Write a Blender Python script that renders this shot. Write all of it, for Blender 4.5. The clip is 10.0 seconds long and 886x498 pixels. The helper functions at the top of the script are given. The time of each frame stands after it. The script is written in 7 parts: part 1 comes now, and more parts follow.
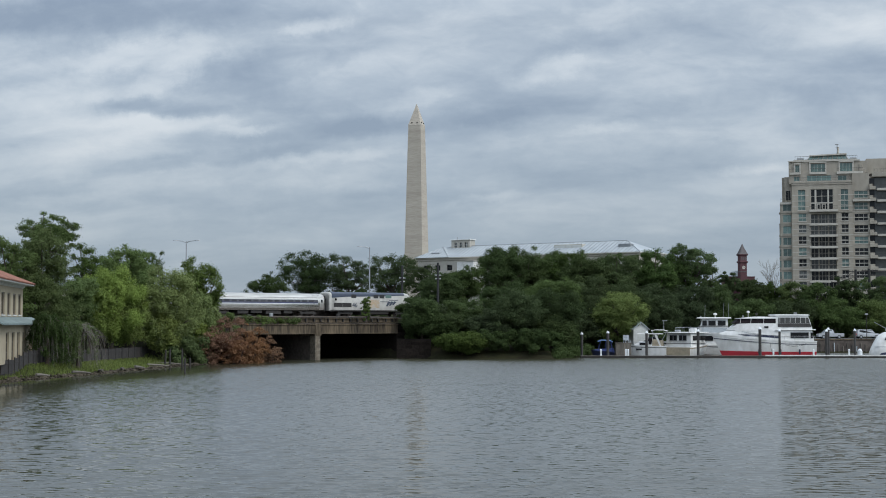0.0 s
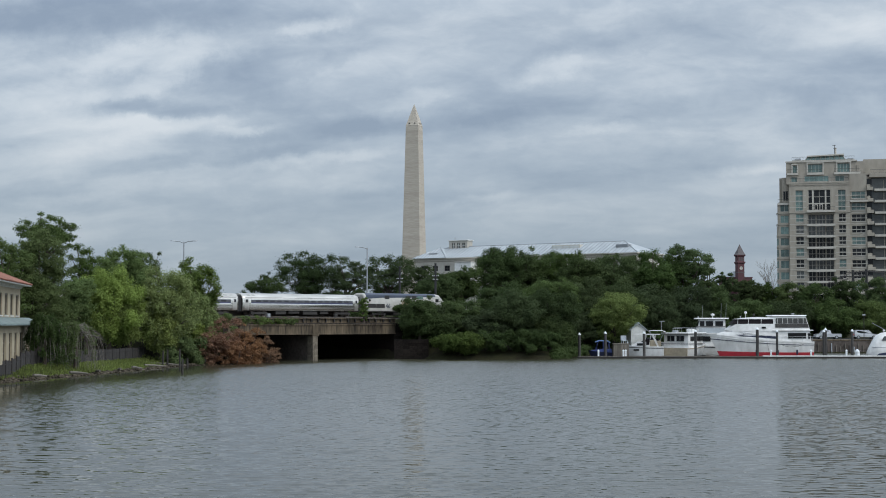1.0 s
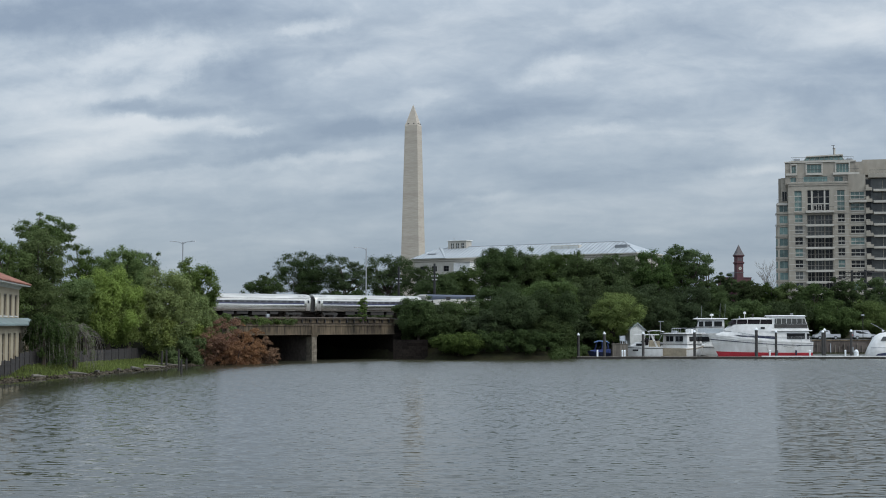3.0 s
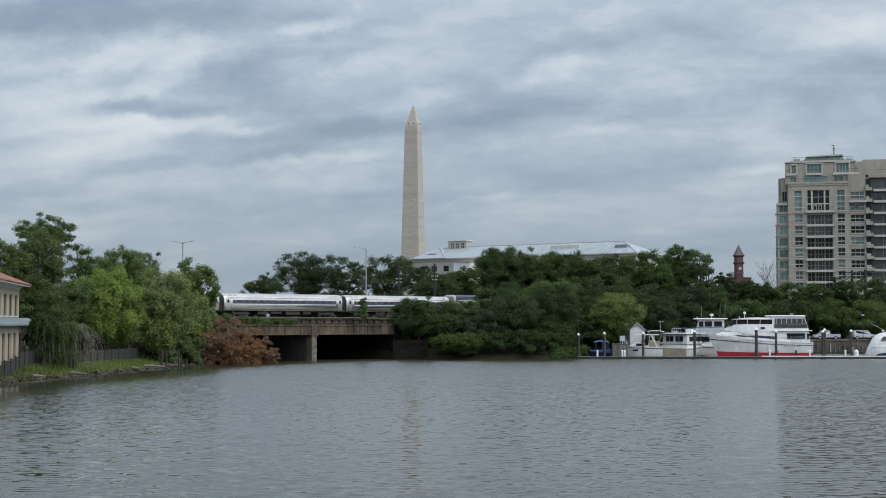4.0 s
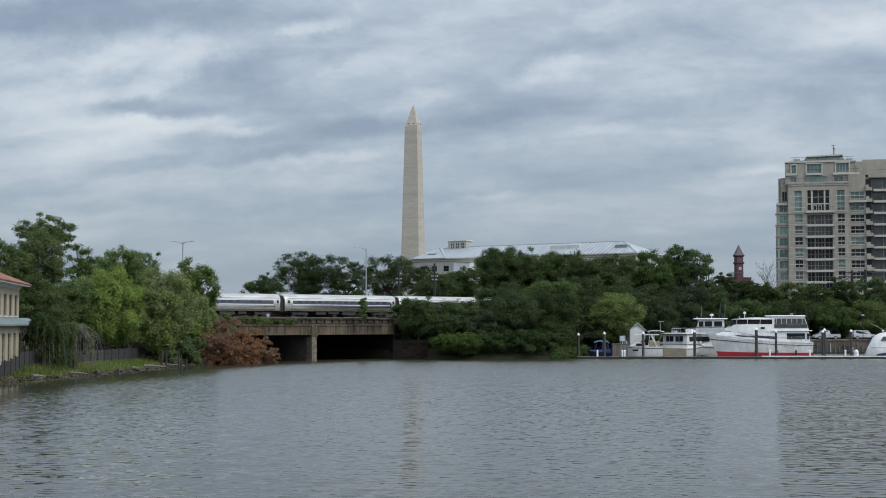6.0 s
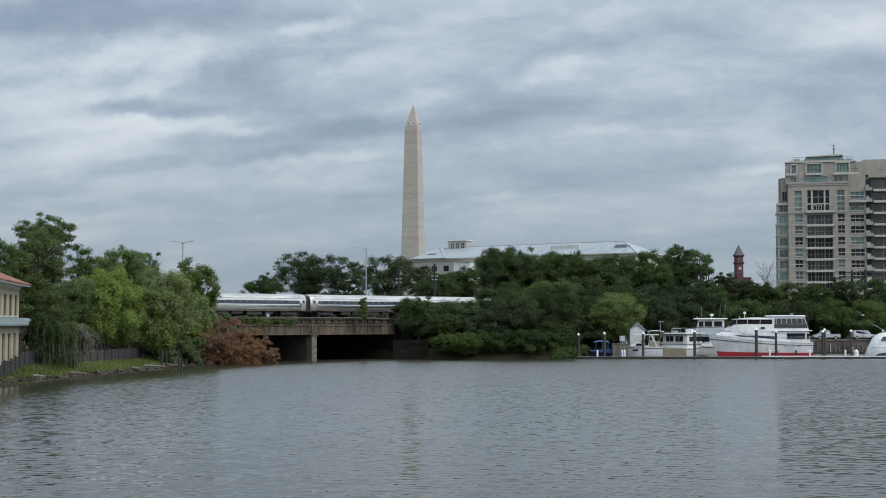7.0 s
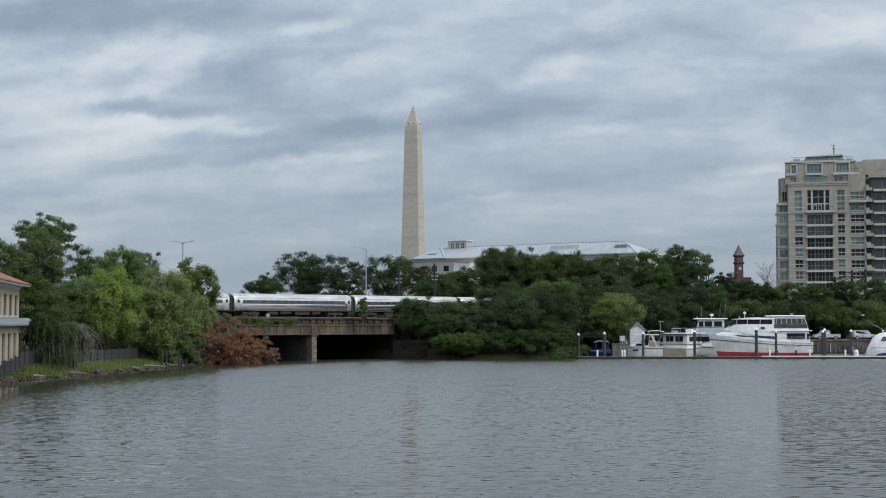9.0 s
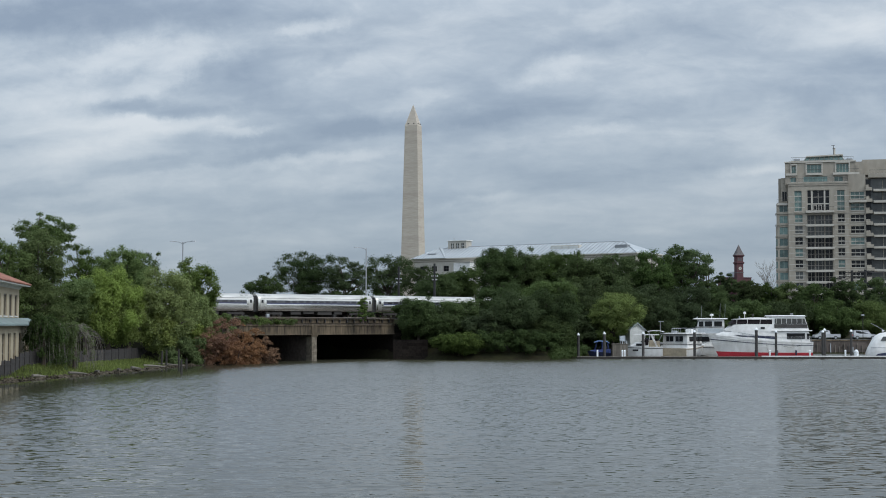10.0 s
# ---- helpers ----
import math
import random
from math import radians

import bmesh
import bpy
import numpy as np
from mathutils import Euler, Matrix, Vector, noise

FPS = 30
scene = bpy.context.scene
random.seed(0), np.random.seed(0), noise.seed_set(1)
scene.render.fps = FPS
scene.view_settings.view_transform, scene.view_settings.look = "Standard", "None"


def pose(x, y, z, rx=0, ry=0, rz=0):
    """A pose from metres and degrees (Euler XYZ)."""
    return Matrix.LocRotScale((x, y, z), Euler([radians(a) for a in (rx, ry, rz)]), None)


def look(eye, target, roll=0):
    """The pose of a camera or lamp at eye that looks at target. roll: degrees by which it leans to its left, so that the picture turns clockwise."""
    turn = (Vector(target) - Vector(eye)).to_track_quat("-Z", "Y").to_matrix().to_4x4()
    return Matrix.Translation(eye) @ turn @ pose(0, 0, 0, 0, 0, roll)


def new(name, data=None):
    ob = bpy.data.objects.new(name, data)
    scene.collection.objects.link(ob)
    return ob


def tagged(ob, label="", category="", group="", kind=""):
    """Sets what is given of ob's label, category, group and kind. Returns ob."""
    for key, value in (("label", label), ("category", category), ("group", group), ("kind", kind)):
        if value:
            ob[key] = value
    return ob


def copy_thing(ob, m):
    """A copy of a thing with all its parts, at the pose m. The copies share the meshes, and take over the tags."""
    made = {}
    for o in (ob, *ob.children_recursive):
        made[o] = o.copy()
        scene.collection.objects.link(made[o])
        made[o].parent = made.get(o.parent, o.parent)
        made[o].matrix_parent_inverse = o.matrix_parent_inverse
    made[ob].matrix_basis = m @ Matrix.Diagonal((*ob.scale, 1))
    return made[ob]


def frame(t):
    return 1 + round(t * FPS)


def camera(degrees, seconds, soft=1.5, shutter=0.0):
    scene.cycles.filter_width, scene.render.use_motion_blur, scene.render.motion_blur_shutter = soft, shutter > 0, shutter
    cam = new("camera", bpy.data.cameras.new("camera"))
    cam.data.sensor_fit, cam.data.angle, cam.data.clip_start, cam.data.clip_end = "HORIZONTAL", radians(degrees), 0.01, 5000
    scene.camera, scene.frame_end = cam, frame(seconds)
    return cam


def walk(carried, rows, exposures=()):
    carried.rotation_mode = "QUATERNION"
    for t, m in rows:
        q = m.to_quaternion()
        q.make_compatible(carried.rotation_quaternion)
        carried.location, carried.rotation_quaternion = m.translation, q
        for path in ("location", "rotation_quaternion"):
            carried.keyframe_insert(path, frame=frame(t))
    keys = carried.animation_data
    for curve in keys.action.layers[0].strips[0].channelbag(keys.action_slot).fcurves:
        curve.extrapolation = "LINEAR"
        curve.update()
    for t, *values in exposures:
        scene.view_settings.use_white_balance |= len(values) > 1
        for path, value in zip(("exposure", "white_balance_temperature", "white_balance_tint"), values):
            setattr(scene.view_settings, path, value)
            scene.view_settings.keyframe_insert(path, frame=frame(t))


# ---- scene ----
# ---- camera: fixed on a railing over the water, settling in the first second ----
cam = camera(33.15, 10.0, soft=1.0)
EYE = (0.0, 0.0, 6.2)
walk(cam, [(t, pose(*EYE, 90 + 2.827 - dp, 0, dy)) for t, dy, dp in (
    (0.0, 0.132, 0.033), (0.5, 0.098, 0.030), (1.0, 0.038, 0.012), (1.5, 0.0, 0.0), (2.0, 0.0, 0.0), (10.0, 0.0, 0.0))])

# ---- daylight: broken overcast, a weak wide sun from the right ----
SUN_UP, SUN_WAY = 44.0, 124.0           # elevation; bearing clockwise from +Y
world = bpy.data.worlds.new("overcast")
scene.world = world
world.use_nodes = True


def nodes_of(tree):
    tree.nodes.clear()
    def add(kind, operation="", data_type=""):
        n = tree.nodes.new(kind)
        if operation:
            n.operation = operation
        if data_type:
            n.data_type = data_type
        return n
    return add, tree.links.new


def ramp(node, stops):
    el = node.color_ramp.elements
    while len(el) > 1:
        el.remove(el[-1])
    el[0].position, el[0].color = stops[0][0], (*stops[0][1], 1)
    for p, c in stops[1:]:
        e = el.new(p)
        e.color = (*c, 1)
    return node


SKY_SHIFT = (4.2, 7.4, 0.0)


# cloud masses ahead: bearing and height (tangents), half-width, half-height, tilt, strength
BELLIES = ((-0.250, 0.209, 0.165, 0.019, 4, -0.165), (-0.142, 0.161, 0.051, 0.021, 14, -0.086), (-0.195, 0.145, 0.072, 0.010, -2, -0.121), (-0.051, 0.132, 0.061, 0.011, 3, -0.098),
           (-0.172, 0.106, 0.125, 0.007, 6, -0.057), (-0.057, 0.084, 0.038, 0.006, 4, -0.052), (0.105, 0.192, 0.080, 0.013, 12, -0.057), (0.025, 0.138, 0.053, 0.009, 6, -0.069),
           (0.264, 0.139, 0.057, 0.020, 8, -0.057), (-0.085, 0.175, 0.046, 0.007, 16, -0.040), (0.139, 0.145, 0.046, 0.011, 14, -0.034))
SHOULDERS = ((-0.205, 0.183, 0.135, 0.016, 7, 0.135), (-0.271, 0.154, 0.080, 0.016, 3, 0.087), (-0.188, 0.168, 0.036, 0.015, 24, 0.087), (-0.180, 0.132, 0.080, 0.009, -2, 0.105),
           (-0.085, 0.200, 0.036, 0.008, 12, 0.102), (-0.226, 0.120, 0.099, 0.010, 5, 0.065), (-0.134, 0.127, 0.023, 0.006, 18, 0.087), (-0.085, 0.109, 0.080, 0.007, 7, 0.087),
           (0.078, 0.173, 0.061, 0.012, 18, 0.080), (0.101, 0.131, 0.049, 0.006, 8, 0.072), (0.213, 0.101, 0.028, 0.006, 5, 0.087), (0.272, 0.194, 0.061, 0.022, 8, 0.065),
           (0.025, 0.081, 0.042, 0.005, 6, 0.058), (-0.017, 0.151, 0.042, 0.008, 10, 0.058), (-0.256, 0.084, 0.065, 0.006, 4, 0.043))


def build_world():
    add, link = nodes_of(world.node_tree)
    sky = add("ShaderNodeTexSky")
    sky.sky_type, sky.sun_disc, sky.sun_elevation, sky.sun_rotation = "NISHITA", False, radians(SUN_UP), radians(SUN_WAY)
    coord = add("ShaderNodeTexCoord")
    sep = add("ShaderNodeSeparateXYZ")
    link(coord.outputs["Generated"], sep.inputs[0])
    # a flat cloud deck seen in perspective: direction divided by its height
    up = add("ShaderNodeMath", operation="ADD")
    up.inputs[1].default_value = 0.22
    mx = add("ShaderNodeMath", operation="MAXIMUM")
    mx.inputs[1].default_value = 0.0
    link(sep.outputs[2], mx.inputs[0])
    link(mx.outputs[0], up.inputs[0])
    div = add("ShaderNodeVectorMath", operation="DIVIDE")
    comb = add("ShaderNodeCombineXYZ")
    for i in range(3):
        link(up.outputs[0], comb.inputs[i])
    link(coord.outputs["Generated"], div.inputs[0])
    link(comb.outputs[0], div.inputs[1])
    mp = add("ShaderNodeMapping")
    mp.vector_type = "TEXTURE"
    mp.inputs["Location"].default_value = SKY_SHIFT
    mp.inputs["Rotation"].default_value = (0, 0, radians(-24))
    mp.inputs["Scale"].default_value = (1.35, 0.9, 1.0)
    link(div.outputs[0], mp.inputs[0])
    mp2 = add("ShaderNodeMapping")
    mp2.vector_type = "TEXTURE"
    mp2.inputs["Rotation"].default_value = (0, 0, radians(-14))
    mp2.inputs["Scale"].default_value = (1.15, 0.75, 1.0)
    link(div.outputs[0], mp2.inputs[0])
    layers = None
    for m, scale, detail, rough, distort, weight in ((mp, 0.95, 3, 0.5, 0.2, 0.3), (mp2, 2.9, 7, 0.52, 0.3, 0.36)):
        n = add("ShaderNodeTexNoise")
        n.inputs["Scale"].default_value, n.inputs["Detail"].default_value, n.inputs["Roughness"].default_value, n.inputs["Distortion"].default_value = scale, detail, rough, distort
        link(m.outputs[0], n.inputs[0])
        ma = add("ShaderNodeMath", operation="MULTIPLY_ADD")
        ma.inputs[1].default_value, ma.inputs[2].default_value = weight, 0.0
        link(n.outputs[0], ma.inputs[0])
        if layers is not None:
            link(layers, ma.inputs[2])
        layers = ma.outputs[0]
    # rolls of cloud across the wind
    roll = add("ShaderNodeTexWave")
    roll.wave_type, roll.bands_direction = "BANDS", "Y"
    roll.inputs["Scale"].default_value, roll.inputs["Distortion"].default_value, roll.inputs["Detail"].default_value, roll.inputs["Detail Scale"].default_value, roll.inputs["Detail Roughness"].default_value = 0.62, 5.0, 4.0, 0.9, 0.55
    link(mp.outputs[0], roll.inputs[0])
    ma = add("ShaderNodeMath", operation="MULTIPLY_ADD")
    ma.inputs[1].default_value = 0.05
    link(roll.outputs["Fac"], ma.inputs[0])
    sub = add("ShaderNodeMath", operation="MULTIPLY_ADD")
    sub.inputs[1].default_value, sub.inputs[2].default_value = 1.0, 0.145
    link(layers, sub.inputs[0])
    link(sub.outputs[0], ma.inputs[2])
    layers = ma.outputs[0]
    # the larger cloud masses: dark bellies and bright shoulders, with ragged edges
    front = add("ShaderNodeMath", operation="MAXIMUM")
    front.inputs[1].default_value = 0.15
    link(sep.outputs[1], front.inputs[0])
    plan = add("ShaderNodeCombineXYZ")
    for i in (0, 2):
        q = add("ShaderNodeMath", operation="DIVIDE")
        link(sep.outputs[i], q.inputs[0])
        link(front.outputs[0], q.inputs[1])
        link(q.outputs[0], plan.inputs[i // 2])
    rag = add("ShaderNodeTexNoise")
    rag.inputs["Scale"].default_value, rag.inputs["Detail"].default_value, rag.inputs["Roughness"].default_value = 13.0, 8, 0.64
    link(plan.outputs[0], rag.inputs[0])
    rag2 = add("ShaderNodeVectorMath", operation="MULTIPLY_ADD")
    rag2.inputs[1].default_value, rag2.inputs[2].default_value = (0.085, 0.036, 0), (-0.0425, -0.018, 0)
    link(rag.outputs["Color"], rag2.inputs[0])
    ragged = add("ShaderNodeVectorMath", operation="ADD")
    link(plan.outputs[0], ragged.inputs[0])
    link(rag2.outputs[0], ragged.inputs[1])
    for cu, cv, wide, high, tilt, amount in BELLIES + SHOULDERS:
        mm = add("ShaderNodeMapping")
        mm.vector_type = "TEXTURE"
        mm.inputs["Location"].default_value, mm.inputs["Rotation"].default_value, mm.inputs["Scale"].default_value = (cu, cv, 0), (0, 0, radians(tilt)), (wide, high, 1)
        link(ragged.outputs[0], mm.inputs[0])
        ln = add("ShaderNodeVectorMath", operation="LENGTH")
        link(mm.outputs[0], ln.inputs[0])
        fall = add("ShaderNodeMapRange")
        fall.interpolation_type = "SMOOTHERSTEP"
        fall.inputs[1].default_value, fall.inputs[2].default_value, fall.inputs[3].default_value, fall.inputs[4].default_value = 0.0, 1.15, amount, 0.0
        link(ln.outputs["Value"], fall.inputs[0])
        sm = add("ShaderNodeMath", operation="ADD")
        link(layers, sm.inputs[0])
        link(fall.outputs[0], sm.inputs[1])
        layers = sm.outputs[0]
    # fine tufts and wisps
    for scale, stretch, amount in ((16.0, (0.5, 1.25, 1), 0.17), (52.0, (0.55, 1.15, 1), 0.12)):
        tm = add("ShaderNodeMapping")
        tm.inputs["Scale"].default_value, tm.inputs["Rotation"].default_value = stretch, (0, 0, radians(-9))
        link(plan.outputs[0], tm.inputs[0])
        tuft = add("ShaderNodeTexNoise")
        tuft.inputs["Scale"].default_value, tuft.inputs["Detail"].default_value, tuft.inputs["Roughness"].default_value, tuft.inputs["Distortion"].default_value = scale, 6, 0.62, 0.6
        link(tm.outputs[0], tuft.inputs[0])
        t1 = add("ShaderNodeMath", operation="MULTIPLY_ADD")
        t1.inputs[1].default_value, t1.inputs[2].default_value = amount, -0.5 * amount
        link(tuft.outputs[0], t1.inputs[0])
        t2 = add("ShaderNodeMath", operation="ADD")
        link(layers, t2.inputs[0])
        link(t1.outputs[0], t2.inputs[1])
        layers = t2.outputs[0]
    tone = ramp(add("ShaderNodeValToRGB"), [(0.36, (0.29, 0.365, 0.475)), (0.44, (0.375, 0.455, 0.56)), (0.5, (0.47, 0.55, 0.645)), (0.57, (0.62, 0.69, 0.765)), (0.66, (0.78, 0.83, 0.88))])
    link(layers, tone.inputs[0])
    # haze evens the clouds out towards the horizon
    hz = add("ShaderNodeMapRange")
    hz.inputs[1].default_value, hz.inputs[2].default_value, hz.inputs[3].default_value, hz.inputs[4].default_value = 0.0, 0.16, 0.8, 0.0
    link(sep.outputs[2], hz.inputs[0])
    haze = add("ShaderNodeMix", data_type="RGBA")
    haze.inputs["B"].default_value = (0.285, 0.357, 0.435, 1)
    link(hz.outputs[0], haze.inputs[0])
    link(tone.outputs[0], haze.inputs["A"])
    # overcast sky brightens towards the zenith
    zen = add("ShaderNodeMapRange")
    zen.inputs[1].default_value, zen.inputs[2].default_value, zen.inputs[3].default_value, zen.inputs[4].default_value = 0.2, 0.5, 1.0, 2.05
    link(sep.outputs[2], zen.inputs[0])
    # the sun glows through the cloud behind the viewer
    dot = add("ShaderNodeVectorMath", operation="DOT_PRODUCT")
    sa, se = radians(SUN_WAY), radians(SUN_UP)
    dot.inputs[1].default_value = (math.sin(sa) * math.cos(se), math.cos(sa) * math.cos(se), math.sin(se))
    link(coord.outputs["Generated"], dot.inputs[0])
    glow = add("ShaderNodeMapRange")
    glow.interpolation_type = "SMOOTHSTEP"
    glow.inputs[1].default_value, glow.inputs[2].default_value, glow.inputs[3].default_value, glow.inputs[4].default_value = 0.1, 1.0, 0.0, 1.5
    link(dot.outputs["Value"], glow.inputs[0])
    both = add("ShaderNodeMath", operation="ADD")
    link(zen.outputs[0], both.inputs[0])
    link(glow.outputs[0], both.inputs[1])
    cloud = add("ShaderNodeBackground")
    link(haze.outputs["Result"], cloud.inputs[0])
    link(both.outputs[0], cloud.inputs[1])
    blue = add("ShaderNodeBackground")
    blue.inputs[1].default_value = 0.08
    link(sky.outputs[0], blue.inputs[0])
    mix = add("ShaderNodeMixShader")
    mix.inputs[0].default_value = 0.88
    link(blue.outputs[0], mix.inputs[1])
    link(cloud.outputs[0], mix.inputs[2])
    out = add("ShaderNodeOutputWorld")
    link(mix.outputs[0], out.inputs[0])


build_world()
sun = new("sun", bpy.data.lights.new("sun", "SUN"))
sun.data.energy, sun.data.angle, sun.data.color = 1.35, radians(14), (1.0, 0.95, 0.87)
a, e = radians(SUN_WAY), radians(SUN_UP)
sun.matrix_world = look((200 * math.sin(a) * math.cos(e), 200 * math.cos(a) * math.cos(e), 200 * math.sin(e)), (0, 0, 0))

# ---- materials ----


def material(name, base, dark=None, rough=0.7, metal=0.0, grain=6.0, stain=0.5, bump=0.15, bump_size=20.0, vary=0.0, stretch=(1, 1, 1), spec=0.5, leaf=0.0, island=False, coat=0.0):
    """Base colour broken at two scales (stains and grain), with fine relief. vary: from piece to piece."""
    m = bpy.data.materials.new(name)
    m.use_nodes = True
    add, link = nodes_of(m.node_tree)
    dark = dark or tuple(c * 0.72 for c in base)
    coord = add("ShaderNodeTexCoord")
    mp = add("ShaderNodeMapping")
    mp.inputs["Scale"].default_value = stretch
    link(coord.outputs["Object"], mp.inputs[0])
    n1, n2 = add("ShaderNodeTexNoise"), add("ShaderNodeTexNoise")
    n1.inputs["Scale"].default_value, n1.inputs["Detail"].default_value = stain, 5
    n2.inputs["Scale"].default_value, n2.inputs["Detail"].default_value = grain, 4
    link(mp.outputs[0], n1.inputs[0])
    link(mp.outputs[0], n2.inputs[0])
    addm = add("ShaderNodeMath", operation="MULTIPLY_ADD")
    addm.inputs[1].default_value, addm.inputs[2].default_value = 0.5, 0.0
    link(n2.outputs[0], addm.inputs[0])
    sm = add("ShaderNodeMath", operation="MULTIPLY_ADD")
    sm.inputs[1].default_value = 0.5
    link(n1.outputs[0], sm.inputs[0])
    link(addm.outputs[0], sm.inputs[2])
    mr = add("ShaderNodeMapRange")
    mr.inputs[1].default_value, mr.inputs[2].default_value = 0.36, 0.62
    link(sm.outputs[0], mr.inputs[0])
    mix = add("ShaderNodeMix", data_type="RGBA")
    mix.inputs["A"].default_value, mix.inputs["B"].default_value = (*dark, 1), (*base, 1)
    link(mr.outputs[0], mix.inputs[0])
    colour = mix.outputs["Result"]
    if vary:
        src = add("ShaderNodeNewGeometry").outputs["Random Per Island"] if island else add("ShaderNodeObjectInfo").outputs["Random"]
        vr = add("ShaderNodeMapRange")
        vr.inputs[3].default_value, vr.inputs[4].default_value = 1 - vary, 1 + vary
        link(src, vr.inputs[0])
        hsv = add("ShaderNodeHueSaturation")
        link(vr.outputs[0], hsv.inputs["Value"])
        link(colour, hsv.inputs["Color"])
        colour = hsv.outputs[0]
    p = add("ShaderNodeBsdfPrincipled")
    p.inputs["Roughness"].default_value, p.inputs["Metallic"].default_value, p.inputs["Specular IOR Level"].default_value = rough, metal, spec
    p.inputs["Coat Weight"].default_value = coat
    link(colour, p.inputs["Base Color"])
    if bump:
        b = add("ShaderNodeBump")
        b.inputs["Strength"].default_value, b.inputs["Distance"].default_value = bump, 0.5 / bump_size
        n3 = add("ShaderNodeTexNoise")
        n3.inputs["Scale"].default_value, n3.inputs["Detail"].default_value = bump_size, 3
        link(mp.outputs[0], n3.inputs[0])
        link(n3.outputs[0], b.inputs["Height"])
        link(b.outputs[0], p.inputs["Normal"])
    shader = p.outputs[0]
    if leaf:
        # each plant has a tint of its own
        info = add("ShaderNodeObjectInfo")
        hs = add("ShaderNodeHueSaturation")
        for k, (socket, lo, hi) in enumerate((("Hue", 0.482, 0.499), ("Value", 0.84, 1.2), ("Saturation", 0.85, 1.1))):
            rot = add("ShaderNodeMath", operation="FRACT")
            mu = add("ShaderNodeMath", operation="MULTIPLY")
            mu.inputs[1].default_value = (1.0, 7.31, 13.7)[k]
            link(info.outputs["Random"], mu.inputs[0])
            link(mu.outputs[0], rot.inputs[0])
            r2 = add("ShaderNodeMapRange")
            r2.inputs[3].default_value, r2.inputs[4].default_value = lo, hi
            link(rot.outputs[0], r2.inputs[0])
            link(r2.outputs[0], hs.inputs[socket])
        link(colour, hs.inputs["Color"])
        colour = hs.outputs[0]
        link(colour, p.inputs["Base Color"])
        tr = add("ShaderNodeBsdfTranslucent")
        link(colour, tr.inputs[0])
        ms = add("ShaderNodeMixShader")
        ms.inputs[0].default_value = leaf
        link(shader, ms.inputs[1])
        link(tr.outputs[0], ms.inputs[2])
        shader = ms.outputs[0]
    out = add("ShaderNodeOutputMaterial")
    link(shader, out.inputs[0])
    return m


def foliage(name, base, vary=0.2):
    return material(name, base, tuple(c * 0.7 for c in base), rough=0.9, grain=1.3, stain=0.22, bump=0, vary=vary, leaf=0.44, island=True, spec=0.1)


FACET = 0.24
LEAN = (0.012, 0.18)  # near and far bias of the normals towards the viewer, so ripples mirror higher sky


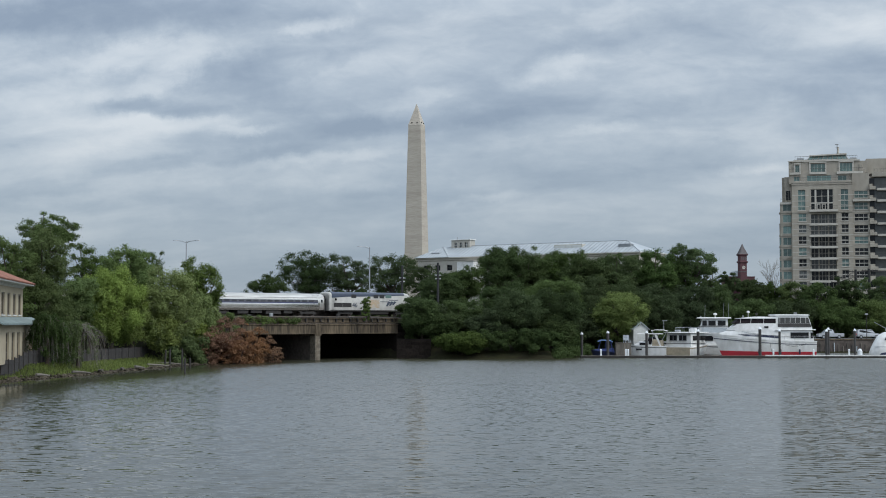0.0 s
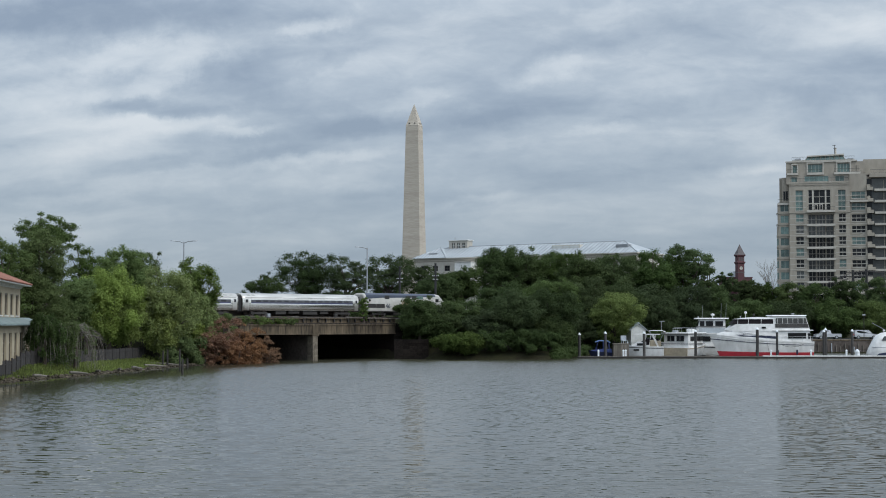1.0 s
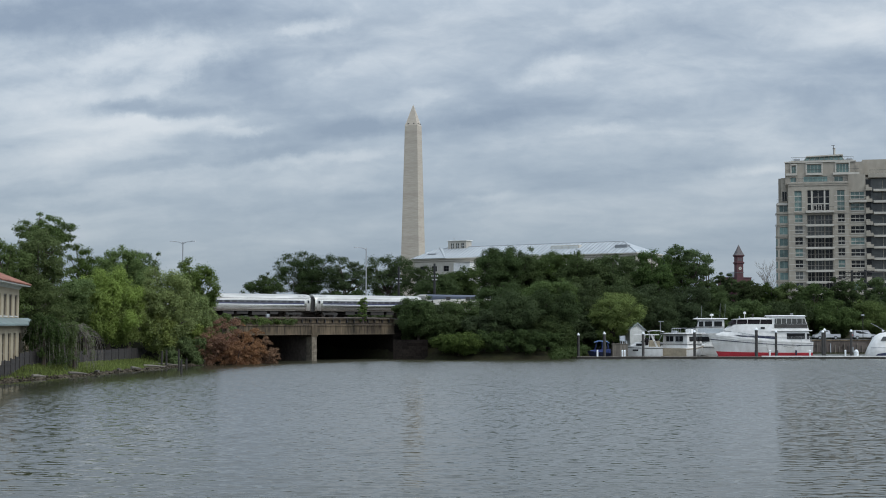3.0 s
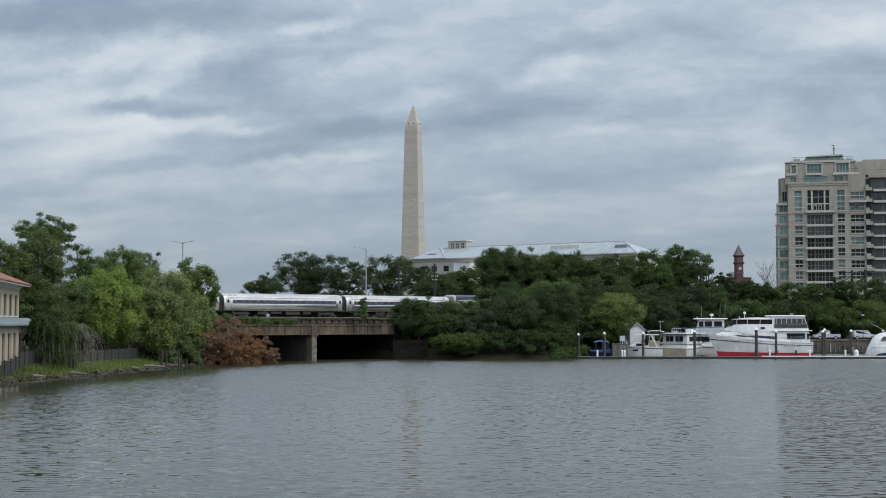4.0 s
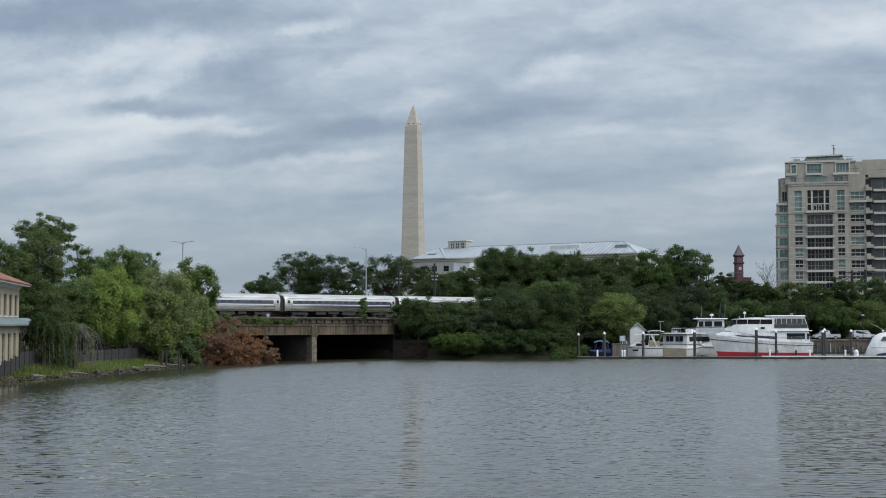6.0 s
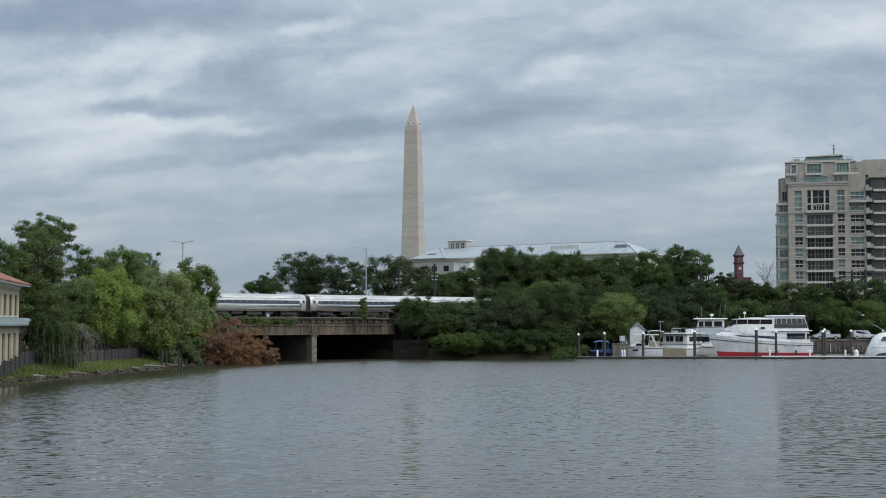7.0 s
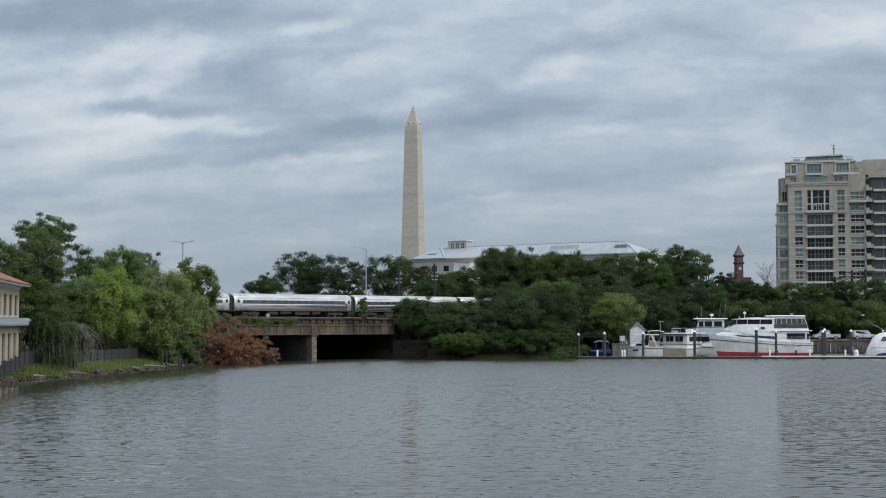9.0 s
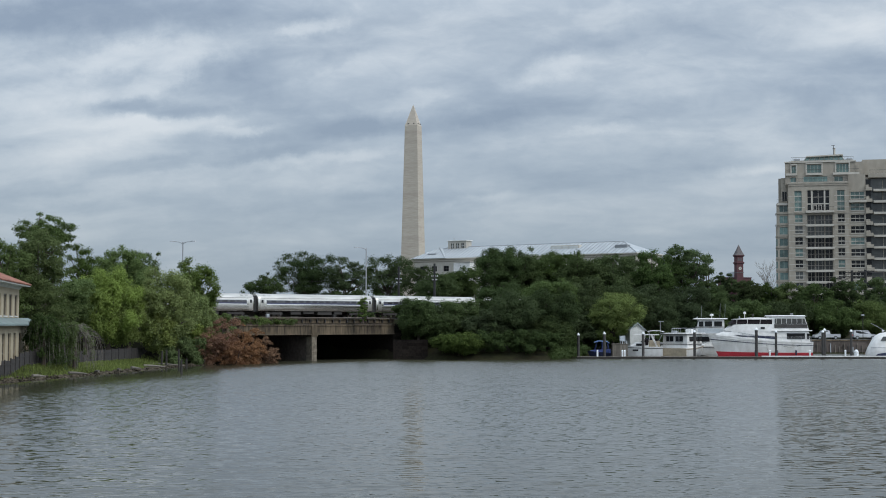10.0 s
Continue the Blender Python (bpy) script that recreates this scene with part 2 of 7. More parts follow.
def water_material():
    m = bpy.data.materials.new("rippled_water")
    m.use_nodes = True
    add, link = nodes_of(m.node_tree)
    coord = add("ShaderNodeTexCoord")
    # facets of wind ripples, longer across the wind
    mp = add("ShaderNodeMapping")
    mp.inputs["Scale"].default_value, mp.inputs["Rotation"].default_value = (0.5, 1.25, 1), (0, 0, radians(3))
    link(coord.outputs["Object"], mp.inputs[0])
    n = add("ShaderNodeTexNoise")
    n.inputs["Scale"].default_value, n.inputs["Detail"].default_value, n.inputs["Distortion"].default_value = 4.2, 1.5, 0.3
    link(mp.outputs[0], n.inputs[0])
    slopes = add("ShaderNodeVectorMath", operation="MULTIPLY_ADD")
    slopes.inputs[1].default_value = (FACET * 0.6, FACET * 2.2, 0)
    slopes.inputs[2].default_value = (-0.3 * FACET, -1.1 * FACET, 0)
    link(n.outputs["Color"], slopes.inputs[0])
    total = slopes.outputs[0]
    upv = add("ShaderNodeVectorMath", operation="ADD")
    geo = add("ShaderNodeNewGeometry")
    # sheltered water under the wooded bank
    where = add("ShaderNodeVectorMath", operation="DOT_PRODUCT")
    where.inputs[1].default_value = (1.0, -0.172, 0.0)
    link(geo.outputs["Position"], where.inputs[0])
    near = add("ShaderNodeMapRange")
    near.inputs[1].default_value, near.inputs[2].default_value, near.inputs[3].default_value, near.inputs[4].default_value = -70.0, -54.0, 0.2, 1.0
    link(where.outputs["Value"], near.inputs[0])
    place = add("ShaderNodeSeparateXYZ")
    link(geo.outputs["Position"], place.inputs[0])
    fetch = add("ShaderNodeMapRange")
    fetch.inputs[1].default_value, fetch.inputs[2].default_value, fetch.inputs[3].default_value, fetch.inputs[4].default_value = 60.0, 210.0, 0.35, 1.5
    link(place.outputs[1], fetch.inputs[0])
    grown = add("ShaderNodeMath", operation="MULTIPLY")
    link(near.outputs[0], grown.inputs[0])
    link(fetch.outputs[0], grown.inputs[1])
    calm = grown.outputs[0]
    quiet = add("ShaderNodeVectorMath", operation="SCALE")
    link(total, quiet.inputs[0])
    link(calm, quiet.inputs["Scale"])
    # added tilt of the normals, growing with distance, brightens the far water
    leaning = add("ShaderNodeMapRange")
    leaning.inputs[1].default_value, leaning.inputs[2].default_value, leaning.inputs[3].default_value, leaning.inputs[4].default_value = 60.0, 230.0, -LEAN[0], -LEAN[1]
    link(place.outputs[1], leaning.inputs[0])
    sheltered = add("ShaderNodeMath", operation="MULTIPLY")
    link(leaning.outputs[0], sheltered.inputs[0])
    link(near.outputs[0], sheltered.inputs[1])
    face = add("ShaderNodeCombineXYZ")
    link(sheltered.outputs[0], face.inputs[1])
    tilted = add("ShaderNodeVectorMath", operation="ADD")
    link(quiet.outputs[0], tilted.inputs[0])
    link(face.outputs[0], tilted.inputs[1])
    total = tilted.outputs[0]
    link(geo.outputs["Normal"], upv.inputs[1])
    link(total, upv.inputs[0])
    nrm = add("ShaderNodeVectorMath", operation="NORMALIZE")
    link(upv.outputs[0], nrm.inputs[0])
    p = add("ShaderNodeBsdfPrincipled")
    p.inputs["Base Color"].default_value = (0.037, 0.036, 0.023, 1)
    p.inputs["Roughness"].default_value, p.inputs["IOR"].default_value = 0.09, 1.333
    # cat's-paws roughen the open basin more than the near reach
    sep = add("ShaderNodeSeparateXYZ")
    link(coord.outputs["Object"], sep.inputs[0])
    wind = add("ShaderNodeMapRange")
    wind.inputs[1].default_value, wind.inputs[2].default_value, wind.inputs[3].default_value, wind.inputs[4].default_value = 70.0, 190.0, 0.03, 0.13
    link(sep.outputs[1], wind.inputs[0])
    rough = add("ShaderNodeMath", operation="MULTIPLY")
    link(wind.outputs[0], rough.inputs[0])
    link(calm, rough.inputs[1])
    link(rough.outputs[0], p.inputs["Roughness"])
    link(nrm.outputs[0], p.inputs["Normal"])
    out = add("ShaderNodeOutputMaterial")
    link(p.outputs[0], out.inputs[0])
    return m


def glass(name, tint, rough=0.08, spec=0.5):
    """Window glass before a dim room: glossy, dark, tinted."""
    return material(name, tint, tuple(c * 0.5 for c in tint), rough=rough, grain=0.7, stain=0.25, bump=0, vary=0.5, spec=spec)


MAT = {
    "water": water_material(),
    "earth": material("earth_and_grass", (0.032, 0.034, 0.016), (0.022, 0.019, 0.013), spec=0.04, rough=0.95, grain=1.6, stain=0.12, bump=0.6, bump_size=3),
    "concrete": material("stained_concrete", (0.14, 0.108, 0.072), (0.018, 0.015, 0.012), spec=0.2, rough=0.9, grain=3.4, stain=0.55, stretch=(1, 1, 0.13), bump=0.3, bump_size=9),
    "dark_concrete": material("sooty_concrete", (0.12, 0.1, 0.088), (0.055, 0.046, 0.04), spec=0.1, rough=0.95, grain=2, stain=0.3, bump=0.3, bump_size=6),
    # near-black: the shade of trees over the bridge ends is put into this colour
    "shaded_stone": material("shade_dark_stone", (0.022, 0.018, 0.015), (0.011, 0.009, 0.008), spec=0.05, rough=0.95, grain=3, stain=0.5, bump=0.4, bump_size=6, vary=0.3),
    "stone_block": material("pier_stone", (0.19, 0.16, 0.118), (0.085, 0.07, 0.052), rough=0.9, grain=3, stain=0.7, bump=0.4, bump_size=8, vary=0.2),
    "steel_dark": material("weathered_steel", (0.032, 0.028, 0.025), (0.016, 0.014, 0.013), rough=0.7, grain=5, bump=0.1),
    "rail": material("rail_steel", (0.16, 0.13, 0.11), rough=0.45, metal=0.8, bump=0),
    "ballast": material("ballast", (0.14, 0.125, 0.11), (0.07, 0.06, 0.05), rough=1.0, grain=14, stain=1.0, bump=0.7, bump_size=15),
    "marble": material("monument_marble", (0.455, 0.405, 0.335), (0.345, 0.30, 0.245), rough=0.8, grain=0.5, stain=0.05, stretch=(0.4, 0.4, 3.5), bump=0.2, bump_size=0.6),
    "limestone": material("limestone", (0.47, 0.44, 0.385), (0.36, 0.335, 0.29), rough=0.85, grain=0.9, stain=0.06, bump=0.1, bump_size=2),
    "precast": material("buff_precast", (0.35, 0.315, 0.258), (0.26, 0.232, 0.19), rough=0.85, grain=0.8, stain=0.07, stretch=(1, 1, 0.5), bump=0.1, bump_size=2),
    "metal_roof": material("standing_seam_metal", (0.36, 0.385, 0.395), (0.25, 0.27, 0.28), rough=0.6, metal=0.0, grain=0.35, stain=0.08, stretch=(1, 0.25, 1), bump=0),
    "seam_grey": material("weathered_grey_seam", (0.23, 0.245, 0.25), (0.17, 0.18, 0.19), rough=0.6, grain=0.6, bump=0),
    "red_brick": material("red_brick", (0.095, 0.038, 0.042), (0.06, 0.026, 0.03), rough=0.9, grain=1, stain=0.1, bump=0.1, bump_size=2),
    "slate": material("slate", (0.09, 0.075, 0.075), rough=0.7, grain=1, bump=0),
    "glass_dark": glass("dark_window_glass", (0.018, 0.019, 0.02), 0.06, 0.25),
    "glass_grey": glass("curtained_window_glass", (0.10, 0.105, 0.10)),
    "glass_green": glass("green_window_glass", (0.135, 0.205, 0.185)),
    "clear_vinyl": glass("clear_vinyl_window", (0.13, 0.13, 0.12)),
    "railing": material("dark_railing", (0.06, 0.055, 0.05), rough=0.5, metal=0.3, bump=0),
    "bark": material("bark", (0.085, 0.065, 0.05), (0.04, 0.03, 0.025), rough=0.95, grain=5, stain=1, stretch=(1, 1, 0.3), bump=0.5, bump_size=8),
    "leaf_dark": foliage("dark_foliage", (0.07, 0.11, 0.036)),
    "leaf_mid": foliage("mid_foliage", (0.094, 0.142, 0.042)),
    "leaf_bright": foliage("bright_foliage", (0.215, 0.285, 0.08)),
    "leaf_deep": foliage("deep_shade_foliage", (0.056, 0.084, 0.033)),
    "leaf_light": foliage("light_foliage", (0.145, 0.212, 0.052)),
    "leaf_fresh": foliage("fresh_foliage", (0.112, 0.166, 0.054)),
    "leaf_far": foliage("far_foliage", (0.05, 0.075, 0.04)),
    "leaf_brown": foliage("dead_brown_foliage", (0.25, 0.147, 0.078), vary=0.4),
    "stainless": material("brushed_stainless", (0.72, 0.68, 0.61), (0.48, 0.455, 0.41), rough=0.22, metal=0.95, grain=3, stain=0.2, stretch=(0.1, 1, 2), bump=0),
    "roof_silver": material("dull_silver_roof", (0.62, 0.585, 0.53), (0.36, 0.34, 0.305), rough=0.34, metal=0.85, grain=2, stain=0.2, stretch=(0.15, 1, 1), bump=0),
    "band_blue": material("dark_blue_band", (0.058, 0.057, 0.066), (0.038, 0.038, 0.046), rough=0.3, bump=0, grain=2),
    "loco_silver": material("loco_silver_paint", (0.5, 0.475, 0.43), (0.36, 0.34, 0.305), rough=0.38, metal=0.4, grain=1.5, stain=0.4, bump=0),
    "loco_blue": material("loco_blue_paint", (0.03, 0.042, 0.07), (0.022, 0.03, 0.048), rough=0.45, grain=1.5, bump=0),
    "peeled": material("peeled_tan_paint", (0.40, 0.28, 0.16), (0.38, 0.36, 0.32), rough=0.8, grain=5, stain=1.6, bump=0),
    "black": material("black_rubber", (0.018, 0.018, 0.018), rough=0.7, grain=4, bump=0),
    "dark_cover": material("dark_windscreen_cover", (0.02, 0.016, 0.018), (0.012, 0.01, 0.011), rough=0.8, grain=3, bump=0, spec=0.08),
    "white_gel": material("white_gelcoat", (0.72, 0.71, 0.69), (0.56, 0.55, 0.52), rough=0.3, grain=1.5, stain=0.4, bump=0),
    "grey_gel": material("grey_hull_paint", (0.76, 0.75, 0.73), (0.54, 0.525, 0.49), rough=0.35, grain=1.2, stain=0.4, stretch=(1, 1, 0.4), bump=0),
    "red_paint": material("red_boot_paint", (0.50, 0.035, 0.05), (0.36, 0.03, 0.04), rough=0.45, grain=2, stain=0.6, bump=0),
    "tan_paint": material("tan_transom", (0.36, 0.30, 0.21), (0.25, 0.21, 0.15), rough=0.6, grain=2, stain=0.5, bump=0),
    "navy": material("navy_paint", (0.02, 0.025, 0.06), rough=0.4, grain=2, bump=0),
    "blue_canvas": material("blue_canvas", (0.05, 0.075, 0.21), (0.035, 0.05, 0.14), rough=0.9, grain=4, stain=1, bump=0.2, bump_size=6),
    "faded_canvas": material("faded_blue_canvas", (0.09, 0.15, 0.27), (0.06, 0.11, 0.2), rough=0.9, grain=4, stain=1, bump=0.2, bump_size=6),
    "grey_canvas": material("grey_canvas", (0.42, 0.45, 0.47), (0.33, 0.36, 0.38), rough=0.9, grain=3, stain=0.7, bump=0.2, bump_size=6),
    "timber": material("weathered_timber", (0.17, 0.15, 0.125), (0.09, 0.08, 0.065), rough=0.95, grain=5, stain=0.8, stretch=(1, 1, 0.25), bump=0.3, bump_size=9, vary=0.2),
    "pile": material("dark_pile", (0.06, 0.056, 0.052), (0.03, 0.028, 0.026), rough=0.8, grain=4, stain=0.8, stretch=(1, 1, 0.3), bump=0.2, vary=0.2),
    "wet_pile": material("rotten_wet_timber", (0.03, 0.026, 0.022), (0.016, 0.014, 0.012), rough=0.85, grain=5, stain=1, stretch=(1, 1, 0.3), bump=0.3),
    "train_glass": glass("tinted_train_glass", (0.05, 0.05, 0.054)),
    "stripe_blue": material("blue_stripe", (0.045, 0.05, 0.11), (0.035, 0.04, 0.085), rough=0.35, bump=0),
    "cap_white": material("white_pile_cap", (0.74, 0.76, 0.77), (0.6, 0.62, 0.62), rough=0.5, grain=3, bump=0),
    "stucco": material("cream_stucco", (0.39, 0.33, 0.23), (0.3, 0.255, 0.18), rough=0.9, grain=2, stain=0.25, stretch=(1, 1, 0.5), bump=0.15, bump_size=8),
    "red_tile": material("red_clay_tile", (0.25, 0.105, 0.068), (0.15, 0.062, 0.043), rough=0.85, grain=3, stain=0.6, bump=0.2, bump_size=6, vary=0.25),
    "teal_metal": material("verdigris_metal", (0.17, 0.215, 0.21), (0.13, 0.165, 0.16), rough=0.6, grain=1, stain=0.3, bump=0),
    "shutter": material("dark_shutter", (0.11, 0.095, 0.08), rough=0.7, grain=3, bump=0),
    "fence": material("grey_fence_boards", (0.04, 0.035, 0.032), (0.022, 0.02, 0.019), rough=0.9, grain=4, stain=0.5, stretch=(1, 1, 0.3), bump=0.2, vary=0.2),
    "galv": material("galvanised_steel", (0.36, 0.37, 0.38), (0.28, 0.29, 0.3), rough=0.5, metal=0.6, grain=3, bump=0),
    "rock": material("shore_rock", (0.1, 0.083, 0.06), (0.02, 0.017, 0.013), spec=0.1, rough=0.95, grain=4, stain=1.2, bump=0.5, bump_size=7, vary=0.3, island=True),
    "grass": foliage("bank_grass", (0.16, 0.2, 0.068), vary=0.5),
    "twig": material("grey_twigs", (0.2, 0.18, 0.15), (0.12, 0.105, 0.085), rough=0.95, grain=3, bump=0),
    "car_white": material("white_car_paint", (0.42, 0.43, 0.44), (0.34, 0.35, 0.36), rough=0.25, grain=1, bump=0, coat=0.5),
    "asphalt": material("asphalt", (0.06, 0.058, 0.055), rough=0.95, grain=6, stain=0.3, bump=0.3, bump_size=20),
    "clapboard": material("white_clapboard", (0.6, 0.6, 0.57), (0.47, 0.47, 0.44), rough=0.8, grain=3, stain=0.5, bump=0),
    "shed_roof": material("grey_green_shingle", (0.3, 0.34, 0.34), (0.22, 0.26, 0.26), rough=0.85, grain=5, stain=0.6, bump=0.2),
}

# ---- mesh helpers ----


class Geo:
    """Collects faces for one mesh."""

    def __init__(self):
        self.v, self.f = [], []

    def face(self, pts):
        n = len(self.v)
        self.v += [tuple(p) for p in pts]
        self.f.append(tuple(range(n, n + len(pts))))

    def box(self, x0, x1, y0, y1, z0, z1, m=None):
        n = len(self.v)
        pts = [Vector((x, y, z)) for z in (z0, z1) for y in (y0, y1) for x in (x0, x1)]
        self.v += [tuple(m @ p if m else p) for p in pts]
        self.f += [tuple(n + i for i in q) for q in ((0, 2, 3, 1), (4, 5, 7, 6), (0, 1, 5, 4), (2, 6, 7, 3), (0, 4, 6, 2), (1, 3, 7, 5))]
        return self

    def block(self, x0, x1, y0, y1, z0, z1, c=0.02):
        """A box with chamfered upright edges and top."""
        def ring(z, k):
            return [(x0 + c + k, y0 + k, z), (x1 - c - k, y0 + k, z), (x1 - k, y0 + c + k, z), (x1 - k, y1 - c - k, z), (x1 - c - k, y1 - k, z), (x0 + c + k, y1 - k, z), (x0 + k, y1 - c - k, z), (x0 + k, y0 + c + k, z)]
        return self.loft([ring(z0, 0), ring(z1 - c, 0), ring(z1, c)])

    def loft(self, rings, caps=True, closed=True):
        """Skin between rings of equal count."""
        n, k = len(self.v), len(rings[0])
        for r in rings:
            self.v += [tuple(p) for p in r]
        for i in range(len(rings) - 1):
            for j in range(k if closed else k - 1):
                a0, a1 = n + i * k + j, n + i * k + (j + 1) % k
                self.f.append((a0, a1, a1 + k, a0 + k))
        if caps:
            self.f.append(tuple(n + j for j in reversed(range(k))))
            self.f.append(tuple(n + (len(rings) - 1) * k + j for j in range(k)))
        return self

    def prism(self, pts, z0, z1):
        """Upright prism on a plan of (x, y)."""
        return self.loft([[(x, y, z0) for x, y in pts], [(x, y, z1) for x, y in pts]])

    def tube(self, path, radii, n=8, caps=True):
        """Round tube along a path of points."""
        pts = [Vector(p) for p in path]
        radii = radii if isinstance(radii, (list, tuple)) else [radii] * len(pts)
        rings = []
        for i, p in enumerate(pts):
            d = (pts[min(i + 1, len(pts) - 1)] - pts[max(i - 1, 0)]).normalized()
            s = d.cross(Vector((0, 0, 1)) if abs(d.z) < 0.9 else Vector((1, 0, 0))).normalized()
            u = s.cross(d)
            rings.append([p + (s * math.cos(q * math.tau / n) + u * math.sin(q * math.tau / n)) * radii[i] for q in range(n)])
        return self.loft(rings, caps)

    def merge(self, other, m=None):
        n = len(self.v)
        self.v += [tuple(m @ Vector(p)) if m else p for p in other.v]
        self.f += [tuple(n + i for i in q) for q in other.f]
        return self

    def mesh(self, name, mat, smooth=0.0):
        me = bpy.data.meshes.new(name)
        me.from_pydata(self.v, [], self.f)
        bm = bmesh.new()
        bm.from_mesh(me)
        if len(bm.faces) < 40000:
            bmesh.ops.remove_doubles(bm, verts=bm.verts, dist=0.0005)
            bmesh.ops.recalc_face_normals(bm, faces=bm.faces)
        bm.to_mesh(me)
        bm.free()
        me.materials.append(mat)
        if smooth:
            me.shade_smooth()
            me.set_sharp_from_angle(angle=radians(smooth))
        return me


def part(name, geo, mat, parent=None, label="", m=None, smooth=0.0):
    ob = new(name, geo if isinstance(geo, bpy.types.Mesh) else geo.mesh(name, MAT[mat], smooth))
    ob.parent = parent
    if m is not None:
        ob.matrix_basis = m
    return tagged(ob, label)


def thing(name, m, label, category, group="", kind=""):
    """An Empty at the base of a thing, to carry its parts."""
    ob = new(name)
    ob.empty_display_size = 0.3
    ob.matrix_basis = m
    return tagged(ob, label, category, group, kind)


# ---- ground, water ----
TRACK_TURN = 43.5
TU = Vector((math.cos(radians(TRACK_TURN)), math.sin(radians(TRACK_TURN)), 0))   # along the railway
TN = Vector((-TU.y, TU.x, 0))                                                     # away from the water
TRACK_O = Vector((-34.5, 245.0, 7.1))
BRIDGE_O = Vector((-20.9, 242.0, 0.0))                                            # face of the middle pier
SPAN = 17.0


def clamp01(v):
    return max(0.0, min(1.0, v))


def shore_left(y):
    for y0, x0, y1, x1 in ((-900, -60, 100, -46.5), (100, -46.5, 145, -46.0), (145, -46.0, 158.5, -45.2), (158.5, -45.2, 164, -44.0), (164, -44.0, 168, -43.0), (168, -43.0, 183.5, -40.7), (183.5, -40.7, 206.7, -38.0), (206.7, -38.0, 215, -35.4), (215, -35.4, 226, -33.0), (226, -33.0, 400, 100)):
        if y <= y1:
            return x0 + (x1 - x0) * (y - y0) / (y1 - y0)
    return 100


def shore_far(x):
    for x0, y0, x1, y1 in ((-99, 254, -5, 254), (-5, 254, 0, 247.5), (0, 247.5, 18, 247.5), (18, 247.5, 26, 268), (26, 268, 40, 276), (40, 276, 55, 300)):
        if x < x1:
            return y0 + (y1 - y0) * (x - x0) / (x1 - x0)
    return 300.0


def ground_height(x, y):
    p = Vector((x, y, 0))
    rel = p - BRIDGE_O
    u, n = rel.dot(TU), rel.dot(TN)
    d = max(shore_left(y) - x if y < 226 else -99, min(n, -u - SPAN) if y > 200 else -99, min(n, u - SPAN) if x < -6 else -99,
            y - shore_far(x) if x > -9 else -99, n - 24.5)
    d = max(d, abs(x) - 450, -y - 120)
    if d < 0:
        z = max(-2.5, d * 0.5)
    else:
        if x < -30:
            k = clamp01((y - 150) / 32)
            low, wide = 1.85 - 0.95 * k, 2.4 + 2.6 * k
            z = low * clamp01(d / wide) + (1.9 - low) * clamp01((d - wide - 1) / 4)
        else:
            z = 1.3 * clamp01(d / 2.6) + 0.3 * clamp01((d - 4) / 12)
        if x > 50:
            z = 2.6 * clamp01((d + 0.2) / 0.6)
    if d > -0.5:
        off = abs((p - TRACK_O).dot(TN))
        z = max(z, min(6.75, 6.75 - (off - 9) * 0.55) * clamp01((d + 0.5) / 4))
        behind = (p - TRACK_O).dot(TN)
        if behind > 6:
            z = max(z, (6.75 + 1.9 * clamp01((behind - 6) / 5) - 3.0 * clamp01((behind - 16) / 40)) * clamp01((d + 0.5) / 2))
    return z + 0.12 * noise.noise(Vector((x * 0.3, y * 0.3, 0))) * (1 if d > 1 else 0)


def steps(*spans):
    out = []
    for a0, a1, k in spans:
        out += list(np.linspace(a0, a1, k, endpoint=False))
    return out + [spans[-1][1]]


def build_ground():
    xs = steps((-4800, -450, 7), (-450, -90, 12), (-90, -28, 40), (-28, 60, 45), (60, 130, 24), (130, 460, 12), (460, 4800, 7))
    ys = steps((-900, -130, 5), (-130, 100, 14), (100, 216, 46), (216, 262, 31), (262, 345, 34), (345, 460, 12), (460, 4900, 12))
    verts = [(x, y, ground_height(x, y)) for y in ys for x in xs]
    w = len(xs)
    faces = [(j * w + i, j * w + i + 1, (j + 1) * w + i + 1, (j + 1) * w + i) for j in range(len(ys) - 1) for i in range(w - 1)]
    g = Geo()
    g.v, g.f = verts, faces
    ob = part("ground", g, "earth", smooth=60)
    tagged(ob, "grassy and earthen banks round a tidal channel", "ground", kind="structure")


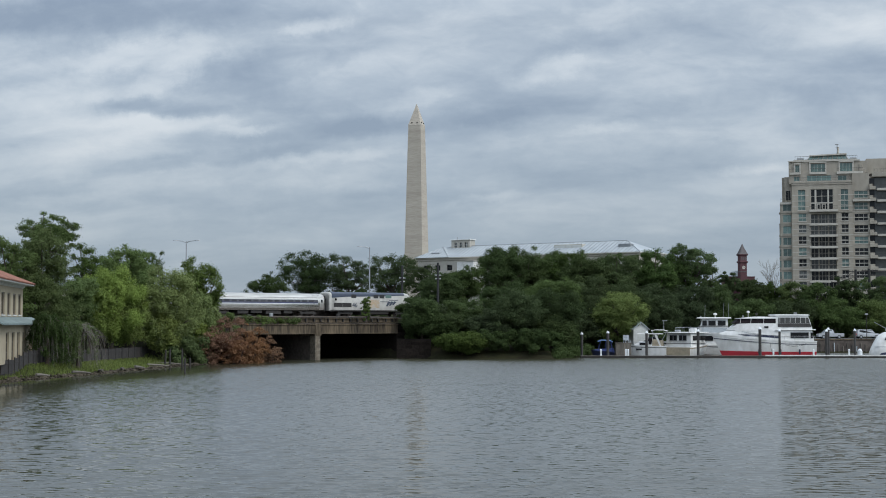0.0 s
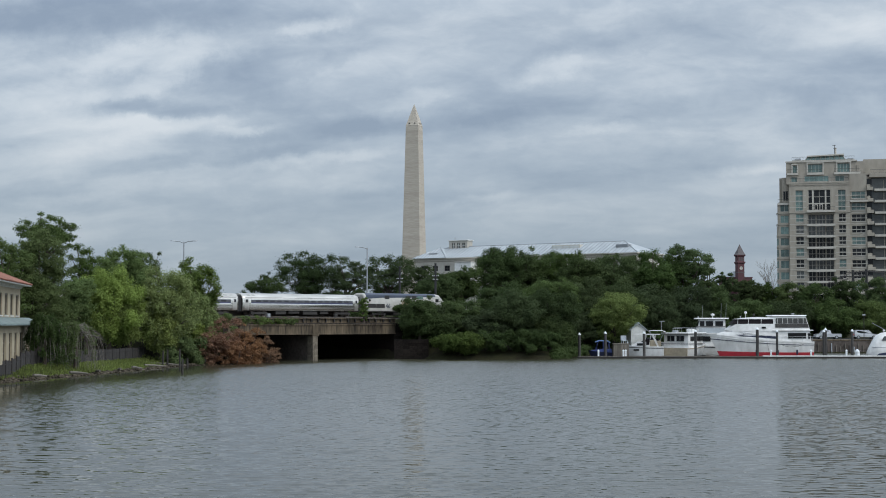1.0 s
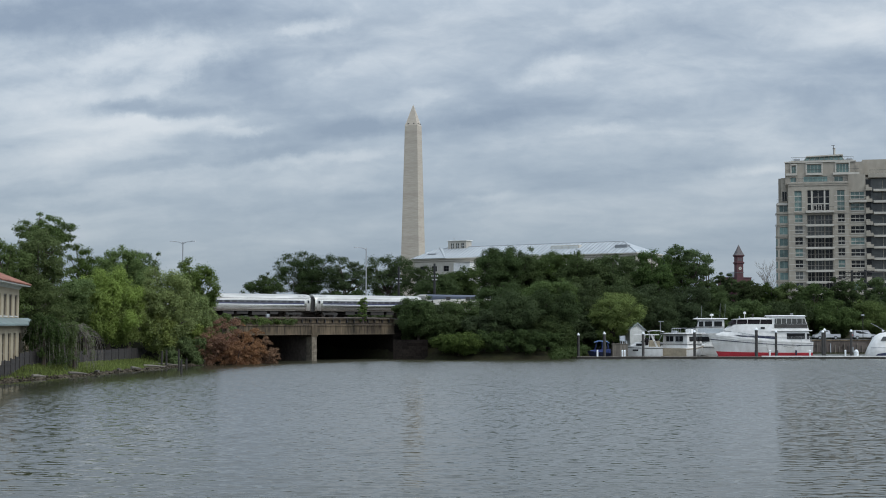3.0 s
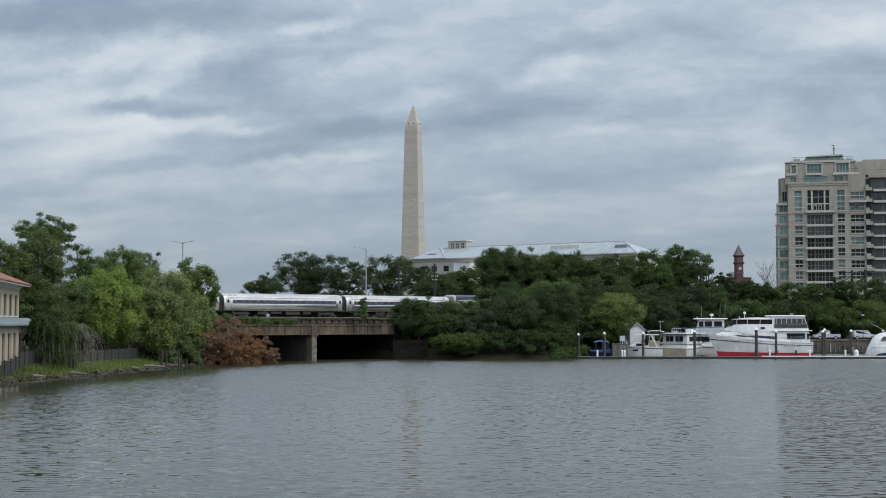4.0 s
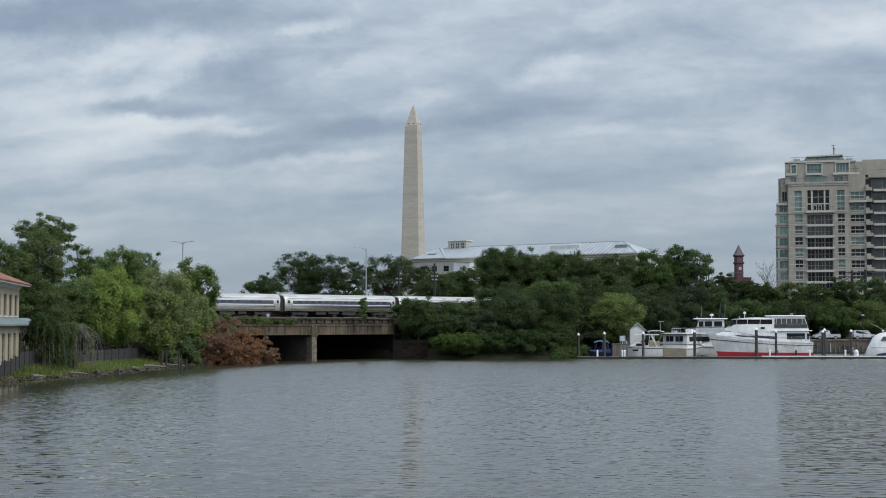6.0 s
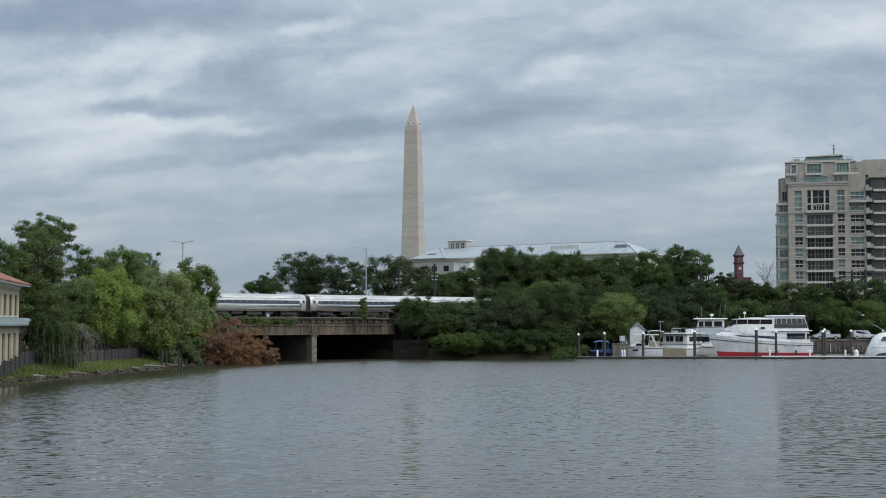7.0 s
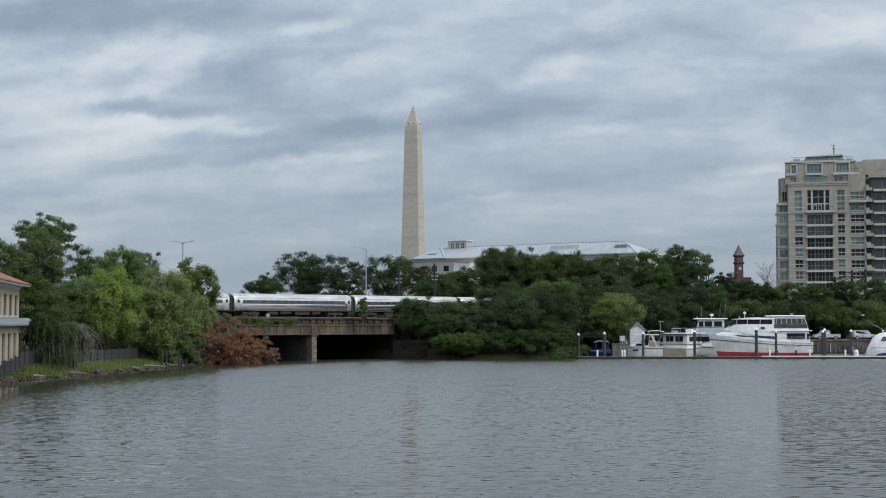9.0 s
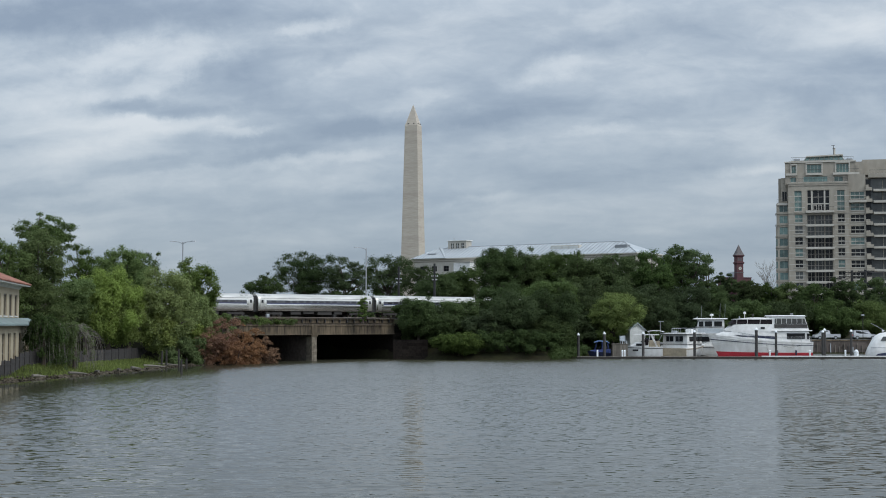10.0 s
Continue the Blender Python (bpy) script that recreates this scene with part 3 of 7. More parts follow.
def build_water():
    """One sheet with short-crested wind waves in relief, finer where the eye is near."""
    rng = np.random.default_rng(3)
    rows = [-118.0, -60.0, 0.0, 40.0]
    y = 50.0
    while y < 262:
        rows.append(y)
        y += 0.13 + 0.0022 * (y - 50)
    rows += [275.0, 300.0, 330.0]
    ys = np.array(rows)
    us = np.concatenate([[-9.0, -2.0], np.linspace(-1, 1, 380), [2.0, 9.0]])
    half = 14 + 0.36 * np.clip(ys, 50, 262)
    X = np.clip(us[None, :] * half[:, None], -440, 440)
    X[:, 0], X[:, -1] = -440, 440
    Y = np.repeat(ys[:, None], len(us), axis=1)
    Z = np.zeros_like(X)
    step = 0.13 + 0.0022 * (np.clip(Y, 50, 262) - 50)
    for i in range(46):
        lam = 0.42 * (1.0 / 0.42) ** rng.random()
        a0 = math.radians(96) + rng.normal(0, 0.2)
        k = math.tau / lam
        amp = SEA * lam ** 1.1 * rng.uniform(0.5, 1.3)
        Z += amp * np.clip((lam / step - 1.8) / 1.2, 0, 1) * np.sin(k * (X * math.cos(a0) + Y * math.sin(a0)) + rng.uniform(0, 6.28))
    gust = 0.75 + 0.25 * np.sin(X * 0.05 + 1.3 * np.sin(Y * 0.021)) * np.sin(Y * 0.043 + 0.6)
    Z *= gust * (1 - 0.55 * np.clip((Y - 80) / 110, 0, 1)) * (1.25 - 0.25 * np.clip((Y - 50) / 60, 0, 1))
    lee = X - np.array([shore_left(q) for q in ys])[:, None]      # calmer under the bank
    Z *= 0.3 + 0.7 * np.clip((lee - 3) / 12, 0, 1)
    Z[:4] = 0
    Z[-3:] = 0
    Z[:, :2] = 0
    Z[:, -2:] = 0
    Z += 0.35 * np.maximum(Z, 0) ** 2 / 0.05 - 0.004
    v = np.stack([X, Y, Z], axis=2).reshape(-1, 3)
    nr, nc = X.shape
    idx = (np.arange(nr - 1)[:, None] * nc + np.arange(nc - 1)[None, :]).ravel()
    quads = np.stack([idx, idx + 1, idx + nc + 1, idx + nc], axis=1)
    me = bpy.data.meshes.new("water")
    me.vertices.add(len(v))
    me.vertices.foreach_set("co", v.ravel())
    me.loops.add(quads.size)
    me.loops.foreach_set("vertex_index", quads.ravel())
    me.polygons.add(len(quads))
    me.polygons.foreach_set("loop_start", np.arange(0, quads.size, 4))
    me.update()
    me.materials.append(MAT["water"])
    me.shade_smooth()
    return tagged(new("water", me), "grey-green wind-rippled channel water under an overcast sky", "water", kind="structure")


SEA = 0.0041
build_ground()
WATER = build_water()

# ---- walls with openings ----


def pierced(g, x0, x1, z0, z1, y0, y1, openings):
    """A wall from y0 to y1 with rectangular openings (x0, x1, z0, z1) cut through it."""
    zs = sorted({z0, z1, *(min(max(z, z0), z1) for o in openings for z in o[2:4])})
    for za, zb in zip(zs, zs[1:]):
        mid = (za + zb) / 2
        cuts = sorted((o[0], o[1]) for o in openings if o[2] < mid < o[3])
        at = x0
        for a0, a1 in cuts:
            if a0 > at + 1e-4:
                g.box(at, a0, y0, y1, za, zb)
            at = max(at, a1)
        if at < x1 - 1e-4:
            g.box(at, x1, y0, y1, za, zb)
    return g


def window(parent, x0, x1, z0, z1, y, mat, bars=1, cross=0, frame_mat="steel_dark", w=0.07, face=-1):
    """A window set back in its wall: frame with its bars, and a pane."""
    g = Geo()
    for a0, a1, b0, b1 in ((x0, x0 + w, z0, z1), (x1 - w, x1, z0, z1), (x0 + w, x1 - w, z0, z0 + w), (x0 + w, x1 - w, z1 - w, z1)):
        g.box(a0, a1, y, y + 0.08, b0, b1)
    for i in range(bars):
        c = x0 + (x1 - x0) * (i + 1) / (bars + 1)
        g.box(c - w / 2, c + w / 2, y + 0.01, y + 0.07, z0 + w, z1 - w)
    for i in range(cross):
        c = z0 + (z1 - z0) * (i + 1) / (cross + 1)
        g.box(x0 + w, x1 - w, y + 0.015, y + 0.065, c - w / 2, c + w / 2)
    win = part("window", g, frame_mat, parent)
    part("pane", Geo().box(x0 + w * 0.5, x1 - w * 0.5, y + 0.03, y + 0.05, z0 + w * 0.5, z1 - w * 0.5), mat, win)
    return win


# ---- railway bridge over the inlet ----


def build_bridge():
    b = thing("railway_bridge", Matrix.Translation(BRIDGE_O) @ pose(0, 0, 0, 0, 0, TRACK_TURN), "stained concrete railway bridge on a stone pier over the water", "bridge")
    rng = random.Random(4)
    pier = part("pier", Geo().box(-0.46, 0.46, 0.25, 24, -2, 4.15), "dark_concrete", b)
    z = -0.5
    while z < 3.5:
        h = rng.uniform(0.42, 0.55)
        cut = rng.choice((-0.2, 0.0, 0.22))
        for x0, x1 in ((-0.52, cut), (cut, 0.52)):
            part("stone", Geo().block(x0 + 0.012, x1 - 0.012, -0.03 - rng.uniform(0, 0.04), 1.4, z + 0.012, z + h - 0.012, 0.03), "stone_block", pier)
        z += h
    part("pier_cap", Geo().block(-0.68, 0.68, -0.15, 24, z, 4.2, 0.04), "concrete", b)
    for x0, x1, nm in ((-17.2, -0.55, "girder"), (0.55, 9.0, "girder"), (9.02, 17.4, "girder")):
        g = Geo().loft([[(x0, y, zz), (x1, y, zz), (x1, 0.6, zz), (x0, 0.6, zz)] for y, zz in ((-0.05, 4.2), (-0.05, 4.32), (0.02, 4.36), (0.02, 5.62), (-0.12, 5.66), (-0.12, 5.86))])
        part(nm, g, "concrete", b, "concrete edge beam streaked with rust")
    part("pilaster", Geo().block(-0.55, 0.55, -0.16, 0.6, 4.2, 5.9, 0.04), "concrete", b)
    part("deck", Geo().box(-17.2, 17.4, 0.6, 24, 5.0, 6.0), "dark_concrete", b, "dark concrete deck")
    for i in range(5):
        part("floor_beam", Geo().box(-17, 17.2, 3 + i * 4.4, 3.5 + i * 4.4, 4.5, 5.0), "dark_concrete", b)
    part("upper_girder", Geo().loft([[(x, 0.5, 6.05), (x, 0.5, 6.15), (x, 0.75, 6.15), (x, 0.75, 6.72), (x, 0.45, 6.72), (x, 0.45, 6.84), (x, 1.1, 6.84), (x, 1.1, 6.05)] for x in (-17, 18)]), "concrete", b, "weathered upper edge beam")
    for i in range(22):
        x = -16 + i * 1.55 + rng.uniform(-0.1, 0.1)
        part("bracket", Geo().box(x, x + 0.16, 0.42, 0.76, 6.16, 6.7), "steel_dark", b)
    part("upper_deck", Geo().box(-17, 18, 1.1, 24, 6.1, 6.78), "dark_concrete", b)
    # added wall that keeps the gap under the train dark
    part("ballast_wall", Geo().box(-17, 18, 13.2, 13.5, 6.78, 8.15), "dark_concrete", b, "dark wall added on the far side to close the gap under the train")
    part("cable_trough", Geo().block(-15, -1.5, 2.2, 2.9, 6.79, 7.1, 0.04), "concrete", b, "pale concrete cable trough")
    for k, (z, r, nm) in enumerate(((6.92, 0.05, "steel_dark"), (7.02, 0.035, "rail"), (6.88, 0.07, "steel_dark"))):
        part("conduit", Geo().tube([(-16.5 + k, 1.35 + 0.22 * k, z), (-6, 1.4 + 0.22 * k, z + 0.02), (4, 1.33 + 0.22 * k, z - 0.02), (16.5 - 2 * k, 1.36 + 0.22 * k, z)], r, 6), nm, b)
    for x, w, hh, nm in ((-12.5, 0.7, 0.55, "steel_dark"), (-8.1, 0.5, 0.8, "galv"), (-3.2, 1.4, 0.35, "timber"), (2.6, 1.9, 0.3, "concrete"), (5.7, 0.5, 0.7, "steel_dark"), (8.2, 1.2, 0.32, "timber"), (12.4, 0.6, 0.6, "steel_dark")):
        part("junction_box" if w < 0.8 else "spare_sleeper", Geo().block(x, x + w, 1.9, 2.3, 6.78, 6.78 + hh, 0.03), nm, b)
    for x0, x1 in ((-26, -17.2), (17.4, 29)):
        ab = part("abutment", Geo().box(x0, x1, 0.3, 24, -2, 6.0), "shaded_stone", b)
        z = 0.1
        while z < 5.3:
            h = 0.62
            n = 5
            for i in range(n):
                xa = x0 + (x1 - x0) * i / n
                part("stone", Geo().block(xa + 0.02, xa + (x1 - x0) / n - 0.02, 0.22 - rng.uniform(0, 0.03), 0.36, z + 0.02, z + h - 0.02, 0.02), "shaded_stone", ab)
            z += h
    # wing wall at the end of the right-hand span, tree shade in its stone colour
    back = (Matrix.Translation(BRIDGE_O) @ pose(0, 0, 0, 0, 0, TRACK_TURN)).inverted()
    wing = part("wing_wall", Geo().box(-8.4, -2.6, 251.4, 252.2, -2, 3.3, back), "shaded_stone", b, "stone wing wall darkened for tree shade")
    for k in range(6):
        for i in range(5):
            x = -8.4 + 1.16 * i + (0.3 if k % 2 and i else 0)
            part("stone", Geo().box(x + 0.02, min(x + 1.14, -2.6), 251.34 - rng.uniform(0, 0.03), 251.42, 0.05 + 0.54 * k, 0.56 + 0.54 * k, back), "shaded_stone", wing)
    return b


def build_tracks():
    m = Matrix.Translation(TRACK_O) @ pose(0, 0, 0, 0, 0, TRACK_TURN)
    for off in (0.0, -4.6):
        t = thing("railway_track", m @ pose(0, off, 0), "rusty steel rails on sleepers and stone ballast", "track", "railway tracks", "structure")
        part("ballast", Geo().loft([[(x, -1.9, -0.42), (x, -1.5, -0.2), (x, 1.5, -0.2), (x, 1.9, -0.42)] for x in (-160, 200)]), "ballast", t)
        for y in (-0.75, 0.75):
            g = Geo().loft([[(x, y - 0.07, -0.16), (x, y - 0.02, -0.13), (x, y - 0.035, -0.03), (x, y - 0.035, 0), (x, y + 0.035, 0), (x, y + 0.035, -0.03), (x, y + 0.02, -0.13), (x, y + 0.07, -0.16)] for x in (-160, 200)])
            part("rail", g, "rail", t)
        if off:
            sl = Geo().block(-0.12, 0.12, -1.3, 1.3, -0.28, -0.16, 0.02).mesh("sleeper", MAT["steel_dark"])
            for i in range(70):
                part("sleeper", sl, "", t, m=pose(-8 + i * 0.62, 0, 0))


# ---- the train ----
CAR = 25.85
TRAIN = []          # vehicles with their place behind the leading coupling, and their wheelsets
WHEEL_R = 0.46


def bogie(car, x, wheels):
    b = part("bogie", Geo().box(-1.7, 1.7, -1.22, -1.0, 0.45, 0.78).box(-1.7, 1.7, 1.0, 1.22, 0.45, 0.78).box(-0.35, 0.35, -1.2, 1.2, 0.4, 0.85), "steel_dark", car, "dark steel bogie", m=pose(x, 0, 0))
    for dx in (-1.28, 1.28):
        g = Geo()
        for side in (-1, 1):
            g.tube([(0, side * 0.70, 0), (0, side * 0.74, 0), (0, side * 0.84, 0)], [WHEEL_R + 0.025, WHEEL_R, WHEEL_R], 20)
            g.tube([(0, side * 0.84, 0), (0, side * 0.87, 0)], [WHEEL_R * 0.45, WHEEL_R * 0.3], 12)
            for q in range(3):
                c, s = math.cos(q * math.tau / 3), math.sin(q * math.tau / 3)
                g.tube([(0.25 * c, side * 0.84, 0.25 * s), (0.25 * c, side * 0.86, 0.25 * s)], 0.06, 6)
        g.tube([(0, -0.7, 0), (0, 0.7, 0)], 0.08, 8)
        wheels.append((part("wheelset", g, "rail", b, m=pose(dx, 0, WHEEL_R)), dx))
        for side in (-1, 1):
            part("axle_box", Geo().block(dx - 0.18, dx + 0.18, side * 1.12 - 0.14, side * 1.12 + 0.14, 0.3, 0.72, 0.03), "steel_dark", b)


SIDE = ((1.34, 1.0), (1.47, 1.08), (1.53, 1.35), (1.57, 1.8), (1.585, 2.22), (1.575, 2.5), (1.545, 2.86), (1.47, 3.12), (1.33, 3.38), (1.08, 3.62), (0.75, 3.78), (0.38, 3.87), (0.0, 3.9))


def side_at(z):
    for (ya, za), (yb, zb) in zip(SIDE, SIDE[1:]):
        if za <= z <= zb:
            return ya + (yb - ya) * (z - za) / (zb - za)
    return 0.0


def strip(g, x0, x1, z0, z1, out=0.006, n=3, thick=0.03, sides=(-1, 1)):
    """A strip that follows the curved flank."""
    zs = [z0 + (z1 - z0) * i / n for i in range(n + 1)]
    for s in sides:
        ring = [(s * (side_at(z) + out), z) for z in zs] + [(s * (side_at(z) - thick), z) for z in reversed(zs)]
        g.loft([[(x, y, z) for y, z in ring] for x in (x0, x1)])
    return g


def build_car():
    car = thing("passenger_car", Matrix.Identity(4), "fluted stainless-steel passenger coach with a dark blue window band", "train car", "coaches of the train")
    wheels = []
    lower = [p for p in SIDE if p[1] <= 3.13]
    upper = [p for p in SIDE if p[1] >= 3.12]
    ring = [(-y, z) for y, z in lower] + [(y, z) for y, z in reversed(lower)]
    L = 12.5
    part("body", Geo().loft([[(x, y * k, 1.0 + (z - 1.0) * (0.97 + 0.03 * k)) for y, z in ring] for x, k in ((-L, 0.9), (-L + 0.12, 0.96), (-L + 0.5, 1.0), (L - 0.5, 1.0), (L - 0.12, 0.96), (L, 0.9))]), "stainless", car, smooth=35)
    ring = [(-y, z) for y, z in upper] + [(y, z) for y, z in reversed(upper[:-1])]
    part("roof", Geo().loft([[(x, y * k, z - (1 - k) * 0.4) for y, z in ring] for x, k in ((-L, 0.9), (-L + 0.12, 0.96), (-L + 0.5, 1.0), (L - 0.5, 1.0), (L - 0.12, 0.96), (L, 0.9))]), "roof_silver", car, "dull silver roof", smooth=35)
    band = part("window_band", strip(Geo(), -10.9, 10.9, 2.3, 2.8), "band_blue", car, "dark blue band with slit windows")
    for i in range(14):
        x = -9.4 + i * 1.45
        part("pane", strip(Geo(), x - 0.5, x + 0.5, 2.44, 2.74, 0.012, 2), "train_glass", band)
    for z in (1.40, 1.58, 1.9, 2.92, 3.02):
        part("rib", strip(Geo(), -11.6, 11.6, z, z + 0.06, 0.02, 1), "roof_silver", car)
    part("blue_stripe", strip(Geo(), -10.9, 10.9, 2.2, 2.36, 0.014, 2), "stripe_blue", car, "blue stripe below the windows")
    part("white_line", strip(Geo(), -10.9, 10.9, 2.06, 2.17, 0.024, 1), "cap_white", car, "thin white line")
    part("gutter", strip(Geo(), -12.0, 12.0, 3.13, 3.18, 0.02, 1), "steel_dark", car)
    part("skirt", strip(Geo(), -9.0, 9.0, 1.02, 1.09, 0.02, 1), "roof_silver", car)
    for x in (-11.75, 11.75):
        for side in (-1, 1):
            d = part("door", strip(Geo(), x - 0.42, x + 0.42, 1.1, 3.1, 0.01, 6, sides=(side,)), "roof_silver", car, "steel vestibule door with a small window")
            part("pane", strip(Geo(), x - 0.2, x + 0.2, 2.35, 2.85, 0.02, 2, sides=(side,)), "glass_dark", d)
            for dx in (-0.6 if x > 0 else 0.6, -1.6 if x > 0 else 1.6):
                part("roof_hatch", strip(Geo(), x + dx - 0.3, x + dx + 0.3, 3.5, 3.68, 0.015, 1, sides=(side,)), "steel_dark", car)
    for x in (-L - 0.22, L + 0.22):
        part("gangway", Geo().block(x - 0.2, x + 0.2, -1.05, 1.05, 0.9, 3.55, 0.05), "black", car, "black rubber gangway bellows")
    for x0, x1, z0 in ((-5.6, -3.4, 0.45), (-2.9, -0.6, 0.55), (0.2, 3.3, 0.4), (3.9, 5.6, 0.5)):
        part("equipment_box", Geo().block(x0, x1, -1.25, 1.25, z0, 1.0, 0.04), "steel_dark", car)
    for x in (-9.0, 9.0):
        bogie(car, x, wheels)
    return car, wheels


def build_locomotive():
    loco = thing("locomotive", Matrix.Identity(4), "silver diesel locomotive with blue roof and sloping nose", "locomotive")
    wheels = []

    def ring(x, w, top, bot, sh=0.32):
        half = [(w, bot), (w, top - sh * 1.6), (w - 0.06, top - sh), (w - 0.3, top - 0.1), (w - 0.62, top)]
        return [(x, -y, z) for y, z in half] + [(x, y, z) for y, z in reversed(half)]

    part("body", Geo().loft([ring(-10.4, 1.38, 4.0, 1.0), ring(-10.25, 1.5, 4.18, 1.0), ring(-9.8, 1.52, 4.25, 1.0), ring(6.9, 1.52, 4.25, 1.0), ring(8.0, 1.5, 4.12, 1.0), ring(9.0, 1.42, 3.3, 0.95), ring(10.1, 1.28, 2.55, 0.9), ring(10.5, 1.1, 2.1, 0.9)]), "loco_silver", loco, smooth=30)

    def cap(x, low):
        half = [(1.528, low), (1.528, max(low + 0.01, 3.75)), (1.468, 3.94), (1.226, 4.16), (0.91, 4.258)]
        return [(x, -y, z) for y, z in half] + [(x, y, z) for y, z in reversed(half)]

    part("roof", Geo().loft([cap(x, low) for x, low in ((-9.9, 3.2), (-6.5, 3.42), (-2.0, 3.5), (2.0, 3.56), (5.5, 3.72), (6.9, 3.74))]), "loco_blue", loco, "dark blue roof band", smooth=30)
    for x0, x1 in ((-5.5, -4.4), (-0.4, 0.7), (1.0, 2.1)):
        part("roof_vent", Geo().box(x0, x1, -1.545, 1.545, 3.22, 3.84), "black", loco)
    part("equipment_window", Geo().box(2.4, 3.8, -1.54, 1.54, 3.3, 3.8), "glass_green", loco)
    for x in (-8.45, -6.45):
        g = part("grille", Geo().box(x - 0.98, x + 0.98, -1.535, 1.535, 1.62, 2.36), "steel_dark", loco, "dark louvred grille")
        for k in range(6):
            part("louvre", Geo().box(x - 0.92, x + 0.92, -1.55, -1.53, 1.68 + k * 0.11, 1.72 + k * 0.11), "black", g)
    part("rear_door", Geo().box(-9.75, -9.1, -1.53, 1.53, 1.15, 3.15), "roof_silver", loco)
    part("porthole", Geo().tube([(-9.0, -1.545, 2.95), (-9.0, 1.545, 2.95)], 0.22, 12), "glass_dark", loco)
    part("peeled_patch", Geo().box(-1.5, 1.0, -1.526, 1.526, 1.5, 3.0), "peeled", loco, "tan patch of peeled paint")
    part("cab_window", Geo().box(6.9, 7.7, -1.53, 1.53, 2.75, 3.35), "glass_dark", loco)
    part("windscreen", Geo().loft([[(8.05, -1.2, 4.02), (8.95, -1.15, 3.4), (8.97, -1.15, 3.42), (8.07, -1.2, 4.04)], [(8.05, 1.2, 4.02), (8.95, 1.15, 3.4), (8.97, 1.15, 3.42), (8.07, 1.2, 4.04)]]), "glass_dark", loco)
    for k in range(3):        # three swept strokes of the operator's mark, under a thin line
        x = 2.5 + k * 0.7
        part("emblem_stroke", Geo().loft([[(x, y, 1.85 + k * 0.1), (x + 0.4, y, 1.85 + k * 0.1), (x + 1.15, y, 2.62), (x + 0.55, y, 2.72)] for y in (-1.55, -1.52)]), "loco_blue", loco)
    part("emblem_line", Geo().box(1.2, 3.1, -1.545, -1.52, 2.56, 2.68), "loco_blue", loco)
    part("emblem_bars", Geo().box(3.2, 5.4, -1.545, -1.52, 2.86, 2.98), "loco_blue", loco)
    text = bpy.data.curves.new("road_number", "FONT")
    text.body, text.size, text.extrude = "46", 1.15, 0.02
    text.materials.append(MAT["loco_blue"])
    n = new("road_number", text)
    n.parent, n.matrix_basis = loco, Matrix.Translation((-5.3, -1.55, 1.62)) @ pose(0, 0, 0, 90, 0, 0)
    part("sill", Geo().box(-10.2, 9.9, -1.54, 1.54, 0.92, 1.12), "steel_dark", loco)
    part("fuel_tank", Geo().loft([[(x, -1.35, 0.98), (x, -1.35, 0.5), (x, -1.05, 0.3), (x, 1.05, 0.3), (x, 1.35, 0.5), (x, 1.35, 0.98)] for x in (-3.2, 3.2)]), "steel_dark", loco)
    part("gangway", Geo().block(-10.75, -10.4, -0.6, 0.6, 1.0, 3.1, 0.05), "black", loco)
    part("plow", Geo().loft([[(10.2, -1.35, 0.2), (10.75, 0, 0.2), (10.2, 1.35, 0.2)], [(10.1, -1.3, 0.9), (10.5, 0, 0.95), (10.1, 1.3, 0.9)]]), "steel_dark", loco)
    for x in (-6.6, 6.6):
        bogie(loco, x, wheels)
    return loco, wheels


def build_train():
    loco, lw = build_locomotive()
    TRAIN.append((loco, 10.75 + 0.2, lw))
    car, cw = build_car()
    TRAIN.append((car, -0.5 * CAR, cw))
    for k in range(1, 5):
        c = copy_thing(car, Matrix.Identity(4))
        ws = [(w, w.matrix_basis.translation.x) for w in c.children_recursive if w.name.startswith("wheelset")]
        TRAIN.append((c, -(k + 0.5) * CAR, ws))


# ---- monument and far buildings ----


def build_monument():
    m = thing("obelisk", pose(-23.1, 1150, 6.1, 0, 0, -19), "tall pale marble obelisk with a pointed cap", "monument")

    def sq(w, z):
        return [(-w, -w, z), (w, -w, z), (w, w, z), (-w, w, z)]
    part("shaft", Geo().loft([sq(8.35 - 3.3 * k, 152.4 * k) for k in (0, 0.3, 0.302, 0.6, 1.0)]), "marble", m)
    cap = part("pyramidion", Geo().loft([sq(5.05, 152.4), sq(0.12, 169.2)]), "marble", m)
    for x in (-2.2, 2.2):
        part("opening", Geo().box(x - 0.45, x + 0.45, -5.08, -4.4, 153.7, 154.3), "black", cap)
        part("opening", Geo().box(4.4, 5.08, x - 0.45, x + 0.45, 153.7, 154.3), "black", cap)
    part("string_course", Geo().loft([sq(5.11, 151.9), sq(5.11, 152.4)]), "marble", m)


def seams(roof, x0, x1, eave, depth, e, r, n):
    """Standing seams up one slope that is hipped at both ends."""
    for i in range(n + 1):
        x = x0 + (x1 - x0) * i / n
        k = min(1.0, (x - x0) / depth, (x1 - x) / depth)
        if k > 0.03:
            part("seam", Geo().tube([(x, eave, e + 0.06), (x, eave + k * depth, e + 0.06 + k * (r - e))], 0.15, 4), "seam_grey", roof)


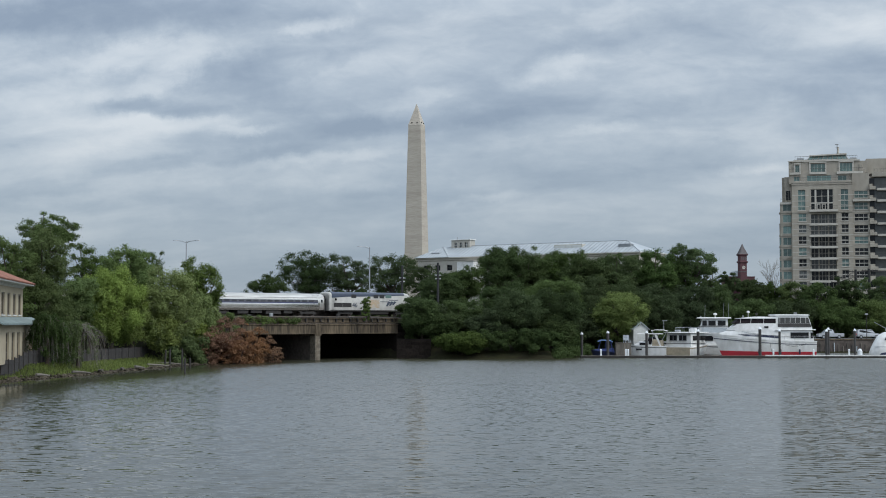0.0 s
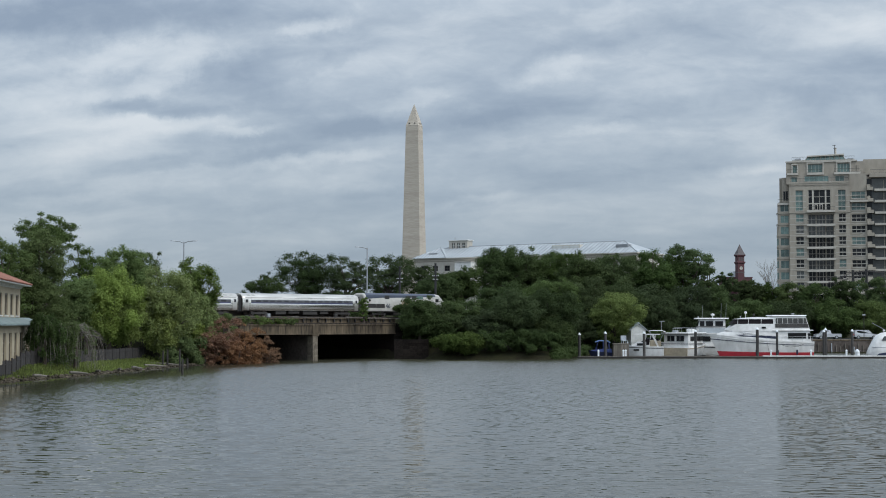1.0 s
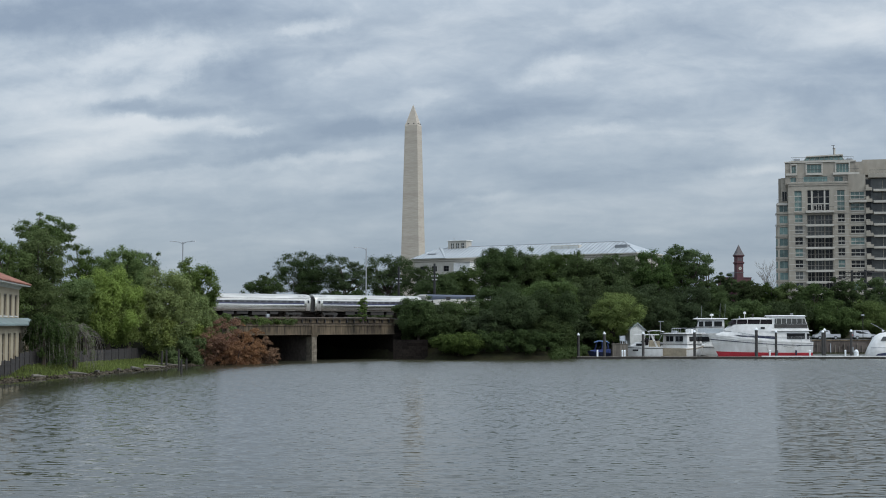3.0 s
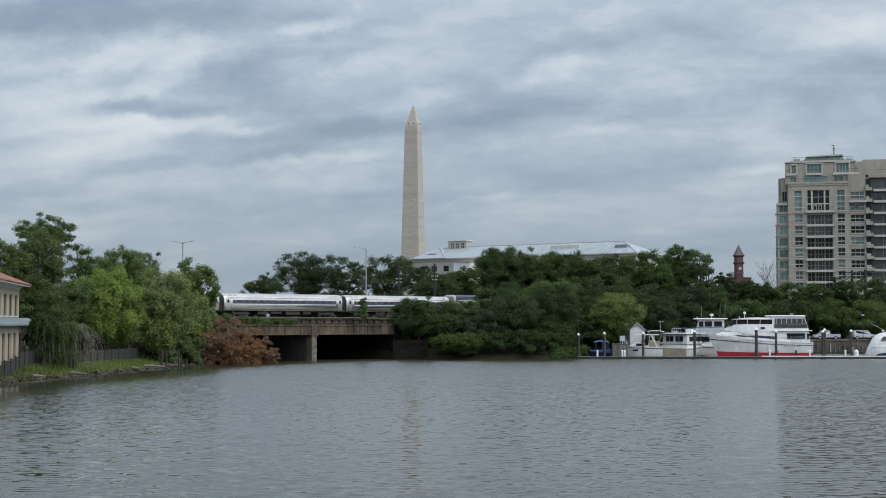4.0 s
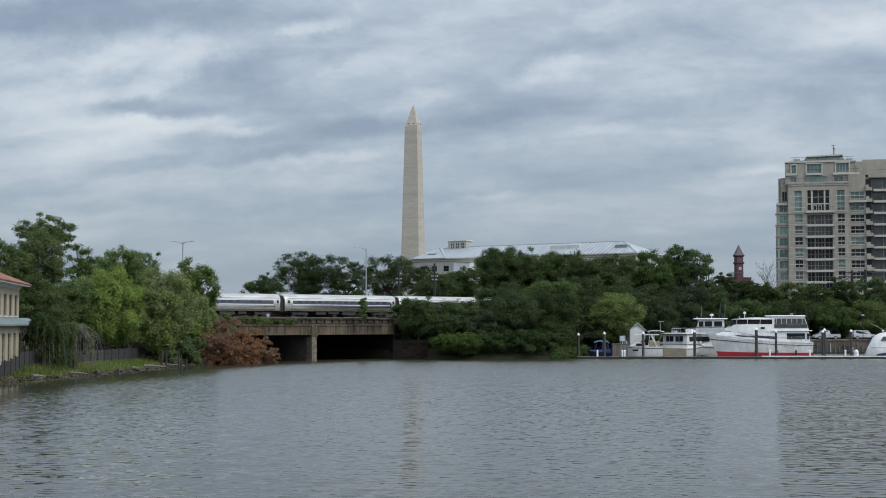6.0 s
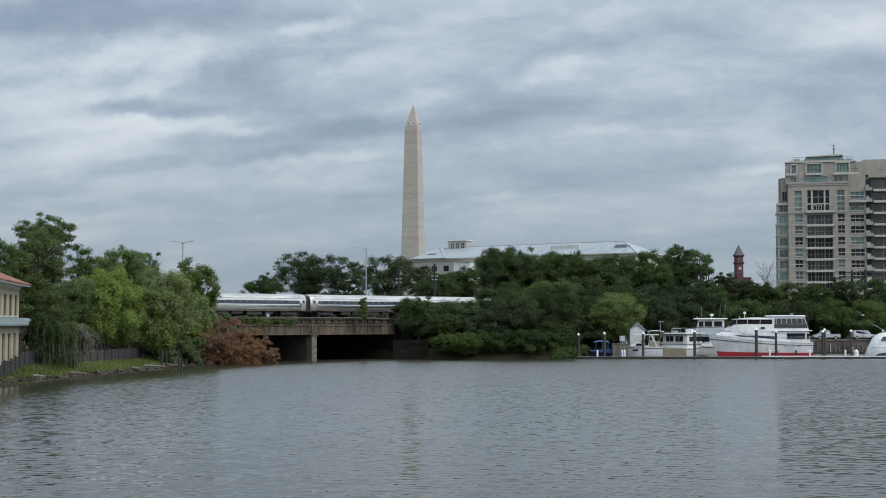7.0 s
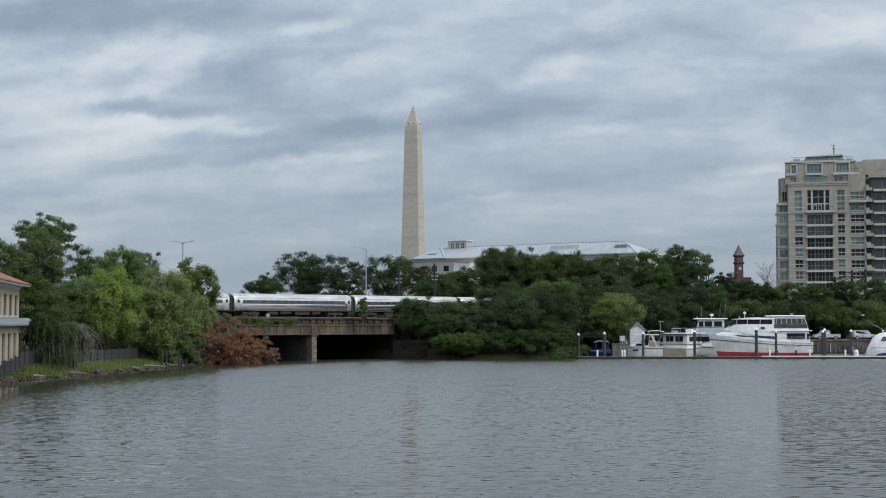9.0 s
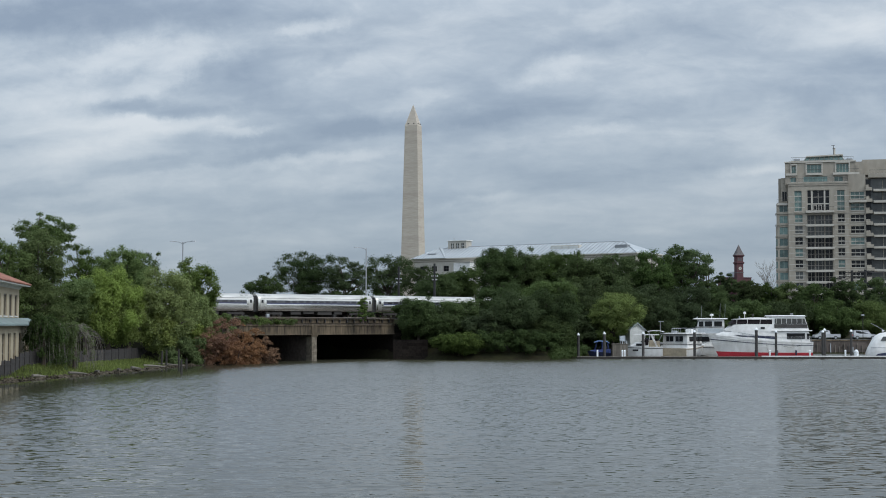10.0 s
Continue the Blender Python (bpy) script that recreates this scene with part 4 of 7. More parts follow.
def build_engraving_hall():
    h = thing("government_hall", pose(-13.8, 715, 4, 0, 0, -35), "long limestone hall with grey standing-seam metal hip roof", "building")
    W, D, E, R = 119.0, 24.0, 32.6, 38.3
    wins = [(3.2 + i * 6.9, 6.4 + i * 6.9, z, z + 2.6) for i in range(17) for z in (14.0, 20.0, 26.4)]
    part("wall", pierced(Geo(), 0, W, 0, E - 1.5, 0, 0.8, wins), "limestone", h)
    part("wall", Geo().box(0, 0.8, 0.8, D, 0, E - 1.5), "limestone", h)
    part("wall", Geo().box(W - 0.8, W, 0.8, D, 0, E - 1.5), "limestone", h)
    part("wall", Geo().box(0, W, D, D + 0.8, 0, E - 1.5), "limestone", h)
    for o in wins:
        if o[2] > 25 and o[0] < 60:
            window(h, *o, 0.45, "glass_dark", 1, 1, w=0.18)
    part("cornice", Geo().loft([[(-k, -k, z), (W + k, -k, z), (W + k, D + k, z), (-k, D + k, z)] for k, z in ((0.0, E - 1.8), (0.4, E - 1.4), (0.5, E - 0.7), (1.1, E - 0.45), (1.1, E))]), "limestone", h, "moulded stone cornice")
    part("frieze", Geo().box(-0.12, W + 0.12, -0.14, 0.0, E - 3.2, E - 2.9), "limestone", h)
    c = D / 2
    roof = part("roof", Geo().loft([[(-1.0, -1.0, E), (W + 1, -1.0, E), (W + 1, D + 1, E), (-1.0, D + 1, E)], [(c, c - 0.3, R), (W - c, c - 0.3, R), (W - c, c + 0.3, R), (c, c + 0.3, R)]]), "metal_roof", h)
    seams(roof, -1.0, W + 1, -1.0, c + 0.7, E, R, 58)
    part("ridge_cap", Geo().tube([(c, c, R + 0.1), (W - c, c, R + 0.1)], 0.22, 6), "seam_grey", roof)
    for x in (-1.0, W + 1):
        part("hip_cap", Geo().tube([(x, -1.0, E + 0.1), (c if x < 0 else W - c, c, R + 0.1)], 0.2, 5), "seam_grey", roof)
    # hipped pavilion over the near corner
    pav = part("pavilion_roof", Geo().loft([[(-1.4, -1.6, E + 0.05), (19, -1.6, E + 0.05), (19, 14, E + 0.05), (-1.4, 14, E + 0.05)], [(8.6, 8.6, R - 0.2), (9.0, 8.6, R - 0.2), (9.0, 13, R - 0.2), (8.6, 13, R - 0.2)]]), "metal_roof", h)
    seams(pav, -1.4, 19, -1.6, 10.2, E + 0.05, R - 0.2, 11)
    part("hip_cap", Geo().tube([(19, -1.6, E + 0.15), (8.8, 8.6, R - 0.1)], 0.2, 5), "seam_grey", pav)
    part("dormer", Geo().block(6.6, 11.4, 2.0, 5.0, E + 0.6, E + 2.6, 0.1), "seam_grey", h, "grey louvred dormer")
    for k in range(4):
        part("louvre", Geo().box(6.9, 11.1, 1.86, 2.0, E + 1.0 + k * 0.36, E + 1.16 + k * 0.36), "galv", h)
    z0, z1 = R - 1.8, R + 2.9
    cu = part("cupola", pierced(Geo(), 12.8, 23.4, z0, z1, 10.0, 10.5, [(14.5 + i * 3.0, 16.1 + i * 3.0, R - 0.6, R + 1.8) for i in range(3)]).box(12.8, 13.3, 10.5, 14, z0, z1).box(22.9, 23.4, 10.5, 14, z0, z1).box(12.8, 23.4, 14, 14.5, z0, z1), "limestone", h, "white roof house with three windows")
    for i in range(3):
        part("pane", Geo().box(14.4 + i * 3.0, 16.2 + i * 3.0, 10.3, 10.4, R - 0.7, R + 1.9), "glass_dark", cu)
        part("glazing_bar", Geo().box(15.2 + i * 3.0, 15.4 + i * 3.0, 10.15, 10.3, R - 0.6, R + 1.8).box(14.5 + i * 3.0, 16.1 + i * 3.0, 10.16, 10.29, R + 0.5, R + 0.7), "clapboard", cu)
    part("cupola_roof", Geo().block(12.3, 23.9, 9.5, 15, z1, z1 + 0.4, 0.1), "clapboard", cu)
    part("vent_pipe", Geo().tube([(15, 12, z1 + 0.3), (15, 12, z1 + 1.7)], 0.16, 6), "galv", h)
    part("monitor", Geo().block(72.7, 87.5, 5.8, 9, R - 3.6, R - 1.1, 0.1), "limestone", h, "buff louvred roof monitor")
    for x0, x1 in ((73.3, 78.4), (79.0, 81.6), (82.2, 87.0)):
        part("louvre_panel", Geo().box(x0, x1, 5.66, 5.8, R - 3.2, R - 1.5), "clapboard", h)
    part("roof_louvre", Geo().block(106.4, 112.4, 4.6, 8, R - 3.6, R - 1.7, 0.1), "seam_grey", h, "grey louvred dormer")
    part("annex", Geo().block(28.7, 38.0, -8.5, -0.2, 20, 30.0, 0.2), "white_gel", h, "white stair tower block")
    part("annex_parapet", Geo().box(28.4, 38.3, -8.8, -0.2, 30.0, 30.4), "limestone", h)


def build_tower():
    t = thing("brick_tower", pose(169.0, 850, 5, 0, 0, 12), "slim red brick tower with a steep slate spire", "tower")

    def ring(w, z):
        return [(-w, -w, z), (w, -w, z), (w, w, z), (-w, w, z)]
    part("shaft", Geo().loft([ring(w, z) for w, z in ((1.95, 0), (1.95, 34.4), (2.15, 34.6), (2.45, 35.0), (2.45, 35.6), (1.95, 35.8), (1.95, 38.6), (2.25, 38.8), (2.5, 39.2), (2.5, 39.6))]), "red_brick", t)
    part("spire", Geo().loft([ring(2.55, 39.6), ring(2.05, 40.4), ring(1.05, 42.9), ring(0.06, 45.6)]), "slate", t)
    for x in (-1.1, 0.0, 1.1):
        part("belfry_opening", Geo().box(x - 0.36, x + 0.36, -2.0, -1.8, 36.2, 38.1), "slate", t)
        part("belfry_opening", Geo().box(1.8, 2.0, x - 0.36, x + 0.36, 36.2, 38.1), "slate", t)
    clock = part("clock_face", Geo().tube([(0, -2.06, 32.0), (0, -1.85, 32.0)], 0.95, 16), "limestone", t, "pale round clock face")
    part("clock_hand", Geo().box(-0.08, 0.08, -2.11, -2.06, 31.9, 32.7).box(-0.05, 0.6, -2.11, -2.06, 31.92, 32.08), "black", clock)
    part("string_course", Geo().loft([ring(2.06, 29.4), ring(2.06, 29.9)]), "slate", t)
    hall = part("side_hall", Geo().box(-7.0, 8.6, 2.4, 14, 0, 26.6).box(-7.2, 8.8, 2.2, 14.2, 26.6, 27.1), "red_brick", t, "lower brick hall")
    part("hall_roof", Geo().loft([[(-5.2, 2.5, 27.1), (5.0, 2.5, 27.1), (5.0, 12, 27.1), (-5.2, 12, 27.1)], [(-2.4, 4.4, 30.3), (-1.0, 4.4, 30.3), (-1.0, 9, 30.3), (-2.4, 9, 30.3)]]), "metal_roof", hall, "pale metal roof")


def balcony(parent, x0, x1, z, y0, y1, rail="railing"):
    b = part("balcony", Geo().block(x0, x1, y0, y1, z - 0.55, z + 0.06, 0.03), "limestone", parent)
    part("balustrade", Geo().box(x0 + 0.06, x1 - 0.06, y0 + 0.05, y0 + 0.1, z + 0.98, z + 1.06).box(x0 + 0.06, x1 - 0.06, y0 + 0.05, y0 + 0.1, z + 0.08, z + 0.14), rail, b)
    n = max(2, int((x1 - x0) / 0.4))
    g = Geo()
    for i in range(n + 1):
        x = x0 + 0.08 + (x1 - x0 - 0.16) * i / n
        g.box(x - 0.011, x + 0.011, y0 + 0.06, y0 + 0.09, z + 0.14, z + 0.98)
    tagged(part("balusters", g, rail, b), kind="stuff")
    return b


def build_apartments():
    a = thing("apartment_tower", pose(91.9, 418, 5, 0, 0, -13), "buff twelve-storey apartment tower with balconies and stepped penthouse", "building")
    F = 3.19
    zf = [12.6 - 4 * 3.19 + F * i for i in range(14)]          # floor levels above the ground
    rng = random.Random(9)

    def gl():
        return rng.choice(("glass_dark", "glass_dark", "glass_dark", "glass_green", "glass_grey"))

    # projecting centre block: two window columns beside a column of balconies
    x0, x1, top = 5.2, 21.6, 40.0
    ops = []
    for i in range(0, 10):
        z = zf[i] + 0.75
        if z + 2.1 < 33:
            ops += [(6.95, 9.1, z, z + 2.15), (18.6, 20.5, z, z + 2.15), (10.3, 17.2, z - 0.75, z + 2.0)]
    ops += [(6.85, 8.9, 32.4, 38.1), (18.45, 20.5, 32.4, 38.1), (10.35, 16.4, 32.4, 38.2)]
    part("wall", pierced(Geo(), x0, x1, 0, top, 0, 0.6, ops), "precast", a)
    part("wall", Geo().box(x0, x0 + 0.5, 0.6, 14, 0, top), "precast", a)
    part("wall", Geo().box(x1 - 0.5, x1, 0.6, 14, 0, top), "precast", a)
    for o in ops:
        wide, tall = o[1] - o[0] > 4, o[3] - o[2] > 4
        if tall and wide:
            # grand window: broad piers, a transom and a pair of doors
            window(a, *o, 0.35, "glass_dark", 3, 2, w=0.1, frame_mat="limestone")
            for x in (11.6, 15.1):
                part("mullion", Geo().box(x - 0.2, x + 0.2, 0.1, 0.35, o[2], o[3]), "limestone", a)
            part("transom", Geo().box(10.35, 16.4, 0.15, 0.36, 34.2, 34.5), "limestone", a)
            for x in (12.5, 13.9):
                part("balcony_door", Geo().box(x - 0.45, x + 0.45, 0.2, 0.34, 32.5, 34.1), "limestone", a)
                part("pane", Geo().box(x - 0.28, x + 0.28, 0.16, 0.2, 32.7, 33.9), "glass_dark", a)
        elif wide:
            window(a, *o, 1.6, "glass_dark" if rng.random() < 0.75 else "glass_grey", 6, 1, w=0.1, frame_mat="limestone")
            part("recess_side", Geo().box(10.1, 10.3, 0.6, 1.7, o[2], o[3]).box(17.2, 17.4, 0.6, 1.7, o[2], o[3]), "precast", a)
            for x in (12.5, 15.0):
                part("recess_pier", Geo().box(x - 0.12, x + 0.12, 1.3, 1.6, o[2], o[3]), "precast", a)
        else:
            window(a, *o, 0.35, "glass_green" if tall else gl(), 1, 3 if tall else 1, w=0.07, frame_mat="limestone")
            part("sill", Geo().box(o[0] - 0.15, o[1] + 0.15, -0.12, 0.05, o[2] - 0.2, o[2]), "limestone", a)
        if wide:
            balcony(a, 9.9, 17.6, o[2], -0.9, 0.05)
    for i in range(1, 12):
        for dz in (0.02, 1.62):
            for u0, u1, y in ((x0, 9.75, 0.0), (17.75, x1, 0.0), (21.6, 26.2, 1.0)):
                if zf[i] + dz < (top if y == 0 else 44):
                    part("joint_course", Geo().box(u0, u1, y - 0.035, y + 0.01, zf[i] + dz - 0.08, zf[i] + dz + 0.08), "limestone", a)
    for z in (31.7, 39.5):
        part("string_course", Geo().box(x0 - 0.12, x1 + 0.12, -0.14, 0.1, z, z + 0.35), "precast", a)
    part("parapet", Geo().box(x0 - 0.2, x1 + 0.2, -0.2, 0.5, top, top + 0.45), "precast", a)
    balcony(a, x0 + 0.3, x1 - 0.3, top + 0.45, -0.1, 0.4)
    # glazed bay at the near corner, chamfered and stepped back at the top
    ops = [(2.7, 5.0, zf[i] + 0.55, zf[i] + 2.65) for i in range(0, 11)]
    part("bay", pierced(Geo(), 2.2, 5.2, 0, 34.6, 1.2, 1.6, ops).loft([[(2.2, 1.2, z), (2.2, 1.6, z), (2.0, 2.4, z), (2.0, 12, z), (1.7, 12, z), (1.7, 2.0, z)] for z in (0, 28.2)]).box(1.9, 2.2, 1.3, 12, 28.2, 34.6).box(2.2, 5.2, 1.6, 12, 34.3, 34.6), "precast", a)
    for i, o in enumerate(ops):
        window(a, *o, 1.35, "glass_green" if i in (3, 4, 5, 6, 7, 8, 9, 10) else gl(), 1, 0, w=0.06, frame_mat="limestone")
        part("string_course", Geo().loft([[(5.2, 1.05, z), (2.1, 1.05, z), (1.6, 1.9, z), (1.6, 6, z), (1.8, 6, z), (1.8, 2.1, z), (2.2, 1.25, z), (5.2, 1.25, z)] for z in (o[2] - 0.62, o[2] - 0.3)]), "precast", a)
        part("side_window", Geo().loft([[(2.14, 1.22, z), (1.68, 1.96, z), (1.72, 2.02, z), (2.18, 1.28, z)] for z in (o[2] + 0.1, o[3] - 0.1)]), "glass_green", a) if o[3] < 28 else None
    part("setback", Geo().box(3.2, 5.3, 2.4, 12, 34.6, 42.0), "precast", a)
    balcony(a, 2.0, 5.3, 34.7, 0.9, 2.4)
    window(a, 3.5, 4.9, 35.4, 38.2, 2.3, "glass_dark", 1, 0, w=0.06, frame_mat="limestone")
    # column of wide windows beyond the centre block
    ops = [(22.1, 25.8, zf[i] + 0.7, zf[i] + 2.7) for i in range(0, 12)]
    part("wall", pierced(Geo(), 21.6, 26.2, 0, 42.6, 1.0, 1.5, ops), "precast", a)
    for i, o in enumerate(ops):
        window(a, *o, 1.2, "glass_green" if i in (7, 11) else gl(), 2, 1, w=0.09, frame_mat="limestone")
        part("sill", Geo().box(o[0] - 0.1, o[1] + 0.1, 0.88, 1.05, o[2] - 0.2, o[2]), "limestone", a)
    balcony(a, 21.7, 26.4, zf[11] + 0.2, -0.1, 1.0)
    # two stepped storeys on top
    ops = [(5.8, 7.4, 40.4, 42.0), (9.4, 16.0, 40.3, 42.2), (17.8, 20.2, 40.4, 42.1)]
    part("wall", pierced(Geo(), 4.4, 21.6, 40.0, 43.0, 1.6, 2.0, ops), "precast", a)
    for o in ops:
        window(a, *o, 1.75, "glass_green", 4 if o[1] - o[0] > 3 else 1, 0, w=0.06, frame_mat="limestone")
    ops = [(6.2, 7.4, 43.2, 45.3), (10.4, 14.4, 43.1, 45.6), (18.4, 21.8, 43.2, 45.7)]
    part("wall", pierced(Geo(), 4.4, 23.6, 43.0, 46.2, 2.2, 2.6, ops), "precast", a)
    for o in ops:
        window(a, *o, 2.4, "glass_green", 3 if o[1] - o[0] > 2 else 1, 0, w=0.06, frame_mat="limestone")
        part("jamb", Geo().box(o[0] - 0.35, o[0], 2.0, 2.2, o[2], o[3] + 0.2).box(o[1], o[1] + 0.35, 2.0, 2.2, o[2], o[3] + 0.2).box(o[0] - 0.35, o[1] + 0.35, 1.95, 2.2, o[3] + 0.2, o[3] + 0.5), "limestone", a)
    for u0, u1 in ((4.6, 7.7), (10.1, 14.7), (17.5, 24.6)):
        balcony(a, u0, u1, 43.1, 1.2, 2.2)
    part("cornice", Geo().box(4.2, 23.8, 1.95, 2.5, 46.2, 46.55), "limestone", a)
    balcony(a, 6.0, 23.2, 46.75, 2.8, 3.4)
    part("roof_deck", Geo().box(4.5, 26, 2.6, 30, 43.0, 46.2), "precast", a)
    part("parapet_step", Geo().box(5.6, 22.6, 2.7, 20, 46.2, 46.7), "precast", a)
    for k, (u, top2) in enumerate(((23.6, 45.2), (24.4, 43.9), (25.2, 42.8), (26.0, 41.4))):
        part("stepped_shoulder", Geo().block(u, u + 0.9, 2.0 + 0.05 * k, 3.2, 38.0, top2, 0.05), "precast", a)
    ph = part("penthouse", Geo().loft([[(9.2, 5, 46.6), (21.0, 5, 46.6), (21.0, 14, 46.6), (9.2, 14, 46.6)], [(10.6, 5.4, 48.2), (20.0, 5.4, 48.2), (20.0, 14, 48.2), (10.6, 14, 48.2)]]), "glass_green", a, "glazed roof lantern")
    for i in range(9):
        k = i / 8
        part("mullion", Geo().tube([(9.2 + 11.8 * k, 4.98, 46.6), (10.6 + 9.4 * k, 5.36, 48.2)], 0.08, 4), "precast", ph)
    part("penthouse_roof", Geo().loft([[(10.2, 4.6, 48.0), (20.4, 4.6, 48.3), (20.4, 15, 48.3), (10.2, 15, 48.0)], [(10.2, 4.6, 48.3), (20.4, 4.6, 48.7), (20.4, 15, 48.7), (10.2, 15, 48.3)]]), "limestone", a)
    part("roof_box", Geo().block(6.8, 8.6, 6, 9, 46.6, 47.8, 0.08), "galv", a)
    part("roof_box", Geo().block(21.4, 23.0, 6, 9, 46.6, 47.6, 0.08), "galv", a)
    part("aerial", Geo().tube([(17.9, 8, 48), (17.9, 8, 51.6)], 0.09, 6).tube([(17.3, 8, 51.5), (18.3, 8, 51.5)], 0.08, 5).tube([(17.5, 8, 50.6), (18.5, 8, 50.6)], 0.06, 5), "railing", a)
    part("flue", Geo().tube([(18.2, 9, 48), (18.2, 9, 50.9)], 0.26, 8), "limestone", a)
    # wing with long balconies, running out of view
    part("wing_wall", Geo().box(27.6, 62, 3.2, 3.6, 0, 41.5), "glass_grey", a, "recessed dark glazing behind balconies")
    for i in range(0, 13):
        z = zf[i] + 0.1
        if z > 41:
            continue
        for k, (u0, u1) in enumerate(((28.3, 36.6), (37.8, 45.8), (47.0, 55.0))):
            balcony(a, u0, u1, z, 0.8, 3.2)
            part("glazing_bar", Geo().box(u0 + 2.5, u0 + 2.72, 3.05, 3.2, z, z + 2.6).box(u0 + 5.2, u0 + 5.42, 3.05, 3.2, z, z + 2.6), "precast", a)
        w = 28.6 - 0.06 * i
        st = part("stepped_slab", Geo().block(26.2, w, 0.2, 3.2, z - 0.35, z + 0.55, 0.05), "precast", a)
        part("slab_return", Geo().block(26.2, w - 0.8, 0.5, 3.2, z + 0.55, z + 1.25, 0.05), "precast", st)
        part("dark_recess", Geo().box(26.2, 27.6, 1.4, 3.1, z + 1.25, z + 2.85), "glass_dark", st)
    for x in (36.6, 45.8, 55.0):
        part("fin_wall", Geo().box(x, x + 1.2, 0.9, 3.6, 0, 42), "precast", a)
    part("wing_parapet", Geo().box(27.0, 62, 0.9, 3.6, 41.5, 42.6), "precast", a)
    balcony(a, 27.2, 40, 42.6, 1.0, 1.6)
    part("wing_top", Geo().box(25.6, 62, 4.5, 20, 42.6, 46.9), "precast", a)
    part("core", Geo().box(2.5, 62, 4.0, 30, 0, 42), "precast", a)


# ---- trees ----
LEAVES = 2.1


def leaf_cloud(rng, centres, spread, count, size, droop=0.0, flat=0.72, fall=0.0):
    """Vertices of many small leaves round the clump centres, facing outwards and up as leaves do."""
    c = np.asarray(centres)
    spread = np.asarray(spread)
    weight = spread ** 2
    pick = rng.choice(len(c), count, p=weight / weight.sum())
    d = rng.normal(0, 1, (count, 3))
    d /= np.maximum(1e-6, np.linalg.norm(d, axis=1))[:, None]
    # twigs: leaves bunch along short sprays inside the clump
    spray = rng.normal(0, 1, (len(c), 14, 3))
    spray /= np.linalg.norm(spray, axis=2)[:, :, None]
    own = spray[pick, rng.integers(0, 14, count)]
    d = d * 0.55 + own * 0.75
    d /= np.maximum(1e-6, np.linalg.norm(d, axis=1))[:, None]
    reach = np.minimum(rng.random(count) ** 0.42 * (1 + 0.3 * np.abs(rng.normal(0, 1, count)) ** 2 * (rng.random(count) < 0.17)), 1.38)
    off = d * (reach * spread[pick])[:, None]
    off[:, 2] *= flat
    if fall:
        off[:, 2] -= fall * np.hypot(off[:, 0], off[:, 1])
    if droop:
        off[:, 2] -= rng.random(count) ** 1.5 * droop
    p = c[pick] + off
    n = d * 0.85 + rng.normal(0, 0.33, (count, 3))
    n[:, 2] += 0.5
    n /= np.maximum(1e-6, np.linalg.norm(n, axis=1))[:, None]
    a1 = np.cross(n, rng.normal(0, 1, (count, 3)))
    a1 /= np.maximum(1e-6, np.linalg.norm(a1, axis=1))[:, None]
    a2 = np.cross(n, a1)
    s = size * rng.uniform(0.6, 1.35, count)[:, None]
    v = np.stack([p - a1 * s, p + a1 * s * 0.7 + a2 * s * 0.62, p + a1 * s * 0.7 - a2 * s * 0.62], axis=1).reshape(-1, 3)
    return v


def leaf_mesh(v, leaf):
    me = bpy.data.meshes.new("crown")
    n = len(v) // 3
    me.vertices.add(3 * n)
    me.vertices.foreach_set("co", v.ravel())
    me.loops.add(3 * n)
    me.loops.foreach_set("vertex_index", np.arange(3 * n))
    me.polygons.add(n)
    me.polygons.foreach_set("loop_start", np.arange(0, 3 * n, 3))
    me.update()
    me.materials.append(MAT[leaf])
    return me


